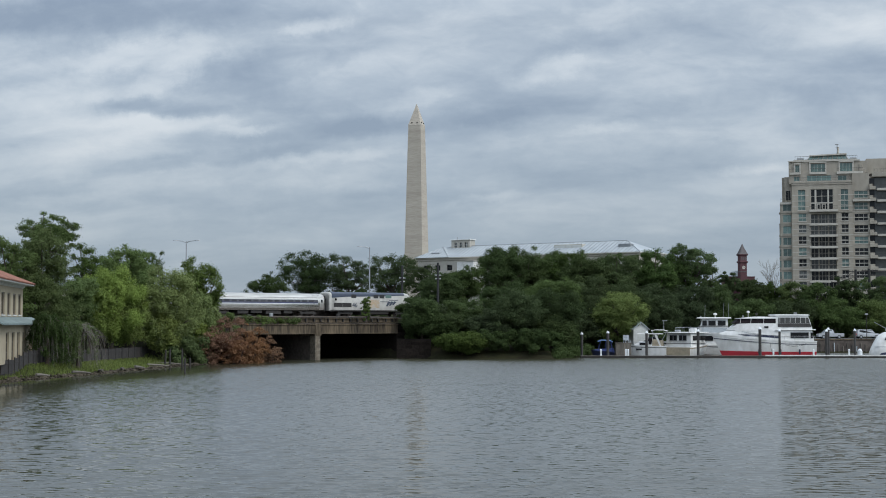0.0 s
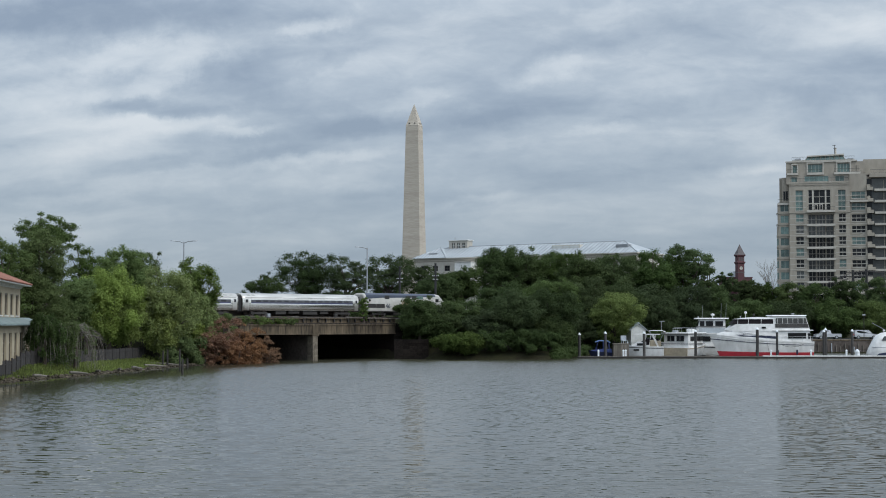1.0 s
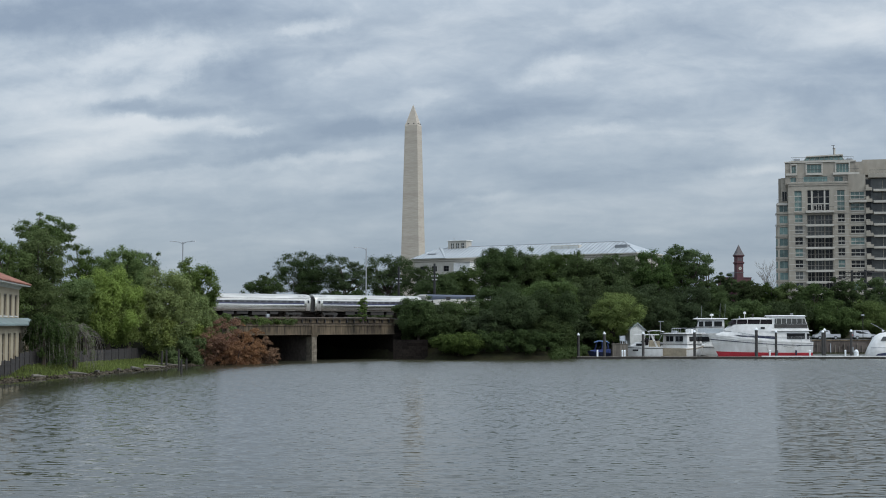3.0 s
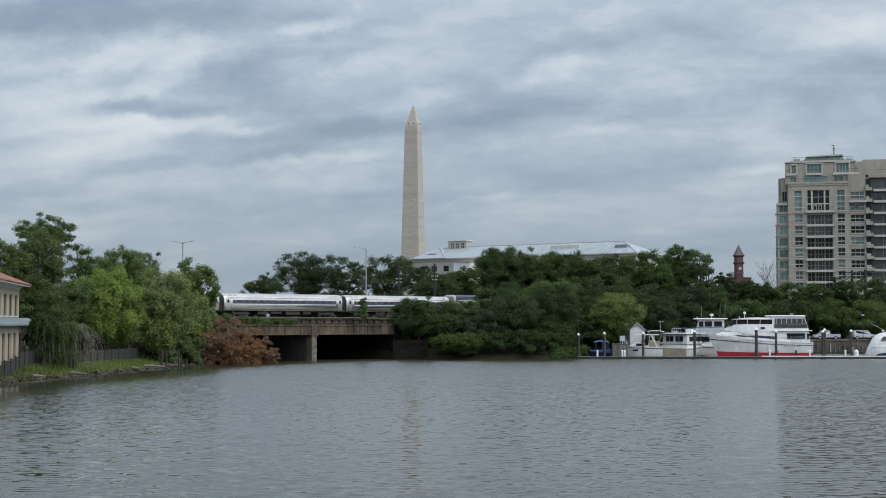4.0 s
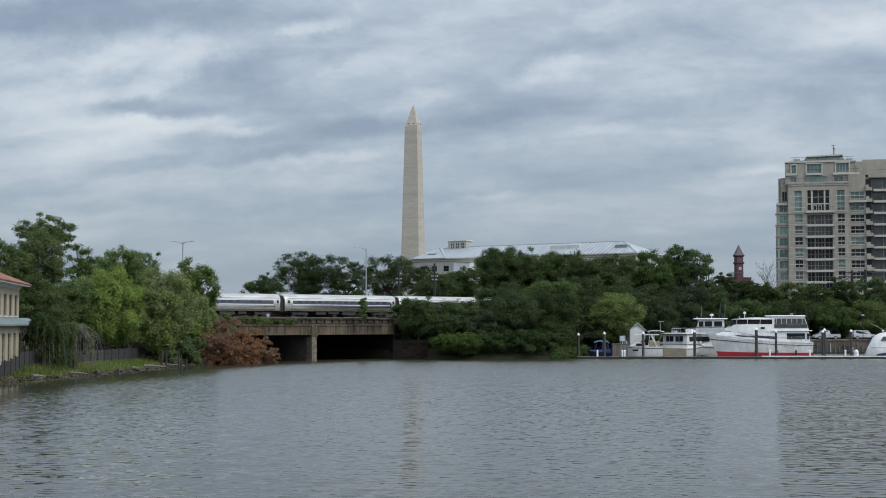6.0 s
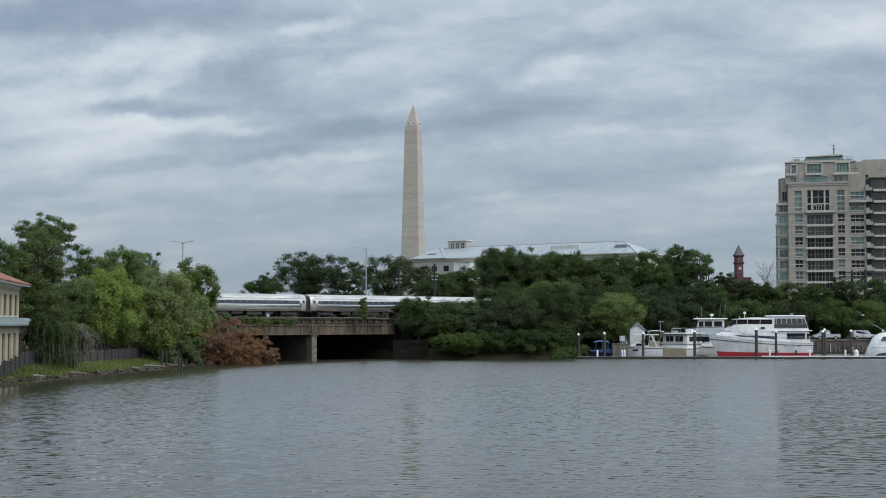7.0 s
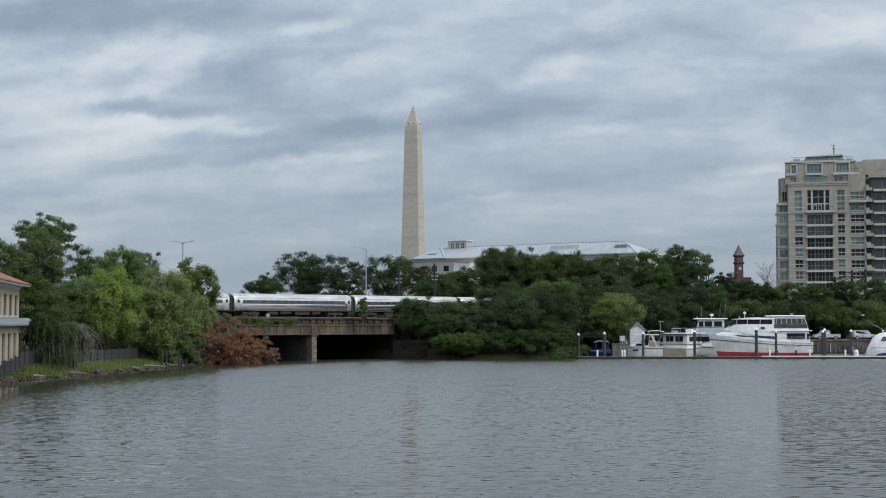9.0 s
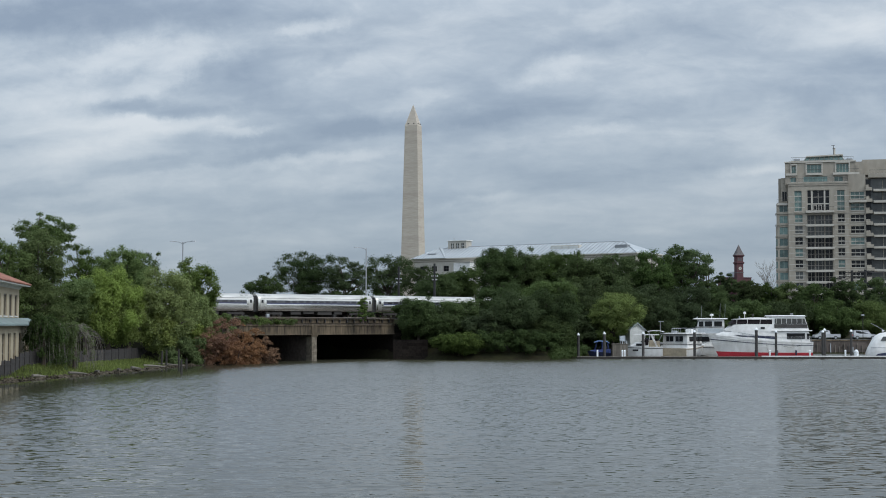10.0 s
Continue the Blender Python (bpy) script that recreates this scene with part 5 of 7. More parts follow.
def tree(name, label, x, y, height, radius, leaf, seed, count=5000, size=0.3, base=0.25, clumps=26, group="", airy=0.0, droop=0.0, z=None, lean=(0, 0), level=1.5, flat=0.72, fall=0.0):
    """A tapered trunk with limbs, and a crown of leaf clumps with an uneven outline."""
    rng = np.random.default_rng(seed)
    rnd = random.Random(seed)
    if z is None:
        z = ground_height(x, y) - 0.15
        height += level - z
    t = thing(name, pose(x, y, z, 0, 0, rnd.uniform(0, 360)), label, "tree" if height > 5 else "shrub", group)
    clumps = int(clumps * 2.5)
    lo, hi = height * base, height
    mid, half = (lo + hi) / 2, (hi - lo) / 2
    seeds3 = Vector((seed * 3.7, seed * 1.3, 0))
    centres, spread = [], []
    for i in range(clumps):
        zz = 1 - 2 * (i + 0.5) / clumps
        a0 = i * 2.39996 + rnd.uniform(-0.5, 0.5)
        d = Vector((math.cos(a0) * math.sqrt(1 - zz * zz), math.sin(a0) * math.sqrt(1 - zz * zz), zz)) + Vector(rng.normal(0, 0.16, 3))
        d.normalize()
        s = radius * rnd.choice((0.13, 0.16, 0.2, 0.24, 0.28)) * rnd.uniform(0.9, 1.15) * (1 - 0.2 * airy)
        k = 0.84 + 0.5 * noise.noise(d * 1.7 + seeds3) + rnd.uniform(-0.1, 0.06) if i % 4 else rnd.uniform(0.15, 0.6)
        centres.append((d.x * k * (radius - s * 0.6) + lean[0] * d.z, d.y * k * (radius - s * 0.6) + lean[1] * d.z, mid + d.z * k * (half - s * 0.5)))
        spread.append(s)
    top = sorted(c[2] + 0.72 * s for c, s in zip(centres, spread))[-2]
    centres = [(cx, cy, lo + (cz - lo) * (hi - lo) / (top - lo)) for cx, cy, cz in centres]
    v = leaf_cloud(rng, centres, spread, int(count * LEAVES), size * 0.62, droop, flat, fall)
    part("crown", leaf_mesh(v, leaf), "", t)
    g = Geo()
    r0 = 0.022 * height + 0.05
    fork = Vector((lean[0] * 0.2, lean[1] * 0.2, lo + 0.25 * (hi - lo)))
    path = [Vector((0, 0, 0)).lerp(fork, k) + Vector((rnd.uniform(-1, 1), rnd.uniform(-1, 1), 0)) * 0.02 * height * (k > 0) for k in (0, 0.35, 0.7, 1.0)]
    g.tube(path, [r0 * 1.35, r0, r0 * 0.85, r0 * 0.7], 8)
    for c in sorted(centres, key=lambda q: -q[2])[:: max(1, clumps // 12)]:
        c = Vector(c)
        start = path[2].lerp(path[3], rnd.random())
        bend = start.lerp(c, 0.5) + Vector((rnd.uniform(-1, 1), rnd.uniform(-1, 1), rnd.uniform(0, 1))) * 0.05 * height
        g.tube([start, bend, c], [r0 * 0.5, r0 * 0.3, r0 * 0.08], 6)
    part("trunk", g, "bark", t)
    return t


def undergrowth(name, label, centres, spread, count, leaf, seed, size=0.17):
    """A strip of scrub: uncountable, so one object."""
    rng = np.random.default_rng(seed)
    ob = new(name, leaf_mesh(leaf_cloud(rng, centres, rng.uniform(0.6, 1.3, len(centres)) * spread, count, size), leaf))
    tagged(ob, label, "scrub", kind="stuff")


def build_trees():
    left = "trees on the channel bank"
    dark, mid, bright = "dark green broadleaf tree in full summer leaf", "mid-green broadleaf tree in full leaf", "light green willowy tree overhanging the bank"
    rows = ((-57.3, 215, 20.4, 5.0, "leaf_mid", dark, 0.6, 1.0), (-52.2, 190, 16.0, 5.6, "leaf_fresh", dark, 0.1, 0), (-54.9, 185, 15.5, 3.8, "leaf_fresh", dark, 0.15, 0),
            (-54.2, 225, 16.7, 4.0, "leaf_dark", dark, 0.2, 0.6), (-47.1, 218, 15.8, 4.8, "leaf_fresh", mid, 0.15, 0), (-45.4, 226, 15.5, 3.2, "leaf_dark", mid, 0.2, 0.8),
            (-46.6, 207, 12.7, 5.35, "leaf_bright", bright, 0.2, 0), (-44.0, 209, 9.9, 3.6, "leaf_bright", bright, 0.22, 0), (-39.4, 212, 12.8, 4.5, "leaf_bright", bright, 0.1, 0),
            (-37.6, 225, 14.3, 4.0, "leaf_fresh", mid, 0.0, 0.0), (-40.2, 211, 6.4, 2.8, "leaf_bright", bright, 0.28, 0), (-50.0, 200, 10.9, 3.4, "leaf_fresh", mid, 0.2, 0),
            (-36.4, 221, 9.6, 3.0, "leaf_bright", mid, 0.0, 0), (-48.6, 203.5, 10.2, 3.0, "leaf_bright", bright, 0.2, 0))
    for i, (x, y, h, r, leaf, label, base, airy) in enumerate(rows):
        tree("tree", label, x, y, h, r, leaf, 10 + i, int((5200 if airy > 0.5 else 15000) * (r / 4.5) ** 1.7) + 800, 0.22, base, 60 if not airy else 44, left, airy, 0.9 if leaf == "leaf_bright" else 0.0, flat=0.55 if airy > 0.9 else 0.72)
    back = "trees behind the railway"
    rows = ((-39.0, 325, 12.0, 5.6), (-30.6, 335, 17.6, 8.8), (-21.4, 330, 16.0, 5.6), (-12.0, 335, 16.6, 7.2), (-4.7, 322, 13.5, 4.0))
    for i, (x, y, h, r) in enumerate(rows):
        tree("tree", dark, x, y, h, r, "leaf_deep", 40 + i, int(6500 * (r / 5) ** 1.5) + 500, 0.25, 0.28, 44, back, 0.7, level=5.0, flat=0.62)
    wood = "trees of the wooded bank"
    rows = ((-1.0, 302, 13.2, 4.6), (3.4, 306, 14.6, 4.6), (11.6, 313, 19.2, 5.9), (15.8, 318, 19.6, 6.0), (21.7, 322, 18.9, 6.1), (27.1, 292, 16.6, 5.6),
            (33.4, 292, 16.6, 5.6), (41.4, 298, 17.8, 5.2), (49.3, 305, 19.3, 5.7), (53.9, 308, 17.4, 3.1), (27.6, 318, 18.2, 5.4), (35.0, 320, 18.0, 5.4), (45.2, 303, 17.2, 5.0), (38.2, 301, 17.4, 4.8))
    for i, (x, y, h, r) in enumerate(rows):
        tree("tree", dark, x, y, h, r, "leaf_dark", 60 + i, int((9000 if i == 8 else 14000) * (r / 5.5) ** 1.6), 0.28, 0.42 if i == 8 else 0.1, 56, wood, 0.7 if i == 8 else 0.0, level=3.0, flat=0.55 if i == 8 else 0.72)
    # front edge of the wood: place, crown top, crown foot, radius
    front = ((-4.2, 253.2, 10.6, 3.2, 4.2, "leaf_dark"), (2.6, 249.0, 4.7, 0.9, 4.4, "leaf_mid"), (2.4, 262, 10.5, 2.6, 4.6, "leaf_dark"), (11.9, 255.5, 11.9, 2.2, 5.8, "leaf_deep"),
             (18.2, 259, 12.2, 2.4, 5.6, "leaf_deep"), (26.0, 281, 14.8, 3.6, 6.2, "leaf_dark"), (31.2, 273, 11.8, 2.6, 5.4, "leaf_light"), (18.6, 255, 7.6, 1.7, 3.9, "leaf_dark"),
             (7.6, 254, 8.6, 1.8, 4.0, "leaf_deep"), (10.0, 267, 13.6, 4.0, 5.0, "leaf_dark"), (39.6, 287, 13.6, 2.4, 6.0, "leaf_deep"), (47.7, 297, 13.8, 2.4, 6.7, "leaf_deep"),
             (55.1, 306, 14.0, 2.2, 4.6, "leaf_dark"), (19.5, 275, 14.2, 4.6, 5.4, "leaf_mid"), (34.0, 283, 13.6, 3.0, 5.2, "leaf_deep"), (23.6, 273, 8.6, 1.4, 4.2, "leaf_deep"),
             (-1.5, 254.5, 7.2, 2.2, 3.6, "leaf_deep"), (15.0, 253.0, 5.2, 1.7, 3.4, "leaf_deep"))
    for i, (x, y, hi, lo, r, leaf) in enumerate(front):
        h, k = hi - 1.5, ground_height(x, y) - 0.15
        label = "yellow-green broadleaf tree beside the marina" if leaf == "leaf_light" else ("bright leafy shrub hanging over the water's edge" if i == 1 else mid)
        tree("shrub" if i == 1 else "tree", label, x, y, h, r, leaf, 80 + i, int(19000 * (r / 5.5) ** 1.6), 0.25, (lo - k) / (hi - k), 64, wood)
    rows = ((65.0, 345, 15.0, 3.4), (67.4, 331, 13.2, 4.0), (73.0, 335, 12.4, 4.6), (77.7, 332, 12.6, 5.0), (81.7, 328, 12.4, 5.0), (89.0, 332, 13.2, 5.0), (96.2, 335, 13.9, 5.7), (103.1, 330, 13.8, 5.0),
            (64.7, 322, 8.6, 6.2), (74.9, 322, 8.6, 6.3), (84.6, 322, 8.6, 6.3), (93.1, 322, 8.6, 6.3), (101.5, 322, 8.6, 6.3))
    for i, (x, y, h, r) in enumerate(rows):
        tree("tree", dark, x, y, h, r, ("leaf_dark", "leaf_deep", "leaf_dark", "leaf_mid")[i % 4], 120 + i, 11000, 0.3, 0.02, 40, "trees behind the marina", 0.3 if i < 8 else 0, level=2.6)
    undergrowth("far_woods", "hazy distant tree line across the river", [(-170 + 4.2 * k, 900 + 9 * (k % 3), 13 + 3.0 * ((k * 7) % 5) / 2) for k in range(60)], 6.0, 30000, "leaf_far", 173, 0.9)
    undergrowth("hedge", "dark hedge beyond the railway", [(-26 + 1.1 * k, 316 + 2 * (k % 3), 9.0 + 0.9 * ((k * 5) % 4)) for k in range(28)], 1.7, 12000, "leaf_deep", 177, 0.24)
    undergrowth("trackside_undergrowth", "dark scrub along the far side of the railway", [tuple(TRACK_O + TU * (k * 1.3 - 14) + TN * 5.5 + Vector((0, 0, 0.3 + 0.35 * (k % 3)))) for k in range(80)], 0.9, 26000, "leaf_dark", 170)
    # brambles take the darkest leaf colour, standing in for shade under the canopy
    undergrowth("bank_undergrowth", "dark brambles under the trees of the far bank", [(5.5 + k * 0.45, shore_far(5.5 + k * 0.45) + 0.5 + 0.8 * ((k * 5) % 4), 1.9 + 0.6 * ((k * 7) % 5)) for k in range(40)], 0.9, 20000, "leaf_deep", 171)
    undergrowth("left_bank_undergrowth", "dark brambles along the near foot of the bridge", [(shore_left(y) - 0.3 - 0.6 * (k % 3), y, 0.8 + 0.9 * (k % 4)) for k, y in ((k, 209 + 0.5 * k) for k in range(34))], 1.0, 11000, "leaf_fresh", 175)
    undergrowth("corner_undergrowth", "low dark brambles where the marina begins", [(18.5 + k * 0.3, shore_far(18.5 + k * 0.3) + 1.2, 0.5 + 0.5 * (k % 3)) for k in range(24)], 1.0, 7000, "leaf_dark", 174)
    undergrowth("abutment_undergrowth", "dark brambles at the end of the bridge", [tuple(BRIDGE_O + TU * (19.6 + 0.8 * (k % 8)) + TN * (-0.2) + Vector((0, 0, 3.6 + 1.0 * (k // 8)))) for k in range(24)], 1.1, 9000, "leaf_dark", 172)
    for i, (x, y, h, r) in enumerate(((-32.8, 221.0, 6.0, 3.7), (-29.3, 223.5, 4.6, 3.3), (-35.0, 219.0, 4.2, 2.8), (-26.6, 226.2, 2.6, 2.2), (-31.0, 219.5, 2.6, 2.8))):
        tree("dead_tree", "rust-brown dead tree sprawling over the water" if i else "tall rust-brown dead tree leaning over the water", x, y, h, r, "leaf_brown", 190 + i, int(6200 * (r / 3) ** 1.6), 0.15, -0.12, 54, "dead brown trees", 0.2, 0.25, flat=0.34, fall=0.4)
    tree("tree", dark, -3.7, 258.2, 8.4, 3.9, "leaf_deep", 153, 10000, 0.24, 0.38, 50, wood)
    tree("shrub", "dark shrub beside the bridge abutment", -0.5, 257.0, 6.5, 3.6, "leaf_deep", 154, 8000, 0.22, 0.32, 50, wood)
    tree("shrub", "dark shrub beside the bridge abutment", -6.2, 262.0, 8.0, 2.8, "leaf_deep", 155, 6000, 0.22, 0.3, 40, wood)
    tree("shrub", "green creepers hanging over the bridge edge", -25.5, 239.5, 1.5, 2.2, "leaf_mid", 156, 2200, 0.15, 0.0, 26, z=5.6)
    tree("shrub", "green creepers hanging over the bridge edge", -27.4, 237.6, 1.4, 1.8, "leaf_mid", 163, 2200, 0.15, 0.0, 26, z=5.5)
    tree("shrub", "green creepers hanging over the bridge edge", -32.0, 233.4, 2.0, 2.2, "leaf_fresh", 164, 2600, 0.15, 0.0, 26, z=5.3)
    tree("shrub", "green creepers hanging over the bridge edge", -29.5, 235.8, 1.9, 2.4, "leaf_mid", 157, 2200, 0.15, 0.0, 26, z=5.4)
    tree("shrub", "dark shrub beside the bridge abutment", -34.2, 227.6, 6.2, 2.6, "leaf_fresh", 158, 6000, 0.22, 0.0, 44, left)
    tree("shrub", "dark shrub beside the bridge abutment", -36.6, 219.0, 5.0, 2.6, "leaf_bright", 159, 6000, 0.22, 0.0, 44, left)
    for i, (x, y) in enumerate(((22.0, 272.0), (29.0, 276.0), (41.0, 283.0), (46.5, 291.0), (53.5, 302.0))):
        tree("shrub", "dark undergrowth at the water's edge", x, y, 3.4, 3.6, "leaf_dark", 160 + i, 7000, 0.22, 0.0, 44, wood)
    tree("sapling", "small green sapling growing on the bridge ledge", -13.3, 246.5, 4.2, 0.95, "leaf_fresh", 151, 2400, 0.19, 0.0, 34, z=6.0)


def build_bare_tree():
    """A leafless tree: limbs that fork into fine twigs."""
    rng = random.Random(31)
    t = thing("bare_tree", pose(74.6, 337, 2.4), "leafless grey tree rising above the quay trees", "tree")
    limbs, twigs = Geo(), Geo()

    def grow(p, d, ln, r, depth):
        q = p + d * ln
        bend = p.lerp(q, 0.5) + Vector((rng.gauss(0, 0.06), rng.gauss(0, 0.06), 0.03)) * ln
        (limbs if depth < 2 else twigs).tube([p, bend, q], [r, r * 0.85, r * 0.65], 6 if depth < 2 else 4)
        if depth < 5:
            for _ in range(3 if depth else 4):
                nd = (d + Vector((rng.gauss(0.06, 0.34), rng.gauss(0, 0.34), rng.gauss(0.1, 0.2)))).normalized()
                grow(q if rng.random() < 0.6 else bend, nd, ln * rng.uniform(0.55, 0.75), max(0.02, r * 0.55), depth + 1)

    grow(Vector((0, 0, 0)), Vector((0.02, 0, 1)), 6.9, 0.17, 0)
    part("trunk", limbs, "bark", t)
    tagged(part("twigs", twigs, "twig", t, "fine bare twigs"), kind="stuff")


build_bridge()
build_tracks()
build_train()
build_monument()
build_engraving_hall()
build_tower()
build_apartments()
build_trees()
build_bare_tree()

# ---- left bank: house, fence, rubble, willow ----


def build_house():
    h = thing("bank_house", pose(-47.7, 162, 1.75, 0, 0, 98.9), "cream stucco two-storey house with red tile hip roof", "house")
    ops = [(-9.9 + i * 4.6, -7.4 + i * 4.6, 5.2, 7.6) for i in range(5)]
    part("upper_wall", pierced(Geo(), -14, 12.5, 4.6, 8.55, 0, 0.35, ops), "stucco", h)
    part("upper_wall", Geo().box(12.15, 12.5, 0.35, 11, 4.6, 8.55), "stucco", h)
    part("upper_wall", Geo().box(-14, 12.5, 11, 11.35, 4.6, 8.55), "stucco", h)
    for o in ops:
        window(h, *o, 0.12, "glass_dark", 1, 0, "shutter", 0.14)
        part("sill", Geo().box(o[0] - 0.1, o[1] + 0.1, -0.1, 0.02, o[2] - 0.12, o[2]), "clapboard", h)
    part("cornice", Geo().loft([[(-14 - k, -k, z), (12.5 + k, -k, z), (12.5 + k, 11.35 + k, z), (-14 - k, 11.35 + k, z)] for k, z in ((0.02, 8.3), (0.2, 8.45), (0.25, 8.6), (1.15, 8.62), (1.15, 8.78))]), "clapboard", h, "pale moulded eaves")
    k = 1.25
    roof = part("roof", Geo().loft([[(-14 - k, -k, 8.78), (12.5 + k, -k, 8.78), (12.5 + k, 11.35 + k, 8.78), (-14 - k, 11.35 + k, 8.78)], [(-8.3, 5.6, 11.6), (6.8, 5.6, 11.6), (6.8, 5.75, 11.6), (-8.3, 5.75, 11.6)]]), "red_tile", h, "red clay tile hip roof")
    for i in range(70):
        x = -15 + i * 0.41
        f = min(1.0, (x + 15.25) / 6.9, (13.75 - x) / 6.9)
        if f > 0.03:
            part("tile_row", Geo().tube([(x, -k - 0.04, 8.82), (x, -k + f * 6.85, 8.84 + f * 2.8)], 0.1, 5), "red_tile", roof)
    for i in range(30):
        y = -1.0 + i * 0.42
        f = min(1.0, (y + 1.25) / 6.9, (12.6 - y) / 6.9)
        part("tile_row", Geo().tube([(13.8, y, 8.82), (13.75 - f * 6.85, y, 8.84 + f * 2.8)], 0.1, 5), "red_tile", roof)
    ops = [(-6.0 + i * 4.6, -3.6 + i * 4.6, 0.1, 3.3) for i in range(4)] + [(13.4, 14.6, 1.2, 3.0), (15.6, 16.6, 0.4, 3.0), (18.4, 19.8, 0.9, 3.0)]
    part("lower_wall", pierced(Geo(), -14, 21.0, 0, 4.6, -0.6, -0.15, ops), "stucco", h)
    part("lower_wall", Geo().box(20.6, 21.0, -0.15, 11, 0, 4.6), "stucco", h)
    part("porch_floor", Geo().box(-14, 20.6, -0.15, 11, 4.3, 4.6), "stucco", h)
    for o in ops:
        window(h, *o, -0.42, "glass_dark", 1, 2, "shutter", 0.09)
    can = part("canopy_roof", Geo().loft([[(-14, -1.5, 4.1), (-14, -1.5, 4.22), (-14, 0.0, 4.95), (-14, 0.0, 4.62)], [(21.6, -1.5, 4.1), (21.6, -1.5, 4.22), (21.6, 0.0, 4.95), (21.6, 0.0, 4.62)]]), "teal_metal", h, "pale verdigris metal canopy roof")
    for i in range(50):
        x = -13.5 + i * 0.7
        part("seam", Geo().tube([(x, -1.5, 4.25), (x, -0.02, 4.97)], 0.035, 4), "teal_metal", can)
    part("downpipe", Geo().tube([(17.2, -0.75, 4.2), (17.2, -0.75, 0.2)], 0.06, 6), "shutter", h)


def fence_x(y):
    for y0, x0, y1, x1 in ((130, -46.9, 150, -46.3), (150, -46.3, 158, -46.0), (158, -46.0, 165, -46.6), (165, -46.6, 182, -47.2), (182, -47.2, 222, -41.0)):
        if y <= y1:
            return x0 + (x1 - x0) * (y - y0) / (y1 - y0)
    return -41.0


def build_fence():
    f = thing("fence", Matrix.Identity(4), "dark grey board fence along the grassy bank", "fence")
    rng = random.Random(2)
    y = 140.0
    while y < 221:
        x0, x1 = fence_x(y), fence_x(y + 2.4)
        z = ground_height(x0, y)
        p0, p1 = Vector((x0, y, z)), Vector((x1, y + 2.4, ground_height(x1, y + 2.4)))
        part("post", Geo().block(x0 - 0.07, x0 + 0.07, y - 0.07, y + 0.07, z - 0.3, z + 1.85, 0.015), "fence", f)
        d = p1 - p0
        ang = math.atan2(d.y, d.x)
        panel = part("rail", Geo().box(0.06, d.length - 0.06, 0.0, 0.05, 0.3, 0.4).box(0.06, d.length - 0.06, 0.0, 0.05, 1.3, 1.4), "fence", f, m=Matrix.Translation(p0) @ Matrix.Rotation(ang, 4, "Z"))
        for i in range(8):
            a0 = 0.07 + i * (d.length - 0.14) / 8
            part("board", Geo().box(a0 + 0.012, a0 + (d.length - 0.14) / 8 - 0.012, 0.05, 0.075, 0.05, 1.72 + rng.uniform(-0.03, 0.03)), "fence", panel)
        y += 2.4


def rock(g, rng, x, y, z, s):
    v = []
    for k, zz in ((0.55, -0.5), (1.0, -0.15), (0.9, 0.25), (0.4, 0.5)):
        v.append([(x + math.cos(i * 1.047) * s * k * rng.uniform(0.75, 1.2), y + math.sin(i * 1.047) * s * k * rng.uniform(0.75, 1.2), z + s * zz * rng.uniform(0.7, 1.0)) for i in range(6)])
    g.loft(v)


def build_shore():
    rng = random.Random(5)
    g = Geo()
    for i in range(900):
        y = rng.uniform(118, 216)
        x = shore_left(y) + rng.gauss(0.1, 0.4)
        rock(g, rng, x, y, ground_height(x, y) * 0.6 + rng.uniform(0.0, 0.2), rng.uniform(0.1, 0.34))
    tagged(part("shore_rocks", g, "rock"), "grey-brown rubble stones along the waterline", "rocks", kind="stuff")
    for y, out, ang, ln in ((163, 0.1, 70, 2.4), (172, 0.3, 62, 3.0), (178, 0.2, 120, 2.0), (207, -0.4, 20, 5.0), (192, 0.2, 85, 4.0), (200, 0.1, 40, 3.2), (185, 0.3, 110, 2.6)):
        x = shore_left(y) + out
        tagged(part("driftwood_log", Geo().tube([(-ln / 2, 0, 0), (0, 0.1, 0.06), (ln / 2, -0.05, 0.02)], [0.16, 0.14, 0.08], 7), "timber", m=pose(x, y, 0.35, 0, 4, ang)), "weathered grey driftwood log on the waterline", "log", "driftwood logs")
    for x, y, h in ((-38.2, 206, 2.4), (-38.7, 205, 2.3), (-36.5, 206, 2.5), (-32.1, 183, 1.7), (-35.6, 207, 1.2)):
        tagged(part("old_piling", Geo().tube([(0, 0, -2), (0.03, 0, h * 0.6), (0.05, 0.02, h)], [0.15, 0.14, 0.11], 9), "wet_pile", m=pose(x, y, 0, rng.uniform(-3, 3), rng.uniform(-3, 3), 0)), "rotting dark timber piling standing in the water", "piling", "old pilings")
    # grass on the bank
    r = np.random.default_rng(8)
    n = 26000
    ys = r.uniform(120, 212, n)
    ds = r.uniform(0.25, 6.5, n)
    v = []
    for y, d in zip(ys, ds):
        x = shore_left(y) - d
        z = ground_height(x, y)
        a0, hgt, w = r.uniform(0, 6.28), r.uniform(0.1, 0.42), 0.032
        c, s = math.cos(a0), math.sin(a0)
        l0, l1 = r.normal(0, 0.12, 2)
        v += [(x - c * w, y - s * w, z - 0.05), (x + c * w, y + s * w, z - 0.05), (x + c * w * 0.6 + l0, y + s * w * 0.6 + l1, z + hgt), (x - c * w * 0.6 + l0, y - s * w * 0.6 + l1, z + hgt)]
    me = bpy.data.meshes.new("grass")
    me.from_pydata(v, [], [(4 * i, 4 * i + 1, 4 * i + 2, 4 * i + 3) for i in range(n)])
    me.materials.append(MAT["grass"])
    tagged(new("grass", me), "rough yellow-green grass on the bank", "grass", kind="stuff")


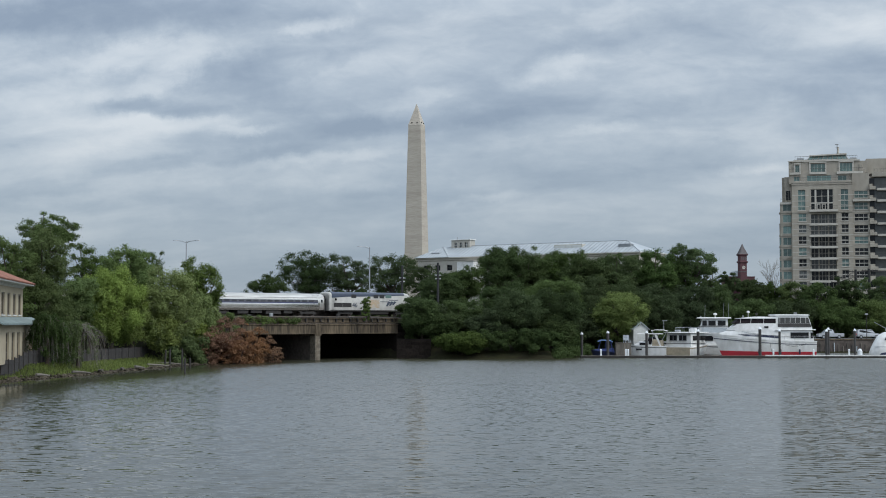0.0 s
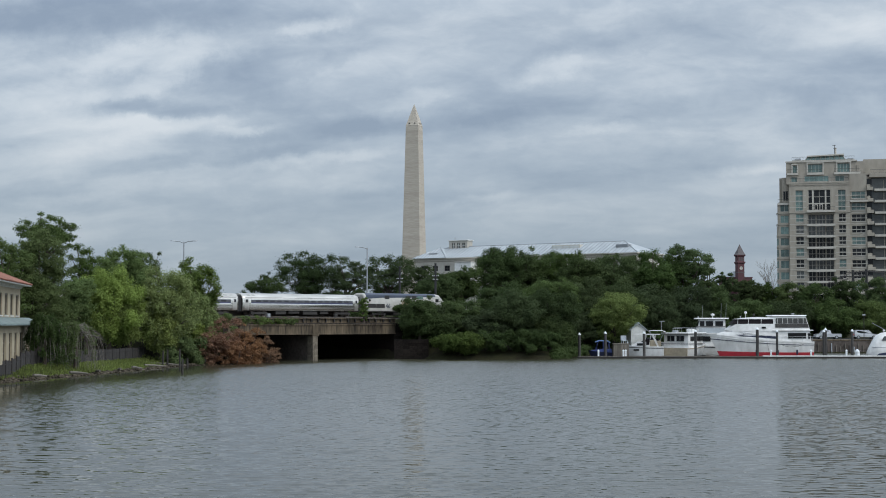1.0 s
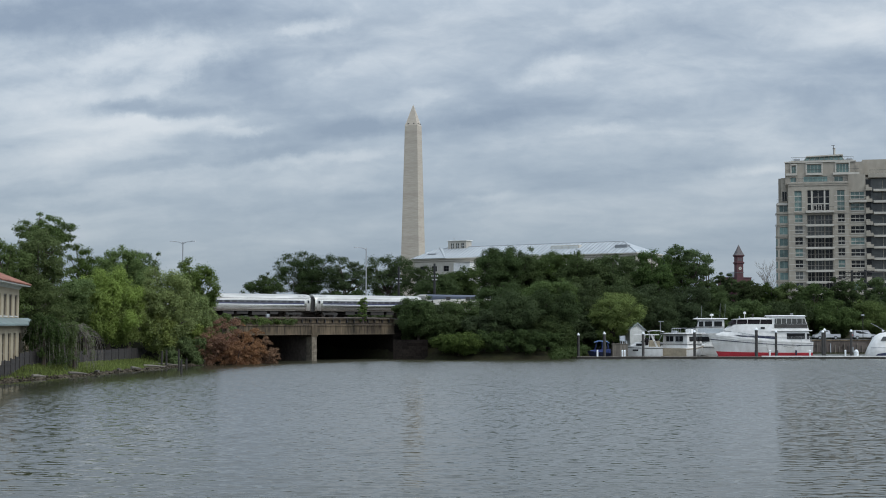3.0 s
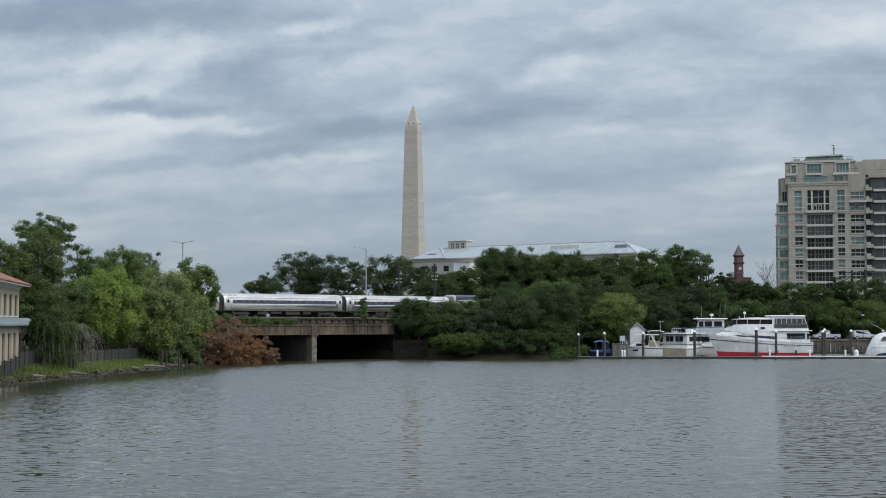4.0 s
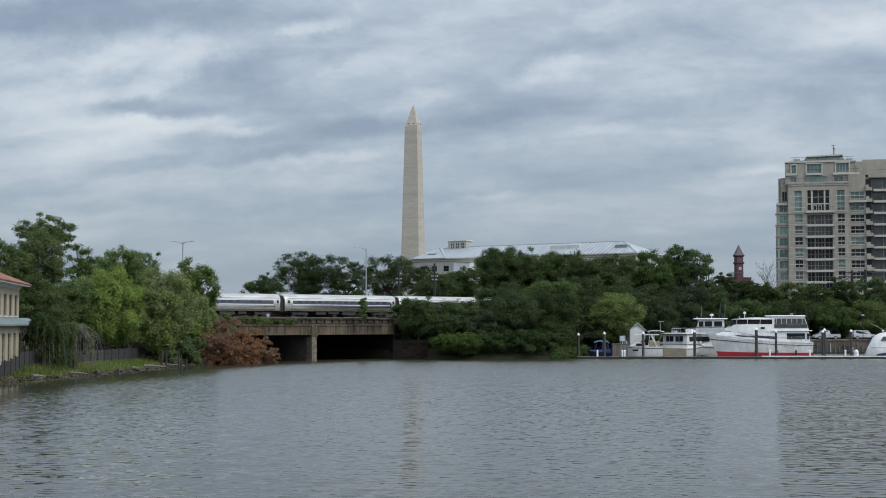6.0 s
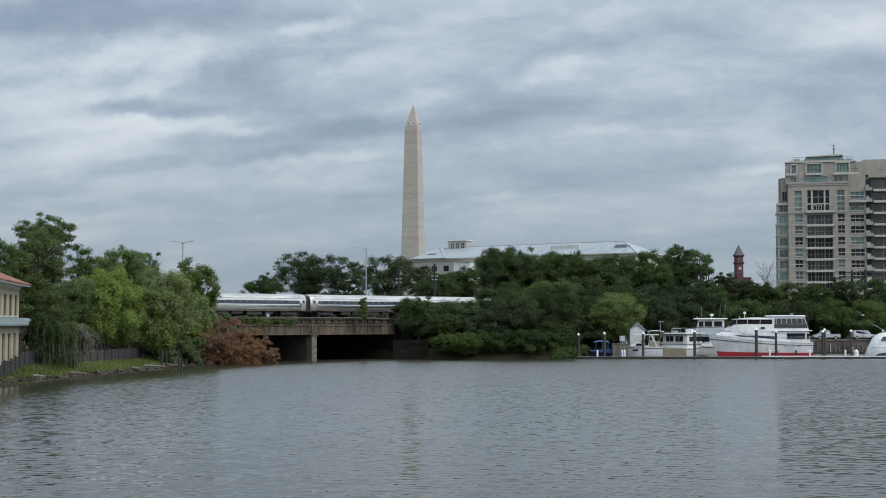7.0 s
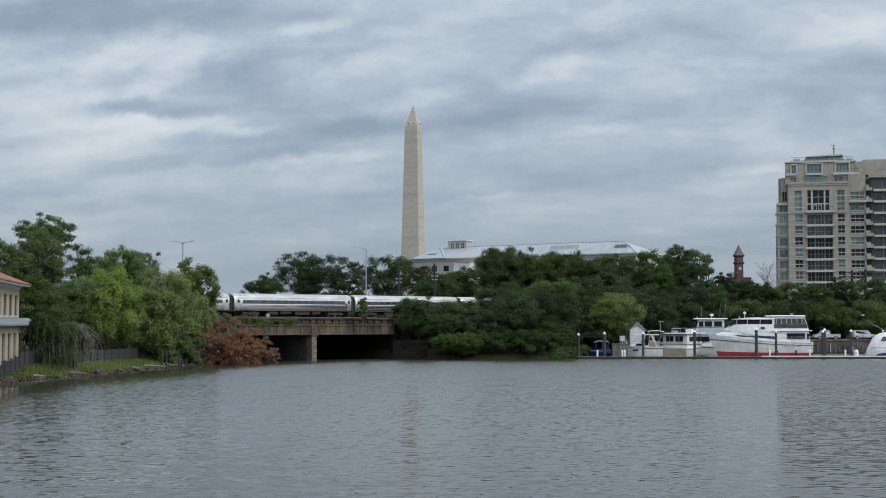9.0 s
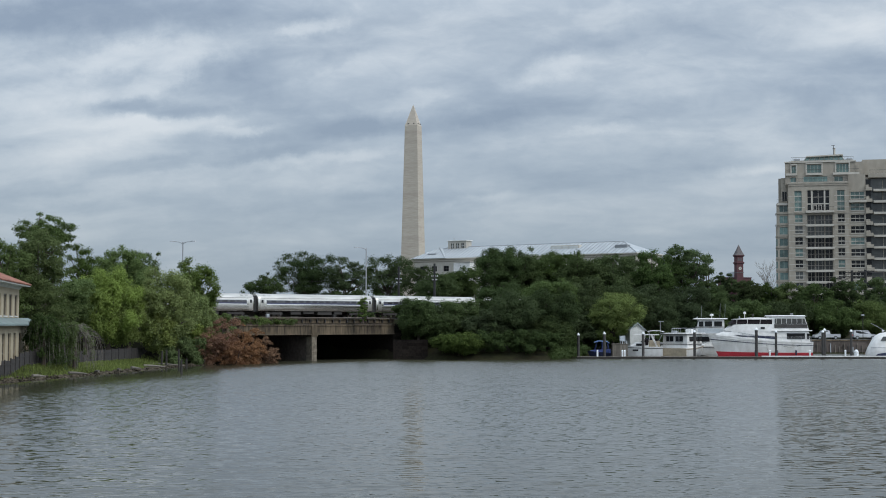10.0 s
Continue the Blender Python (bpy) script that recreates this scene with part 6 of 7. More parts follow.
def build_willow(x, y, h, span, leaf, seed, leaves, label, bare=0.0):
    """A weeping tree: strands that arch out from the head and hang down like a dome. bare: how far leaves are missing."""
    rng = random.Random(seed)
    r = np.random.default_rng(seed)
    t = thing("weeping_tree", pose(x, y, ground_height(x, y) - 0.1), label, "tree")
    g, tw = Geo(), Geo()
    g.tube([(0, 0, 0), (0.1, 0, h * 0.4), (-0.1, 0.1, h * 0.78)], [0.26, 0.2, 0.14], 8)
    centres, spread = [], []
    for i in range(150):
        a0 = rng.uniform(0, math.tau)
        c, sn = math.cos(a0), math.sin(a0)
        rr = span * rng.uniform(0.3, 1.0) ** 0.6 * (1.0 + 0.25 * max(0.0, c)) * rng.uniform(0.92, 1.08)
        up = rng.uniform(0.88, 1.03) * (1 - 0.12 * (rr / span) ** 2)
        end = h * rng.choice((0.02, 0.08, 0.16, 0.3, 0.42)) if rng.random() < 0.75 else h * 0.55
        arc = [(0.1, 0.78), (0.36, 0.96), (0.62, 1.0), (0.84, 0.86), (rng.uniform(0.92, 1.04), 0.55), (rng.uniform(0.92, 1.26), 0.0)]
        p = [Vector((c * rr * k, sn * rr * k, end + (h * up - end) * f)) + Vector((rng.gauss(0, 0.1), rng.gauss(0, 0.1), rng.gauss(0, 0.08))) for k, f in arc]
        stout = i % 9 == 0
        (g if stout else tw).tube(p, [0.07, 0.055, 0.04, 0.03, 0.02, 0.01] if stout else [0.022, 0.02, 0.018, 0.016, 0.013, 0.008], 5 if stout else 3)
        if rng.random() < bare and c > 0.25:
            continue
        for k in range(7):
            f = rng.uniform(0.8, 4.9)
            q = p[int(f)].lerp(p[int(f) + 1], f - int(f))
            centres.append(tuple(q))
            spread.append(rng.uniform(0.16, 0.42))
    part("trunk", g, "bark", t)
    tagged(part("hanging_twig", tw, "twig", t, "grey hanging twigs"), kind="stuff")
    part("crown", leaf_mesh(leaf_cloud(r, centres, spread, leaves, 0.1, 0.35, 1.5), leaf), "", t)


# ---- lamps and wires ----


def street_lamp(x, y, z0, top, arms, turn=0):
    t = thing("street_lamp", pose(x, y, z0, 0, 0, turn), "tall galvanised highway lamp on a slim pole", "street lamp", "highway lamps")
    h = top - z0
    part("pole", Geo().tube([(0, 0, 0), (0, 0, h * 0.5), (0, 0, h)], [0.16, 0.13, 0.1], 8), "galv", t)
    for s in arms:
        part("arm", Geo().tube([(0, 0, h - 0.25), (s * 0.7, 0, h + 0.05), (s * 1.7, 0, h + 0.12)], [0.1, 0.085, 0.075], 6), "galv", t)
        part("lamp_head", Geo().loft([[(s * (1.6 + k), -w, h + 0.12 - b), (s * (1.6 + k), w, h + 0.12 - b), (s * (1.6 + k), w * 0.7, h + 0.24), (s * (1.6 + k), -w * 0.7, h + 0.24)] for k, w, b in ((0, 0.06, 0), (0.2, 0.17, 0.05), (0.65, 0.17, 0.05), (0.85, 0.05, 0))]), "galv", t)


def utility_pole(x, y, z0, top, arms=((0.6, 1.2),), turn=0, label="dark timber utility pole with crossarms and insulators", stout=1.0):
    t = thing("utility_pole", pose(x, y, z0, 0, 0, turn), label, "pole", "utility poles")
    h = top - z0
    part("pole", Geo().tube([(0, 0, 0), (0, 0, h)], [0.26 * stout, 0.2 * stout], 8), "black", t)
    for d, w in arms:
        part("crossarm", Geo().box(-w, w, -0.07 * stout, 0.07 * stout, h - d - 0.07 * stout, h - d + 0.07 * stout), "steel_dark", t)
        for s in (-0.9, -0.45, 0.45, 0.9):
            part("insulator", Geo().tube([(s * w, 0, h - d + 0.07), (s * w, 0, h - d + 0.16), (s * w, 0, h - d + 0.2), (s * w, 0, h - d + 0.3)], [0.03, 0.09, 0.05, 0.07], 7), "cap_white" if d > 2 else "steel_dark", t)
    return t


def wire(pts, sag=0.5, r=0.02):
    a0, b0 = Vector(pts[0]), Vector(pts[1])
    path = [a0.lerp(b0, k / 8) - Vector((0, 0, sag * 4 * (k / 8) * (1 - k / 8))) for k in range(9)]
    tagged(part("overhead_wire", Geo().tube(path, r, 4), "steel_dark"), "thin dark overhead wire between utility poles", "wire", "overhead wires")


def build_poles():
    street_lamp(-47.6, 272, 6, 20.9, (-1, 1))
    street_lamp(-15.5, 300, 6, 21.2, (-1,))
    arms = ((2.6, 0.6), (3.3, 0.5))
    utility_pole(-8.8, 296, 6, 17.3, arms)
    utility_pole(-1.64, 288, 6, 17.6, arms)
    wire([(-8.8, 296, 16.8), (-1.64, 288, 17.1)])
    wire([(-8.8, 296, 14.7), (-1.64, 288, 15.0)])
    wire([(-8.8, 296, 16.0), (-45, 340, 15.0)])
    far = ((90.8, 345, 16.8), (95.1, 346, 18.3), (98.2, 346, 18.5))
    for x, y, top in far:
        utility_pole(x, y, 5, top, ((0.5, 1.7), (1.5, 1.7)), stout=1.5)
    for k in (0.5, 1.5):
        for side in (-1.3, 1.3):
            for p, q in ((far[0], far[1]), (far[1], far[2])):
                wire([(p[0], p[1] + side, p[2] - k), (q[0], q[1] + side, q[2] - k)], 0.1, 0.055)
            wire([(far[2][0], far[2][1] + side, far[2][2] - k), (124, 350 + side, 18.2 - k)], 0.4, 0.055)


# ---- marina ----


def pile_post(x, y, top, r=0.24, cap=True):
    t = thing("mooring_pile", pose(x, y, 0), "dark mooring pile with a white cone cap" if cap else "dark mooring pile", "piling", "mooring piles")
    part("post", Geo().tube([(0, 0, -2), (0, 0, top)], r, 12), "pile", t)
    if cap:
        part("cap", Geo().tube([(0, 0, top - 0.12), (0, 0, top + 0.02), (0, 0, top + 0.32)], [r * 1.12, r * 1.12, 0.03], 12), "cap_white", t)


def build_docks():
    rng = random.Random(11)
    runs = ((23.0, 80.0, 255.6, 257.4),)
    for x0, x1, y0, y1 in runs:
        d = thing("floating_dock", Matrix.Identity(4), "weathered grey timber floating dock with plank decking", "dock")
        part("float", Geo().box(x0, x1, y0 + 0.15, y1 - 0.15, -0.4, 0.2), "wet_pile", d)
        part("fascia", Geo().box(x0, x1, y0 - 0.1, y0 - 0.03, 0.02, 0.3), "wet_pile", d)
        plank = Geo().box(-0.14, 0.14, y0 - 0.03, y1, 0.3, 0.35).mesh("plank", MAT["timber"])
        for i in range(int((x1 - x0) / 0.3)):
            part("plank", plank, "", d, m=pose(x0 + 0.15 + i * 0.3, 0, rng.uniform(0, 0.012)))
        part("kick_rail", Geo().block(54.6, x1, y0 - 0.06, y0 + 0.06, 0.3, 0.5, 0.02), "clapboard", d, "pale painted dock edge")
    for x in (38.8, 47.0, 57.6, 66.2, 73.0):
        d = thing("finger_pier", pose(x, 257.4, 0), "narrow grey timber finger pier beside a boat", "dock", "finger piers")
        part("float", Geo().box(-0.5, 0.5, 0, 12, -0.4, 0.18), "pile", d)
        plank = Geo().box(-0.6, 0.6, -0.14, 0.14, 0.28, 0.33).mesh("plank", MAT["timber"])
        for i in range(40):
            part("plank", plank, "", d, m=pose(0, 0.15 + i * 0.3, 0))
    for x, y, top, r in ((23.4, 257.8, 4.1, 0.22), (27.9, 257.8, 4.3, 0.24), (34.6, 257.8, 4.3, 0.24), (43.5, 257.8, 4.6, 0.24), (54.2, 257.9, 5.0, 0.26), (57.6, 257.9, 4.6, 0.2),
                         (65.7, 257.9, 4.6, 0.24), (66.1, 258.3, 4.9, 0.24), (70.6, 257.9, 4.7, 0.22)):
        pile_post(x, y, top, r)
    for x in (26.6, 30.9, 31.3, 56.3, 63.2, 69.3):
        t = thing("dock_pedestal", pose(x, 256.9, 0.34), "white dock power pedestal", "pedestal", "dock pedestals")
        part("body", Geo().block(-0.14, 0.14, -0.12, 0.12, 0, 0.95, 0.03), "cap_white", t)
        part("hood", Geo().loft([[(-0.18, -0.16, 0.95), (0.18, -0.16, 0.95), (0.18, 0.16, 0.95), (-0.18, 0.16, 0.95)], [(-0.06, -0.05, 1.15), (0.06, -0.05, 1.15), (0.06, 0.05, 1.15), (-0.06, 0.05, 1.15)]]), "cap_white", t)
    t = thing("dock_box", pose(71.2, 257.0, 0.34), "white rounded dock box", "dock box")
    part("shell", Geo().tube([(0, 0, 0), (0, 0, 0.7), (0, 0, 1.0), (0, 0, 1.2)], [0.42, 0.42, 0.34, 0.1], 12), "cap_white", t)
    part("lid", Geo().tube([(0, 0, 0.68), (0, 0, 0.74)], 0.45, 12), "clapboard", t)
    # sea wall with its railing posts
    w = thing("sea_wall", Matrix.Identity(4), "brown-grey concrete sea wall behind the marina", "wall", kind="structure")
    part("wall", Geo().box(54, 130, 299.3, 300.3, -2, 2.5), "dark_concrete", w)
    part("coping", Geo().block(54, 130, 299.2, 300.6, 2.5, 2.75, 0.04), "concrete", w)
    for i in range(36):
        part("fender", Geo().box(66 + i * 0.9, 66.13 + i * 0.9, 299.1, 299.3, 0.2, 1.3 + 0.35 * ((i * 5) % 3)), ("timber", "timber", "pile", "grey_canvas", "timber")[i % 5], w)
    road = Geo().box(56, 130, 302, 314, 2.55, 2.72)
    tagged(part("pavement", road, "asphalt"), "dark asphalt car park along the sea wall", "pavement", kind="structure")


def hull_ring(L, B, H, t, z0, z1, rake, sheer, out=0.0, n=4):
    w = 1 - ((t - 0.45) / 0.55) ** 2.3 if t > 0.45 else 1 - 0.1 * ((0.45 - t) / 0.45) ** 2
    w = max(w, 0.012)
    pts = []
    for i in range(n + 1):
        zr = z0 + (z1 - z0) * i / n
        y = (B / 2) * w * (0.74 + 0.26 * max(0.0, min(1.0, zr)) ** 0.7) + out
        if zr < 0:
            y *= 1 + zr * 0.9
        pts.append((L * t + rake * zr * t ** 3, y, zr * (H + sheer * t ** 2)))
    return pts


def hull(L, B, H, z0=-0.25, z1=1.0, rake=1.5, sheer=0.6, out=0.0, rise=0.0):
    """The shell of a boat from stern (x = 0) to bow, between two relative heights."""
    g, rings = Geo(), []
    for i in range(15):
        t = i / 14
        p = hull_ring(L, B, H, t, z0, z1 + rise * t, rake, sheer, out)
        rings.append([(x, -y, z) for x, y, z in reversed(p)] + p)
    return g.loft(rings)


def cabin(x0, x1, w0, w1, z0, z1, front=0.6, back=0.2, tumble=0.12):
    """A deckhouse with raked ends."""
    return Geo().loft([[(x0, -w0 / 2, z0), (x1, -w1 / 2, z0), (x1, w1 / 2, z0), (x0, w0 / 2, z0)], [(x0 + back, -w0 / 2 + tumble, z1), (x1 - front, -w1 / 2 + tumble, z1), (x1 - front, w1 / 2 - tumble, z1), (x0 + back, w0 / 2 - tumble, z1)]])


def stanchions(boat, pts, h=0.75, mat="galv"):
    path = [Vector(p) + Vector((0, 0, h)) for p in pts]
    rail = part("hand_rail", Geo().tube(path, 0.03, 6), mat, boat)
    for p in pts:
        part("stanchion", Geo().tube([p, Vector(p) + Vector((0, 0, h))], 0.022, 5), mat, rail)


def build_yacht():
    b = thing("motor_yacht", pose(64.9, 264.0, 0, 0, 0, 183), "large white motor yacht with dark rub rail and red boot stripe", "yacht")
    L, B, H = 16.2, 5.0, 2.7
    part("hull", hull(L, B, H, rake=2.0, sheer=1.3), "grey_gel", b, smooth=50)
    part("boot_stripe", hull(L, B, H, -0.2, 0.34, rake=2.0, sheer=1.3, out=0.012, rise=-0.06), "red_paint", b, "red boot stripe", smooth=50)
    part("rub_rail", hull(L, B, H, 0.80, 0.83, rake=2.0, sheer=1.3, out=0.05), "navy", b)
    for x in (3.2, 6.6, 10.4):
        part("fender", Geo().tube([(x, 2.62, 0.5), (x, 2.62, 0.6), (x, 2.62, 1.3), (x, 2.62, 1.4)], [0.06, 0.16, 0.16, 0.05], 8), "navy", b, "dark hanging fender")
    part("bulwark", hull(L, B, H, 0.94, 1.04, rake=2.0, sheer=1.3, out=0.03), "white_gel", b)
    part("foredeck", Geo().loft([[(x, -w, z0), (x, w, z0), (x, w * 0.94, z1 - 0.2), (x, w * 0.7, z1), (x, -w * 0.7, z1), (x, -w * 0.94, z1 - 0.2)] for x, w, z0, z1 in ((6.8, 2.3, 2.6, 5.0), (11.5, 2.1, 2.9, 5.0), (13.6, 1.75, 3.2, 4.9), (15.2, 1.25, 3.4, 4.6), (16.8, 0.5, 3.8, 4.2))]), "white_gel", b, smooth=40)
    part("main_deckhouse", cabin(0.5, 8.6, 4.75, 4.6, 2.55, 4.7, 0.6, 0.35), "white_gel", b)
    for x0, x1, z0, z1 in ((1.5, 4.7, 3.35, 4.3), (0.75, 1.15, 3.3, 4.25)):
        w = part("saloon_window", Geo().box(x0, x1, -2.36, 2.36, z0, z1), "glass_dark", b)
        part("window_trim", Geo().box(x0 - 0.06, x1 + 0.06, 2.36, 2.38, z1, z1 + 0.06).box(x0 - 0.06, x1 + 0.06, 2.36, 2.38, z0 - 0.06, z0), "galv", w)
    part("side_window_strip", Geo().loft([[(6.8, y, 3.3), (12.6, y * 0.86, 3.75), (13.9, y * 0.7, 4.0), (12.4, y * 0.87, 4.05), (6.8, y, 3.75)] for y in (-2.36, 2.36)]), "navy", b)
    part("porthole", Geo().box(8.6, 9.3, -2.24, 2.24, 5.1, 5.4), "glass_dark", b)
    part("boat_deck", Geo().block(0.25, 7.4, -2.5, 2.5, 4.7, 4.86, 0.05), "white_gel", b)
    part("wheelhouse_base", Geo().loft([[(x, -w, 4.6), (x, w, 4.6), (x, w * 0.94, z1), (x, -w * 0.94, z1)] for x, w, z1 in ((6.4, 2.28, 5.9), (12.0, 2.0, 5.9), (13.9, 1.6, 5.8), (15.3, 1.0, 4.85))]), "white_gel", b, smooth=40)
    screen = part("windscreen", cabin(7.2, 14.5, 4.2, 2.5, 5.88, 6.74, 1.0, 0.0, 0.15), "dark_cover", b, "dark raked wheelhouse windscreen")
    for x, y in ((9.4, 2.0), (11.6, 1.72), (13.4, 1.42)):
        part("screen_post", Geo().tube([(x, y, 5.9), (x - 0.1, y - 0.14, 6.74)], 0.035, 5).tube([(x, -y, 5.9), (x - 0.1, -y + 0.14, 6.74)], 0.035, 5), "white_gel", screen)
    part("wheelhouse_roof", Geo().loft([[(6.8, -2.15, 6.74), (13.8, -1.4, 6.74), (13.8, 1.4, 6.74), (6.8, 2.15, 6.74)], [(6.8, -2.05, 7.02), (10.0, -1.7, 7.1), (10.0, 1.7, 7.1), (6.8, 2.05, 7.02)]]), "white_gel", b)
    part("upper_deckhouse", cabin(0.75, 7.3, 4.4, 4.3, 4.86, 7.3, 0.1, 0.75, 0.1), "white_gel", b)
    enc = part("enclosure", Geo().loft([[(1.2, y, 5.95), (6.8, y, 5.95), (6.8, y, 6.9), (1.5, y, 6.9)] for y in (-2.19, 2.19)]), "clear_vinyl", b, "clear enclosure windows of the upper deck")
    for i in range(6):
        x = 1.95 + i * 0.92
        part("window_post", Geo().box(x - 0.03, x + 0.03, -2.21, 2.21, 5.9, 6.95), "white_gel", enc)
    part("valance", Geo().loft([[(0.95, y, 5.25), (6.9, y, 5.25), (6.9, y, 5.9), (1.15, y, 5.9)] for y in (-2.24, 2.24)]), "pile", b, "dark spray cloth below the windows")
    part("hard_top", Geo().loft([[(1.2, -2.3, 7.3), (7.5, -2.3, 7.3), (7.5, 2.3, 7.3), (1.2, 2.3, 7.3)], [(1.5, -2.1, 7.46), (7.3, -2.1, 7.46), (7.3, 2.1, 7.46), (1.5, 2.1, 7.46)]]), "white_gel", b)
    part("radar_dome", Geo().tube([(11.6, 0, 7.0), (11.6, 0, 7.7), (11.6, 0, 7.75), (11.6, 0, 8.0), (11.6, 0, 8.1)], [0.05, 0.05, 0.26, 0.26, 0.1], 12), "white_gel", b)
    part("searchlight", Geo().tube([(10.2, 0.3, 7.0), (10.2, 0.3, 7.4), (10.2, 0.3, 7.42), (10.2, 0.3, 7.7)], [0.05, 0.05, 0.2, 0.2], 8), "pile", b)
    part("horn", Geo().tube([(12.6, 0.3, 6.9), (12.6, 0.3, 7.3)], 0.1, 6), "galv", b)
    stanchions(b, [Vector((16.2, 0.55, 4.1)), Vector((14.5, 1.35, 3.9)), Vector((12.5, 1.9, 3.6)), Vector((10.5, 2.2, 3.3)), Vector((8.5, 2.35, 3.05))])
    stanchions(b, [Vector((x, 2.4, 2.75)) for x in (0.4, 2.2, 4.0, 5.8, 7.6)], 0.9)
    part("mooring_line", Geo().tube([(8.4, 2.5, 2.6), (8.6, 3.6, 1.7), (8.9, 5.6, 0.9), (8.9, 7.2, 0.45)], 0.03, 5), "pile", b)
    part("mooring_line", Geo().tube([(2.0, 2.5, 2.4), (3.2, 3.6, 2.0), (5.2, 5.2, 1.9), (7.0, 6.9, 2.2)], 0.03, 5), "pile", b)


def build_houseboat():
    b = thing("trawler", pose(40.6, 261.6, 0, 0, 0, 58), "white cabin trawler with tan transom moored stern to the dock", "boat")
    L, B, H = 11.0, 5.1, 1.7
    part("hull", hull(L, B, H, rake=1.2, sheer=0.9), "white_gel", b, smooth=50)
    part("transom", Geo().block(-0.08, 0.05, -2.25, 2.25, 0.05, 1.7, 0.02), "tan_paint", b, "tan painted transom")
    part("aft_cabin", cabin(0.2, 8.0, 4.7, 4.0, 1.7, 4.2, 0.8, 0.15), "white_gel", b)
    part("cabin_roof", Geo().block(-0.3, 8.2, -2.5, 2.5, 4.2, 4.36, 0.06), "white_gel", b)
    for y0, y1 in ((-1.5, -0.15), (0.3, 1.6)):
        part("stern_window", Geo().box(0.12, 0.3, y0, y1, 2.9, 3.8), "glass_dark", b)
    for x in (1.4, 3.4, 5.4):
        part("side_window", Geo().box(x, x + 1.5, -2.32, 2.32, 2.9, 3.7), "glass_dark", b)
    for y0, y1 in ((-1.5, -0.15), (0.3, 1.6)):
        part("window_trim", Geo().box(0.06, 0.14, y0 - 0.08, y1 + 0.08, 3.8, 3.88).box(0.06, 0.14, y0 - 0.08, y1 + 0.08, 2.82, 2.9).box(0.06, 0.14, (y0 + y1) / 2 - 0.03, (y0 + y1) / 2 + 0.03, 2.9, 3.8), "galv", b)
    for x in (1.4, 3.4, 5.4):
        part("window_trim", Geo().box(x - 0.06, x + 1.56, 2.32, 2.36, 3.7, 3.78).box(x - 0.06, x + 1.56, 2.32, 2.36, 2.82, 2.9).box(x + 0.72, x + 0.78, 2.32, 2.36, 2.9, 3.7), "galv", b)
    # thin dark strip drawn as the shadow of the roof overhang
    part("drip_rail", Geo().box(-0.26, 8.16, -2.46, 2.46, 4.13, 4.2), "pile", b, "dark strip for the shadow line under the roof")
    part("cabin_band", Geo().box(0.16, 7.6, -2.36, 2.36, 2.36, 2.44), "pile", b, "dark waist moulding")
    part("grab_rail", Geo().tube([(1.0, 2.44, 2.62), (3.0, 2.46, 2.64), (6.8, 2.3, 2.66)], 0.03, 5), "galv", b)
    part("boot_top", hull(L, B, H, -0.25, 0.12, rake=1.2, sheer=0.9, out=0.012), "wet_pile", b, "dark weedy waterline", smooth=50)
    part("vent_box", Geo().block(1.6, 2.4, 0.4, 1.3, 4.36, 4.74, 0.06), "galv", b)
    stanchions(b, [Vector((x, -2.2, 4.4)) for x in (0.4, 2, 4, 6, 8)], 0.7)
    part("deck_locker", Geo().block(4.0, 5.0, -1.6, -0.4, 4.36, 5.0, 0.08), "white_gel", b)
    part("rub_rail", hull(L, B, H, 0.86, 0.96, rake=1.2, sheer=0.9, out=0.04), "tan_paint", b)
    stanchions(b, [Vector((x, 2.2, 4.4)) for x in (4, 6, 8)], 0.7)


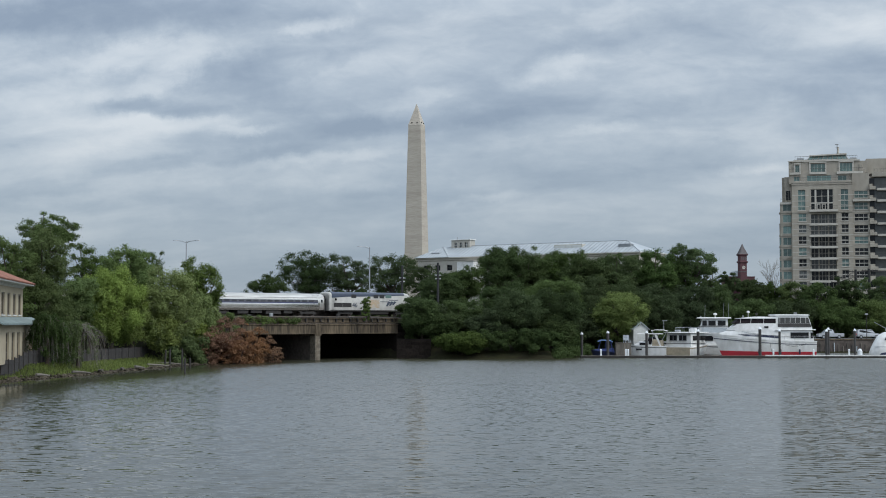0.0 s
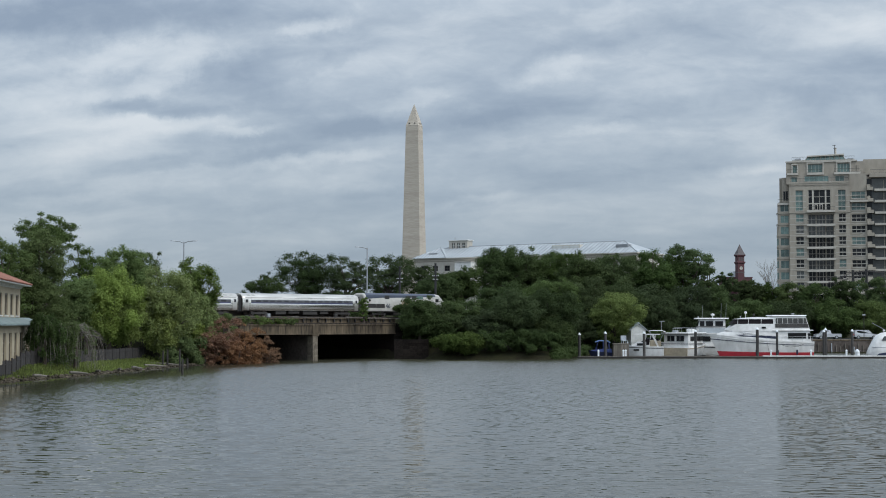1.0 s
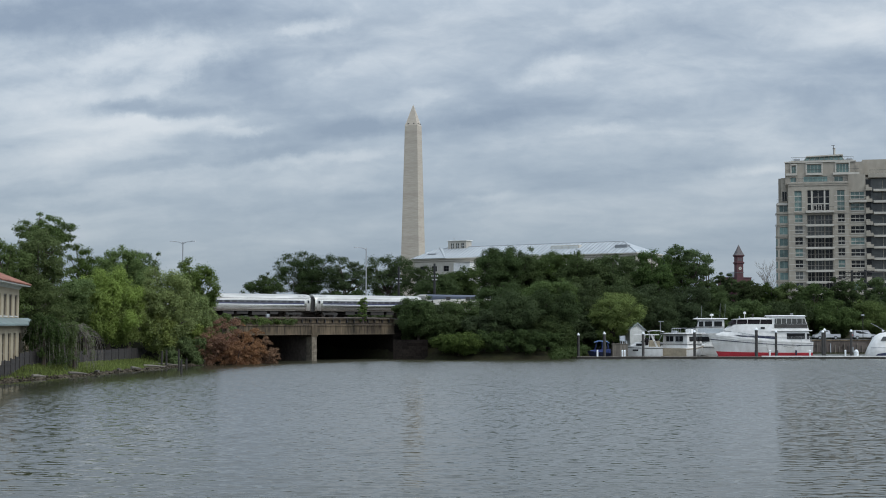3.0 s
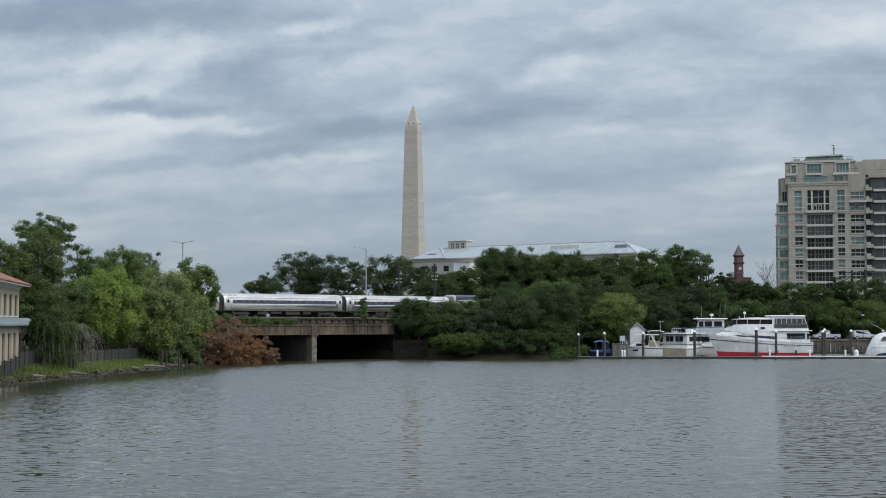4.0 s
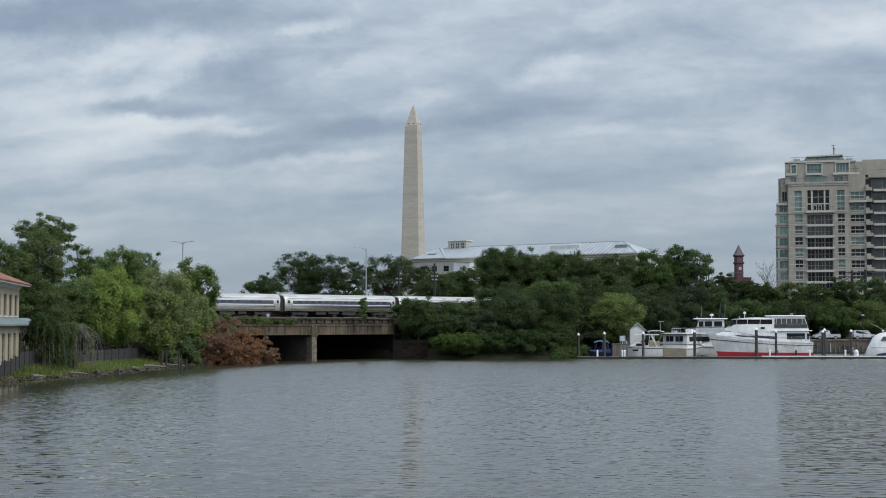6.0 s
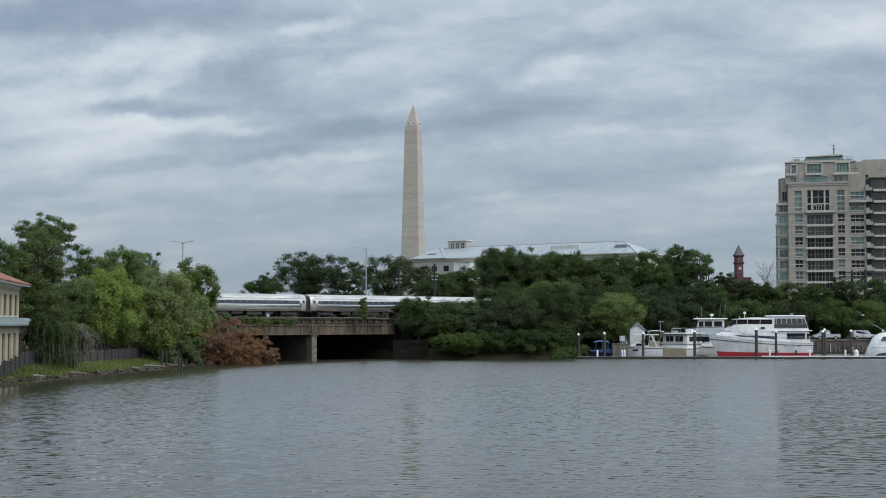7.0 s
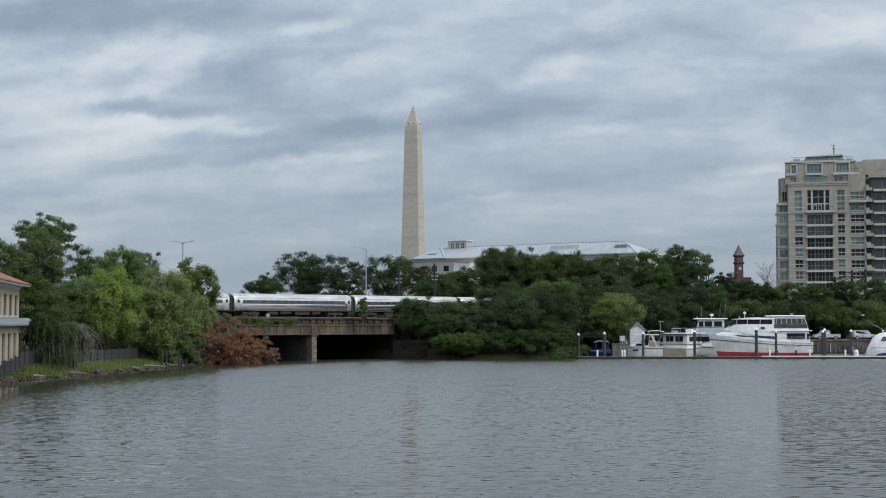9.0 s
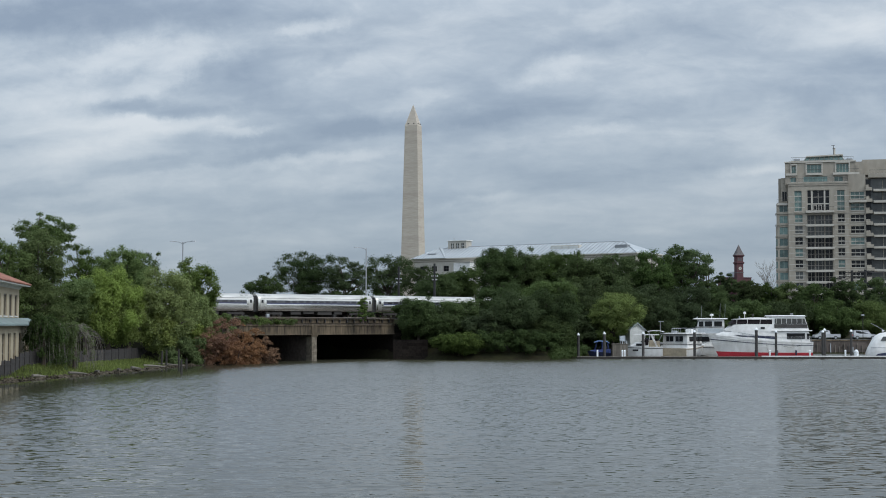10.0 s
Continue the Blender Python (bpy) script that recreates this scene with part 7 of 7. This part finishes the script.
def build_flybridge():
    b = thing("flybridge_cruiser", pose(52.9, 275.5, -0.4, 0, 0, 176), "white flybridge cruiser with raised pilothouse", "boat")
    L, B, H = 11.5, 4.4, 2.2
    part("hull", hull(L, B, H, rake=1.4, sheer=0.8), "white_gel", b, smooth=50)
    part("saloon", cabin(1.0, 9.0, 4.0, 3.4, 2.0, 4.4, 0.9, 0.1), "white_gel", b)
    for x in (1.8, 3.8, 5.8):
        part("saloon_window", Geo().box(x, x + 1.6, -1.96, 1.96, 3.1, 4.0), "glass_dark", b)
    part("fly_deck", Geo().block(0.2, 10.4, -2.1, 2.1, 4.4, 4.55, 0.04), "white_gel", b)
    part("pilothouse", cabin(1.0, 6.4, 3.4, 3.0, 4.55, 7.2, 0.7, 0.1), "white_gel", b)
    for x0, x1 in ((1.5, 2.9), (3.3, 4.6), (4.9, 5.7)):
        part("pilothouse_window", Geo().box(x0, x1, -1.66, 1.66, 5.9, 6.8), "glass_dark", b)
    part("windscreen", Geo().loft([[(6.05, -1.35, 5.9), (5.8, -1.3, 6.8), (5.85, -1.3, 6.8), (6.12, -1.35, 5.9)], [(6.05, 1.35, 5.9), (5.8, 1.3, 6.8), (5.85, 1.3, 6.8), (6.12, 1.35, 5.9)]]), "glass_dark", b)
    part("pilothouse_roof", Geo().loft([[(0.5, -1.9, 7.2), (6.6, -1.7, 7.2), (6.6, 1.7, 7.2), (0.5, 1.9, 7.2)], [(0.5, -1.8, 7.4), (6.3, -1.6, 7.4), (6.3, 1.6, 7.4), (0.5, 1.8, 7.4)]]), "white_gel", b)
    part("radar", Geo().tube([(3.2, 0, 7.4), (3.2, 0, 7.8), (3.2, 0, 7.82), (3.2, 0, 8.1), (3.2, 0, 8.2)], [0.08, 0.08, 0.34, 0.34, 0.1], 12), "white_gel", b)
    for x, h in ((0.9, 2.6), (1.8, 2.7), (5.2, 2.3)):
        part("aerial", Geo().tube([(x, 0.9, 7.4), (x - 0.1, 0.9, 7.4 + h)], 0.025, 4), "galv", b)
    stanchions(b, [Vector((x, 2.0, 4.55)) for x in (5.5, 6.7, 7.9, 9.1, 10.2)], 1.0)
    part("searchlight", Geo().tube([(5.9, 0.4, 7.4), (5.9, 0.4, 7.65)], 0.12, 8), "galv", b)
    part("rub_rail", hull(L, B, H, 0.84, 0.9, rake=1.4, sheer=0.8, out=0.04), "pile", b)
    part("boot_top", hull(L, B, H, -0.2, 0.22, rake=1.4, sheer=0.8, out=0.012), "wet_pile", b, "dark weedy waterline", smooth=50)
    for y in (-1.72, 1.72):
        part("side_screen", Geo().box(1.2, 5.9, y - 0.02, y + 0.02, 4.6, 5.5), "grey_canvas", b, "grey canvas side screen")
    part("wheelhouse_trim", Geo().box(1.0, 6.2, -1.7, 1.7, 5.74, 5.82), "pile", b)
    # dark strip below the pilothouse roof in place of its shadow
    part("roof_edge", Geo().box(0.48, 6.5, -1.86, 1.86, 7.12, 7.2), "pile", b)
    stanchions(b, [Vector((x, -2.0, 4.55)) for x in (5.5, 6.7, 7.9, 9.1, 10.2)], 1.0)


def build_small_boats():
    b = thing("cabin_cruiser", pose(38.6, 262.0, 0, 0, 0, 170), "small white cabin cruiser with radar arch and canvas top", "boat")
    L, B, H = 6.9, 3.0, 1.95
    part("hull", hull(L, B, H, rake=0.8, sheer=0.25), "white_gel", b, smooth=50)
    part("cuddy", cabin(1.9, 5.9, 2.6, 1.5, 1.9, 2.75, 1.3, 0.1), "white_gel", b)
    part("side_port", Geo().box(3.6, 4.6, -1.16, 1.16, 2.1, 2.5), "glass_dark", b)
    part("windscreen", cabin(1.4, 3.9, 2.4, 1.9, 2.75, 3.5, 0.8, 0.0), "glass_dark", b)
    part("radar_arch", Geo().loft([[(0.5 + k * 1.2, -1.3, 1.4 + k * 2.6), (0.85 + k * 1.2, -1.3, 1.4 + k * 2.6), (0.85 + k * 1.2, -1.12, 1.4 + k * 2.6), (0.5 + k * 1.2, -1.12, 1.4 + k * 2.6)] for k in (0, 0.5, 1)]), "white_gel", b)
    part("radar_arch", Geo().loft([[(0.5 + k * 1.2, 1.12, 1.4 + k * 2.6), (0.85 + k * 1.2, 1.12, 1.4 + k * 2.6), (0.85 + k * 1.2, 1.3, 1.4 + k * 2.6), (0.5 + k * 1.2, 1.3, 1.4 + k * 2.6)] for k in (0, 0.5, 1)]), "white_gel", b)
    part("hard_top", Geo().block(0.6, 5.0, -1.35, 1.35, 4.0, 4.14, 0.04), "white_gel", b)
    part("canvas_side", Geo().box(0.5, 2.4, -1.3, 1.3, 1.7, 2.95), "tan_paint", b, "tan canvas cockpit cover")
    part("bimini", Geo().loft([[(x, -1.3, z - 0.08), (x, 1.3, z - 0.08), (x, 1.2, z), (x, -1.2, z)] for x, z in ((-0.3, 4.6), (0.4, 4.78), (1.8, 4.8), (2.6, 4.7))]), "white_gel", b, "white canvas bimini top")
    for x in (-0.2, 2.5):
        for y in (-1.2, 1.2):
            part("bimini_pole", Geo().tube([(1.1, y, 2.2), (x, y, 4.6)], 0.035, 5), "galv", b)
    # dark box fills the cockpit to give the shade of its interior
    part("cockpit_curtain", Geo().box(0.9, 3.0, -1.18, 1.18, 2.2, 3.3), "dark_cover", b, "dark box standing in for the shaded cockpit")
    for x in (1.4, 2.2, 3.0):
        part("top_post", Geo().tube([(x + 0.3, 1.25, 2.0), (x, 1.25, 4.02)], 0.04, 5).tube([(x + 0.3, -1.25, 2.0), (x, -1.25, 4.02)], 0.04, 5), "white_gel", b)
    part("helm_seat", Geo().block(1.6, 2.3, 1.2, 1.34, 2.4, 3.1, 0.05), "tan_paint", b)
    part("rub_rail", hull(L, B, H, 0.82, 0.88, rake=0.8, sheer=0.25, out=0.03), "pile", b)
    stanchions(b, [Vector((6.6, 0.3, 2.15)), Vector((5.6, 0.8, 2.1)), Vector((4.6, 1.15, 2.05)), Vector((3.4, 1.35, 2.0))], 0.5)
    part("boot_top", hull(L, B, H, -0.2, 0.13, rake=0.8, sheer=0.25, out=0.012), "pile", b, smooth=50)
    part("hull_window", Geo().box(4.2, 5.2, 1.2, 1.36, 1.2, 1.5), "glass_dark", b)
    part("mast", Geo().tube([(0.4, 0, 4.1), (0.4, 0, 6.4)], 0.05, 6).box(-0.2, 0.7, -0.04, 0.04, 6.3, 6.42), "galv", b)

    b = thing("canvas_boat", pose(29.5, 262.4, 0, 0, 0, 178), "small blue runabout under an open blue canopy", "boat")
    L, B, H = 3.6, 2.0, 0.95
    part("hull", hull(L, B, H, rake=0.5, sheer=0.3), "navy", b, smooth=50)
    part("cover", Geo().loft([[(0.0, -0.98, 0.85), (0.0, 0.98, 0.85), (0.1, 0.7, 1.5), (0.1, -0.7, 1.5)], [(2.4, -0.95, 0.95), (2.4, 0.95, 0.95), (2.4, 0.6, 1.45), (2.4, -0.6, 1.45)], [(3.7, -0.2, 1.1), (3.7, 0.2, 1.1), (3.6, 0.15, 1.3), (3.6, -0.15, 1.3)]]), "blue_canvas", b, smooth=40)
    part("bimini", Geo().loft([[(x, -0.98, z - 0.16), (x, 0.98, z - 0.16), (x, 0.8, z), (x, -0.8, z)] for x, z in ((0.3, 2.7), (0.7, 2.98), (2.2, 3.05), (2.9, 2.8))]), "faded_canvas", b, "faded blue canopy", smooth=40)
    for x, xt in ((0.3, 0.6), (2.9, 2.4), (1.5, 1.5)):
        for y in (-0.93, 0.93):
            part("canopy_pole", Geo().tube([(x, y, 0.95), (xt, y, 2.85)], 0.05, 6), "blue_canvas", b)
    part("windscreen", Geo().loft([[(2.3, -0.85, 1.4), (2.3, 0.85, 1.4), (2.36, 0.85, 1.4), (2.36, -0.85, 1.4)], [(1.9, -0.8, 2.1), (1.9, 0.8, 2.1), (1.96, 0.8, 2.1), (1.96, -0.8, 2.1)]]), "glass_dark", b)
    part("helm_seat", Geo().block(0.7, 1.2, -0.5, 0.4, 1.3, 2.1, 0.06), "pile", b)
    part("outboard", Geo().block(-0.5, -0.1, -0.2, 0.2, 0.2, 1.3, 0.06), "pile", b)

    b = thing("express_cruiser", pose(74.3, 262.0, 0), "white express cruiser with a swept rounded front and navy boot stripe", "boat")

    def section(x, w, top):
        half = [(w * 0.8, -0.3), (w, 0.5), (w * 1.02, min(1.7, top * 0.6)), (w * 0.9, top * 0.78), (w * 0.66, top * 0.96), (w * 0.3, top)]
        return [(x, -y, z) for y, z in half] + [(x, y, z) for y, z in reversed(half)]
    part("hull", Geo().loft([section(*q) for q in ((0.0, 0.7, 0.9), (0.35, 1.15, 1.55), (0.75, 1.45, 2.3), (1.2, 1.65, 3.1), (1.75, 1.75, 3.9), (2.5, 1.8, 4.3), (4.0, 1.85, 4.6), (7.0, 1.85, 4.7), (10.5, 1.8, 4.6))]), "white_gel", b, smooth=60)
    part("boot_stripe", Geo().loft([[(x, -w, -0.1), (x, w, -0.1), (x, w, top), (x, -w, top)] for x, w, top in ((1.0, 1.68, 0.25), (1.6, 1.82, 0.75), (3.0, 1.9, 0.95), (10.2, 1.92, 1.0))]), "navy", b, "navy boot stripe")
    part("side_window", Geo().loft([[(2.1, y, 3.0), (6.2, y, 3.0), (6.0, y * 0.93, 3.75), (2.6, y * 0.93, 3.75)] for y in (-1.78, 1.78)]), "glass_grey", b, "curtained side window")
    part("rub_rail", Geo().loft([[(x, -w, 1.75), (x, w, 1.75), (x, w, 1.85), (x, -w, 1.85)] for x, w in ((0.6, 1.4), (1.2, 1.72), (2.5, 1.86), (10.3, 1.9))]), "galv", b)
    part("searchlight", Geo().tube([(3.0, 0, 4.3), (3.0, 0, 4.62), (3.0, 0, 4.64), (3.0, 0, 4.95)], [0.08, 0.08, 0.2, 0.14], 8), "white_gel", b)
    part("outrigger", Geo().tube([(3.6, -0.9, 4.5), (0.6, -1.0, 6.1)], 0.045, 5), "galv", b)


def build_shed():
    s = thing("dock_shed", pose(35.2, 270.0, 0.0, 0, 0, 8), "small white clapboard shed with grey-green gable roof", "shed")
    part("pontoon", Geo().block(-2.0, 2.0, -0.8, 3.6, -0.4, 0.4, 0.05), "timber", s)
    part("wall", Geo().box(-1.35, 1.35, 0, 3, 0.4, 4.9), "clapboard", s)
    part("gable", Geo().loft([[(-1.35, y, 4.9), (1.35, y, 4.9), (0, y, 6.0)] for y in (0.0, 3.0)]), "clapboard", s)
    part("roof", Geo().loft([[(-1.65, y, 4.65), (0, y, 6.02), (1.65, y, 4.65), (1.65, y, 4.8), (0, y, 6.2), (-1.65, y, 4.8)] for y in (-0.3, 3.3)]), "shed_roof", s)
    for i in range(24):
        part("clapboard", Geo().box(-1.37, 1.37, -0.03, 0.0, 0.5 + i * 0.18, 0.64 + i * 0.18), "clapboard", s)
    part("door", Geo().box(-0.5, 0.5, -0.06, -0.03, 0.45, 2.5), "grey_canvas", s)
    k = thing("dock_locker", pose(30.9, 260.2, 0.3), "weathered brown plank locker on the dock", "locker")
    part("body", Geo().block(-1.4, 1.3, -0.5, 0.7, 0, 2.1, 0.04), "timber", k)
    part("lid", Geo().block(-1.48, 1.38, -0.58, 0.76, 2.1, 2.22, 0.03), "timber", k)
    for i in range(8):
        part("plank", Geo().box(-1.38 + i * 0.335, -1.07 + i * 0.335, -0.53, -0.5, 0.05, 2.05), "timber", k)
    g = thing("garden_chair", pose(31.5, 260.3, 2.52, 0, 0, 20), "grey slatted chair standing on the dock locker", "chair")
    part("seat", Geo().box(-0.5, 0.5, -0.42, 0.42, 0.42, 0.5), "grey_canvas", g)
    for i in range(5):
        part("slat", Geo().box(-0.5 + i * 0.22, -0.34 + i * 0.22, 0.38, 0.44, 0.5, 1.35), "grey_canvas", g)
    for x in (-0.42, 0.42):
        for y in (-0.36, 0.36):
            part("leg", Geo().box(x - 0.05, x + 0.05, y - 0.05, y + 0.05, 0, 0.43), "grey_canvas", g)


def vehicle(x, y, turn, label, pickup):
    v = thing("pickup_truck" if pickup else "sport_utility_vehicle", pose(x, y, 2.72, 0, 0, turn), label, "car", "parked vehicles")
    prof = ((-2.6, 0.45), (-2.65, 1.0), (-2.5, 1.12), (-0.6, 1.12), (-0.35, 1.85), (1.0, 1.85), (1.55, 1.15), (2.5, 1.0), (2.65, 0.75), (2.6, 0.42)) if pickup else \
        ((-2.3, 0.45), (-2.35, 1.0), (-2.15, 1.8), (-1.9, 1.88), (0.7, 1.85), (1.3, 1.15), (2.2, 1.02), (2.35, 0.75), (2.3, 0.42))
    part("body", Geo().loft([[(px, s * (0.95 if pz < 1.2 else 0.78), pz) for px, pz in prof] for s in (-1, 1)]), "car_white", v)
    lo, hi = (-0.3, 1.1) if pickup else (-2.0, 0.9)
    part("window_strip", Geo().loft([[(lo, s * 0.9, 1.2), (hi + 0.25, s * 0.9, 1.2), (hi - 0.1, s * 0.82, 1.72), (lo + 0.15, s * 0.82, 1.72)] for s in (-1, 1)]), "glass_dark", v)
    for wx in (-1.6, 1.6):
        for s in (-1, 1):
            w = part("wheel", Geo().tube([(wx, s * 0.75, 0.38), (wx, s * 0.98, 0.38)], 0.38, 14), "black", v)
            part("rim", Geo().tube([(wx, s * 0.97, 0.38), (wx, s * 0.995, 0.38)], [0.24, 0.2], 10), "galv", w)
    part("bumper", Geo().block(2.5, 2.72, -0.9, 0.9, 0.4, 0.62, 0.03), "galv", v)
    part("tail_light", Geo().box(-2.68, -2.5, -0.92, -0.7, 0.8, 1.05), "red_paint", v)
    part("headlight", Geo().box(2.45, 2.66, -0.9, -0.6, 0.78, 0.95), "cap_white", v)


def build_parking():
    vehicle(78.6, 305.5, 180, "white pickup truck parked above the sea wall", True)
    vehicle(86.3, 306, 4, "white sport utility vehicle parked beside a lamp post", False)
    vehicle(95.5, 306, 3, "pale pickup truck parked above the sea wall", True)
    for x, top in ((85.5, 7.6), (71.0, 7.8)):
        t = thing("lamp_post", pose(x, 303.5, 2.7), "dark lamp post with a box lantern", "lamp post", "quay lamp posts")
        part("pole", Geo().tube([(0, 0, 0), (0, 0, top - 2.7)], 0.07, 8), "steel_dark", t)
        part("lantern", Geo().block(-0.3, 0.3, -0.2, 0.2, top - 2.75, top - 2.45, 0.04), "galv", t)


build_house()
build_fence()
build_shore()
build_willow(-44.0, 178.0, 5.7, 3.1, "leaf_mid", 21, 34000, "half-dead weeping tree with grey hanging twigs beside the fence", 0.95)
build_willow(-46.2, 172.5, 6.1, 2.1, "leaf_dark", 22, 40000, "green weeping tree in front of the house")
build_poles()
build_docks()
build_yacht()
build_houseboat()
build_flybridge()
build_small_boats()
build_shed()
build_parking()


# ---- what moves ----


def run(t):
    """Place of the leading coupling along the railway: the train slows down."""
    return 17.79 + 8.439 * t - 0.1233 * t ** 2 - 0.0237 * t ** 3 + 0.0015 * t ** 4


def motions():
    base = Matrix.Translation(TRACK_O) @ pose(0, 0, 0, 0, 0, TRACK_TURN)
    for vehicle, off, wheels in TRAIN:
        walk(vehicle, [(0.25 * i, base @ Matrix.Translation((run(0.25 * i) + off, 0, 0))) for i in range(41)])
        for w, dx in wheels:
            walk(w, [(0.1 * i, Matrix.Translation((dx, 0, WHEEL_R)) @ Matrix.Rotation((run(0.1 * i) - run(0)) / WHEEL_R, 4, "Y")) for i in range(101)])
    walk(WATER, [(t, pose(0.55 * t, -0.35 * t, 0)) for t in (0.0, 5.0, 10.0)])


motions()
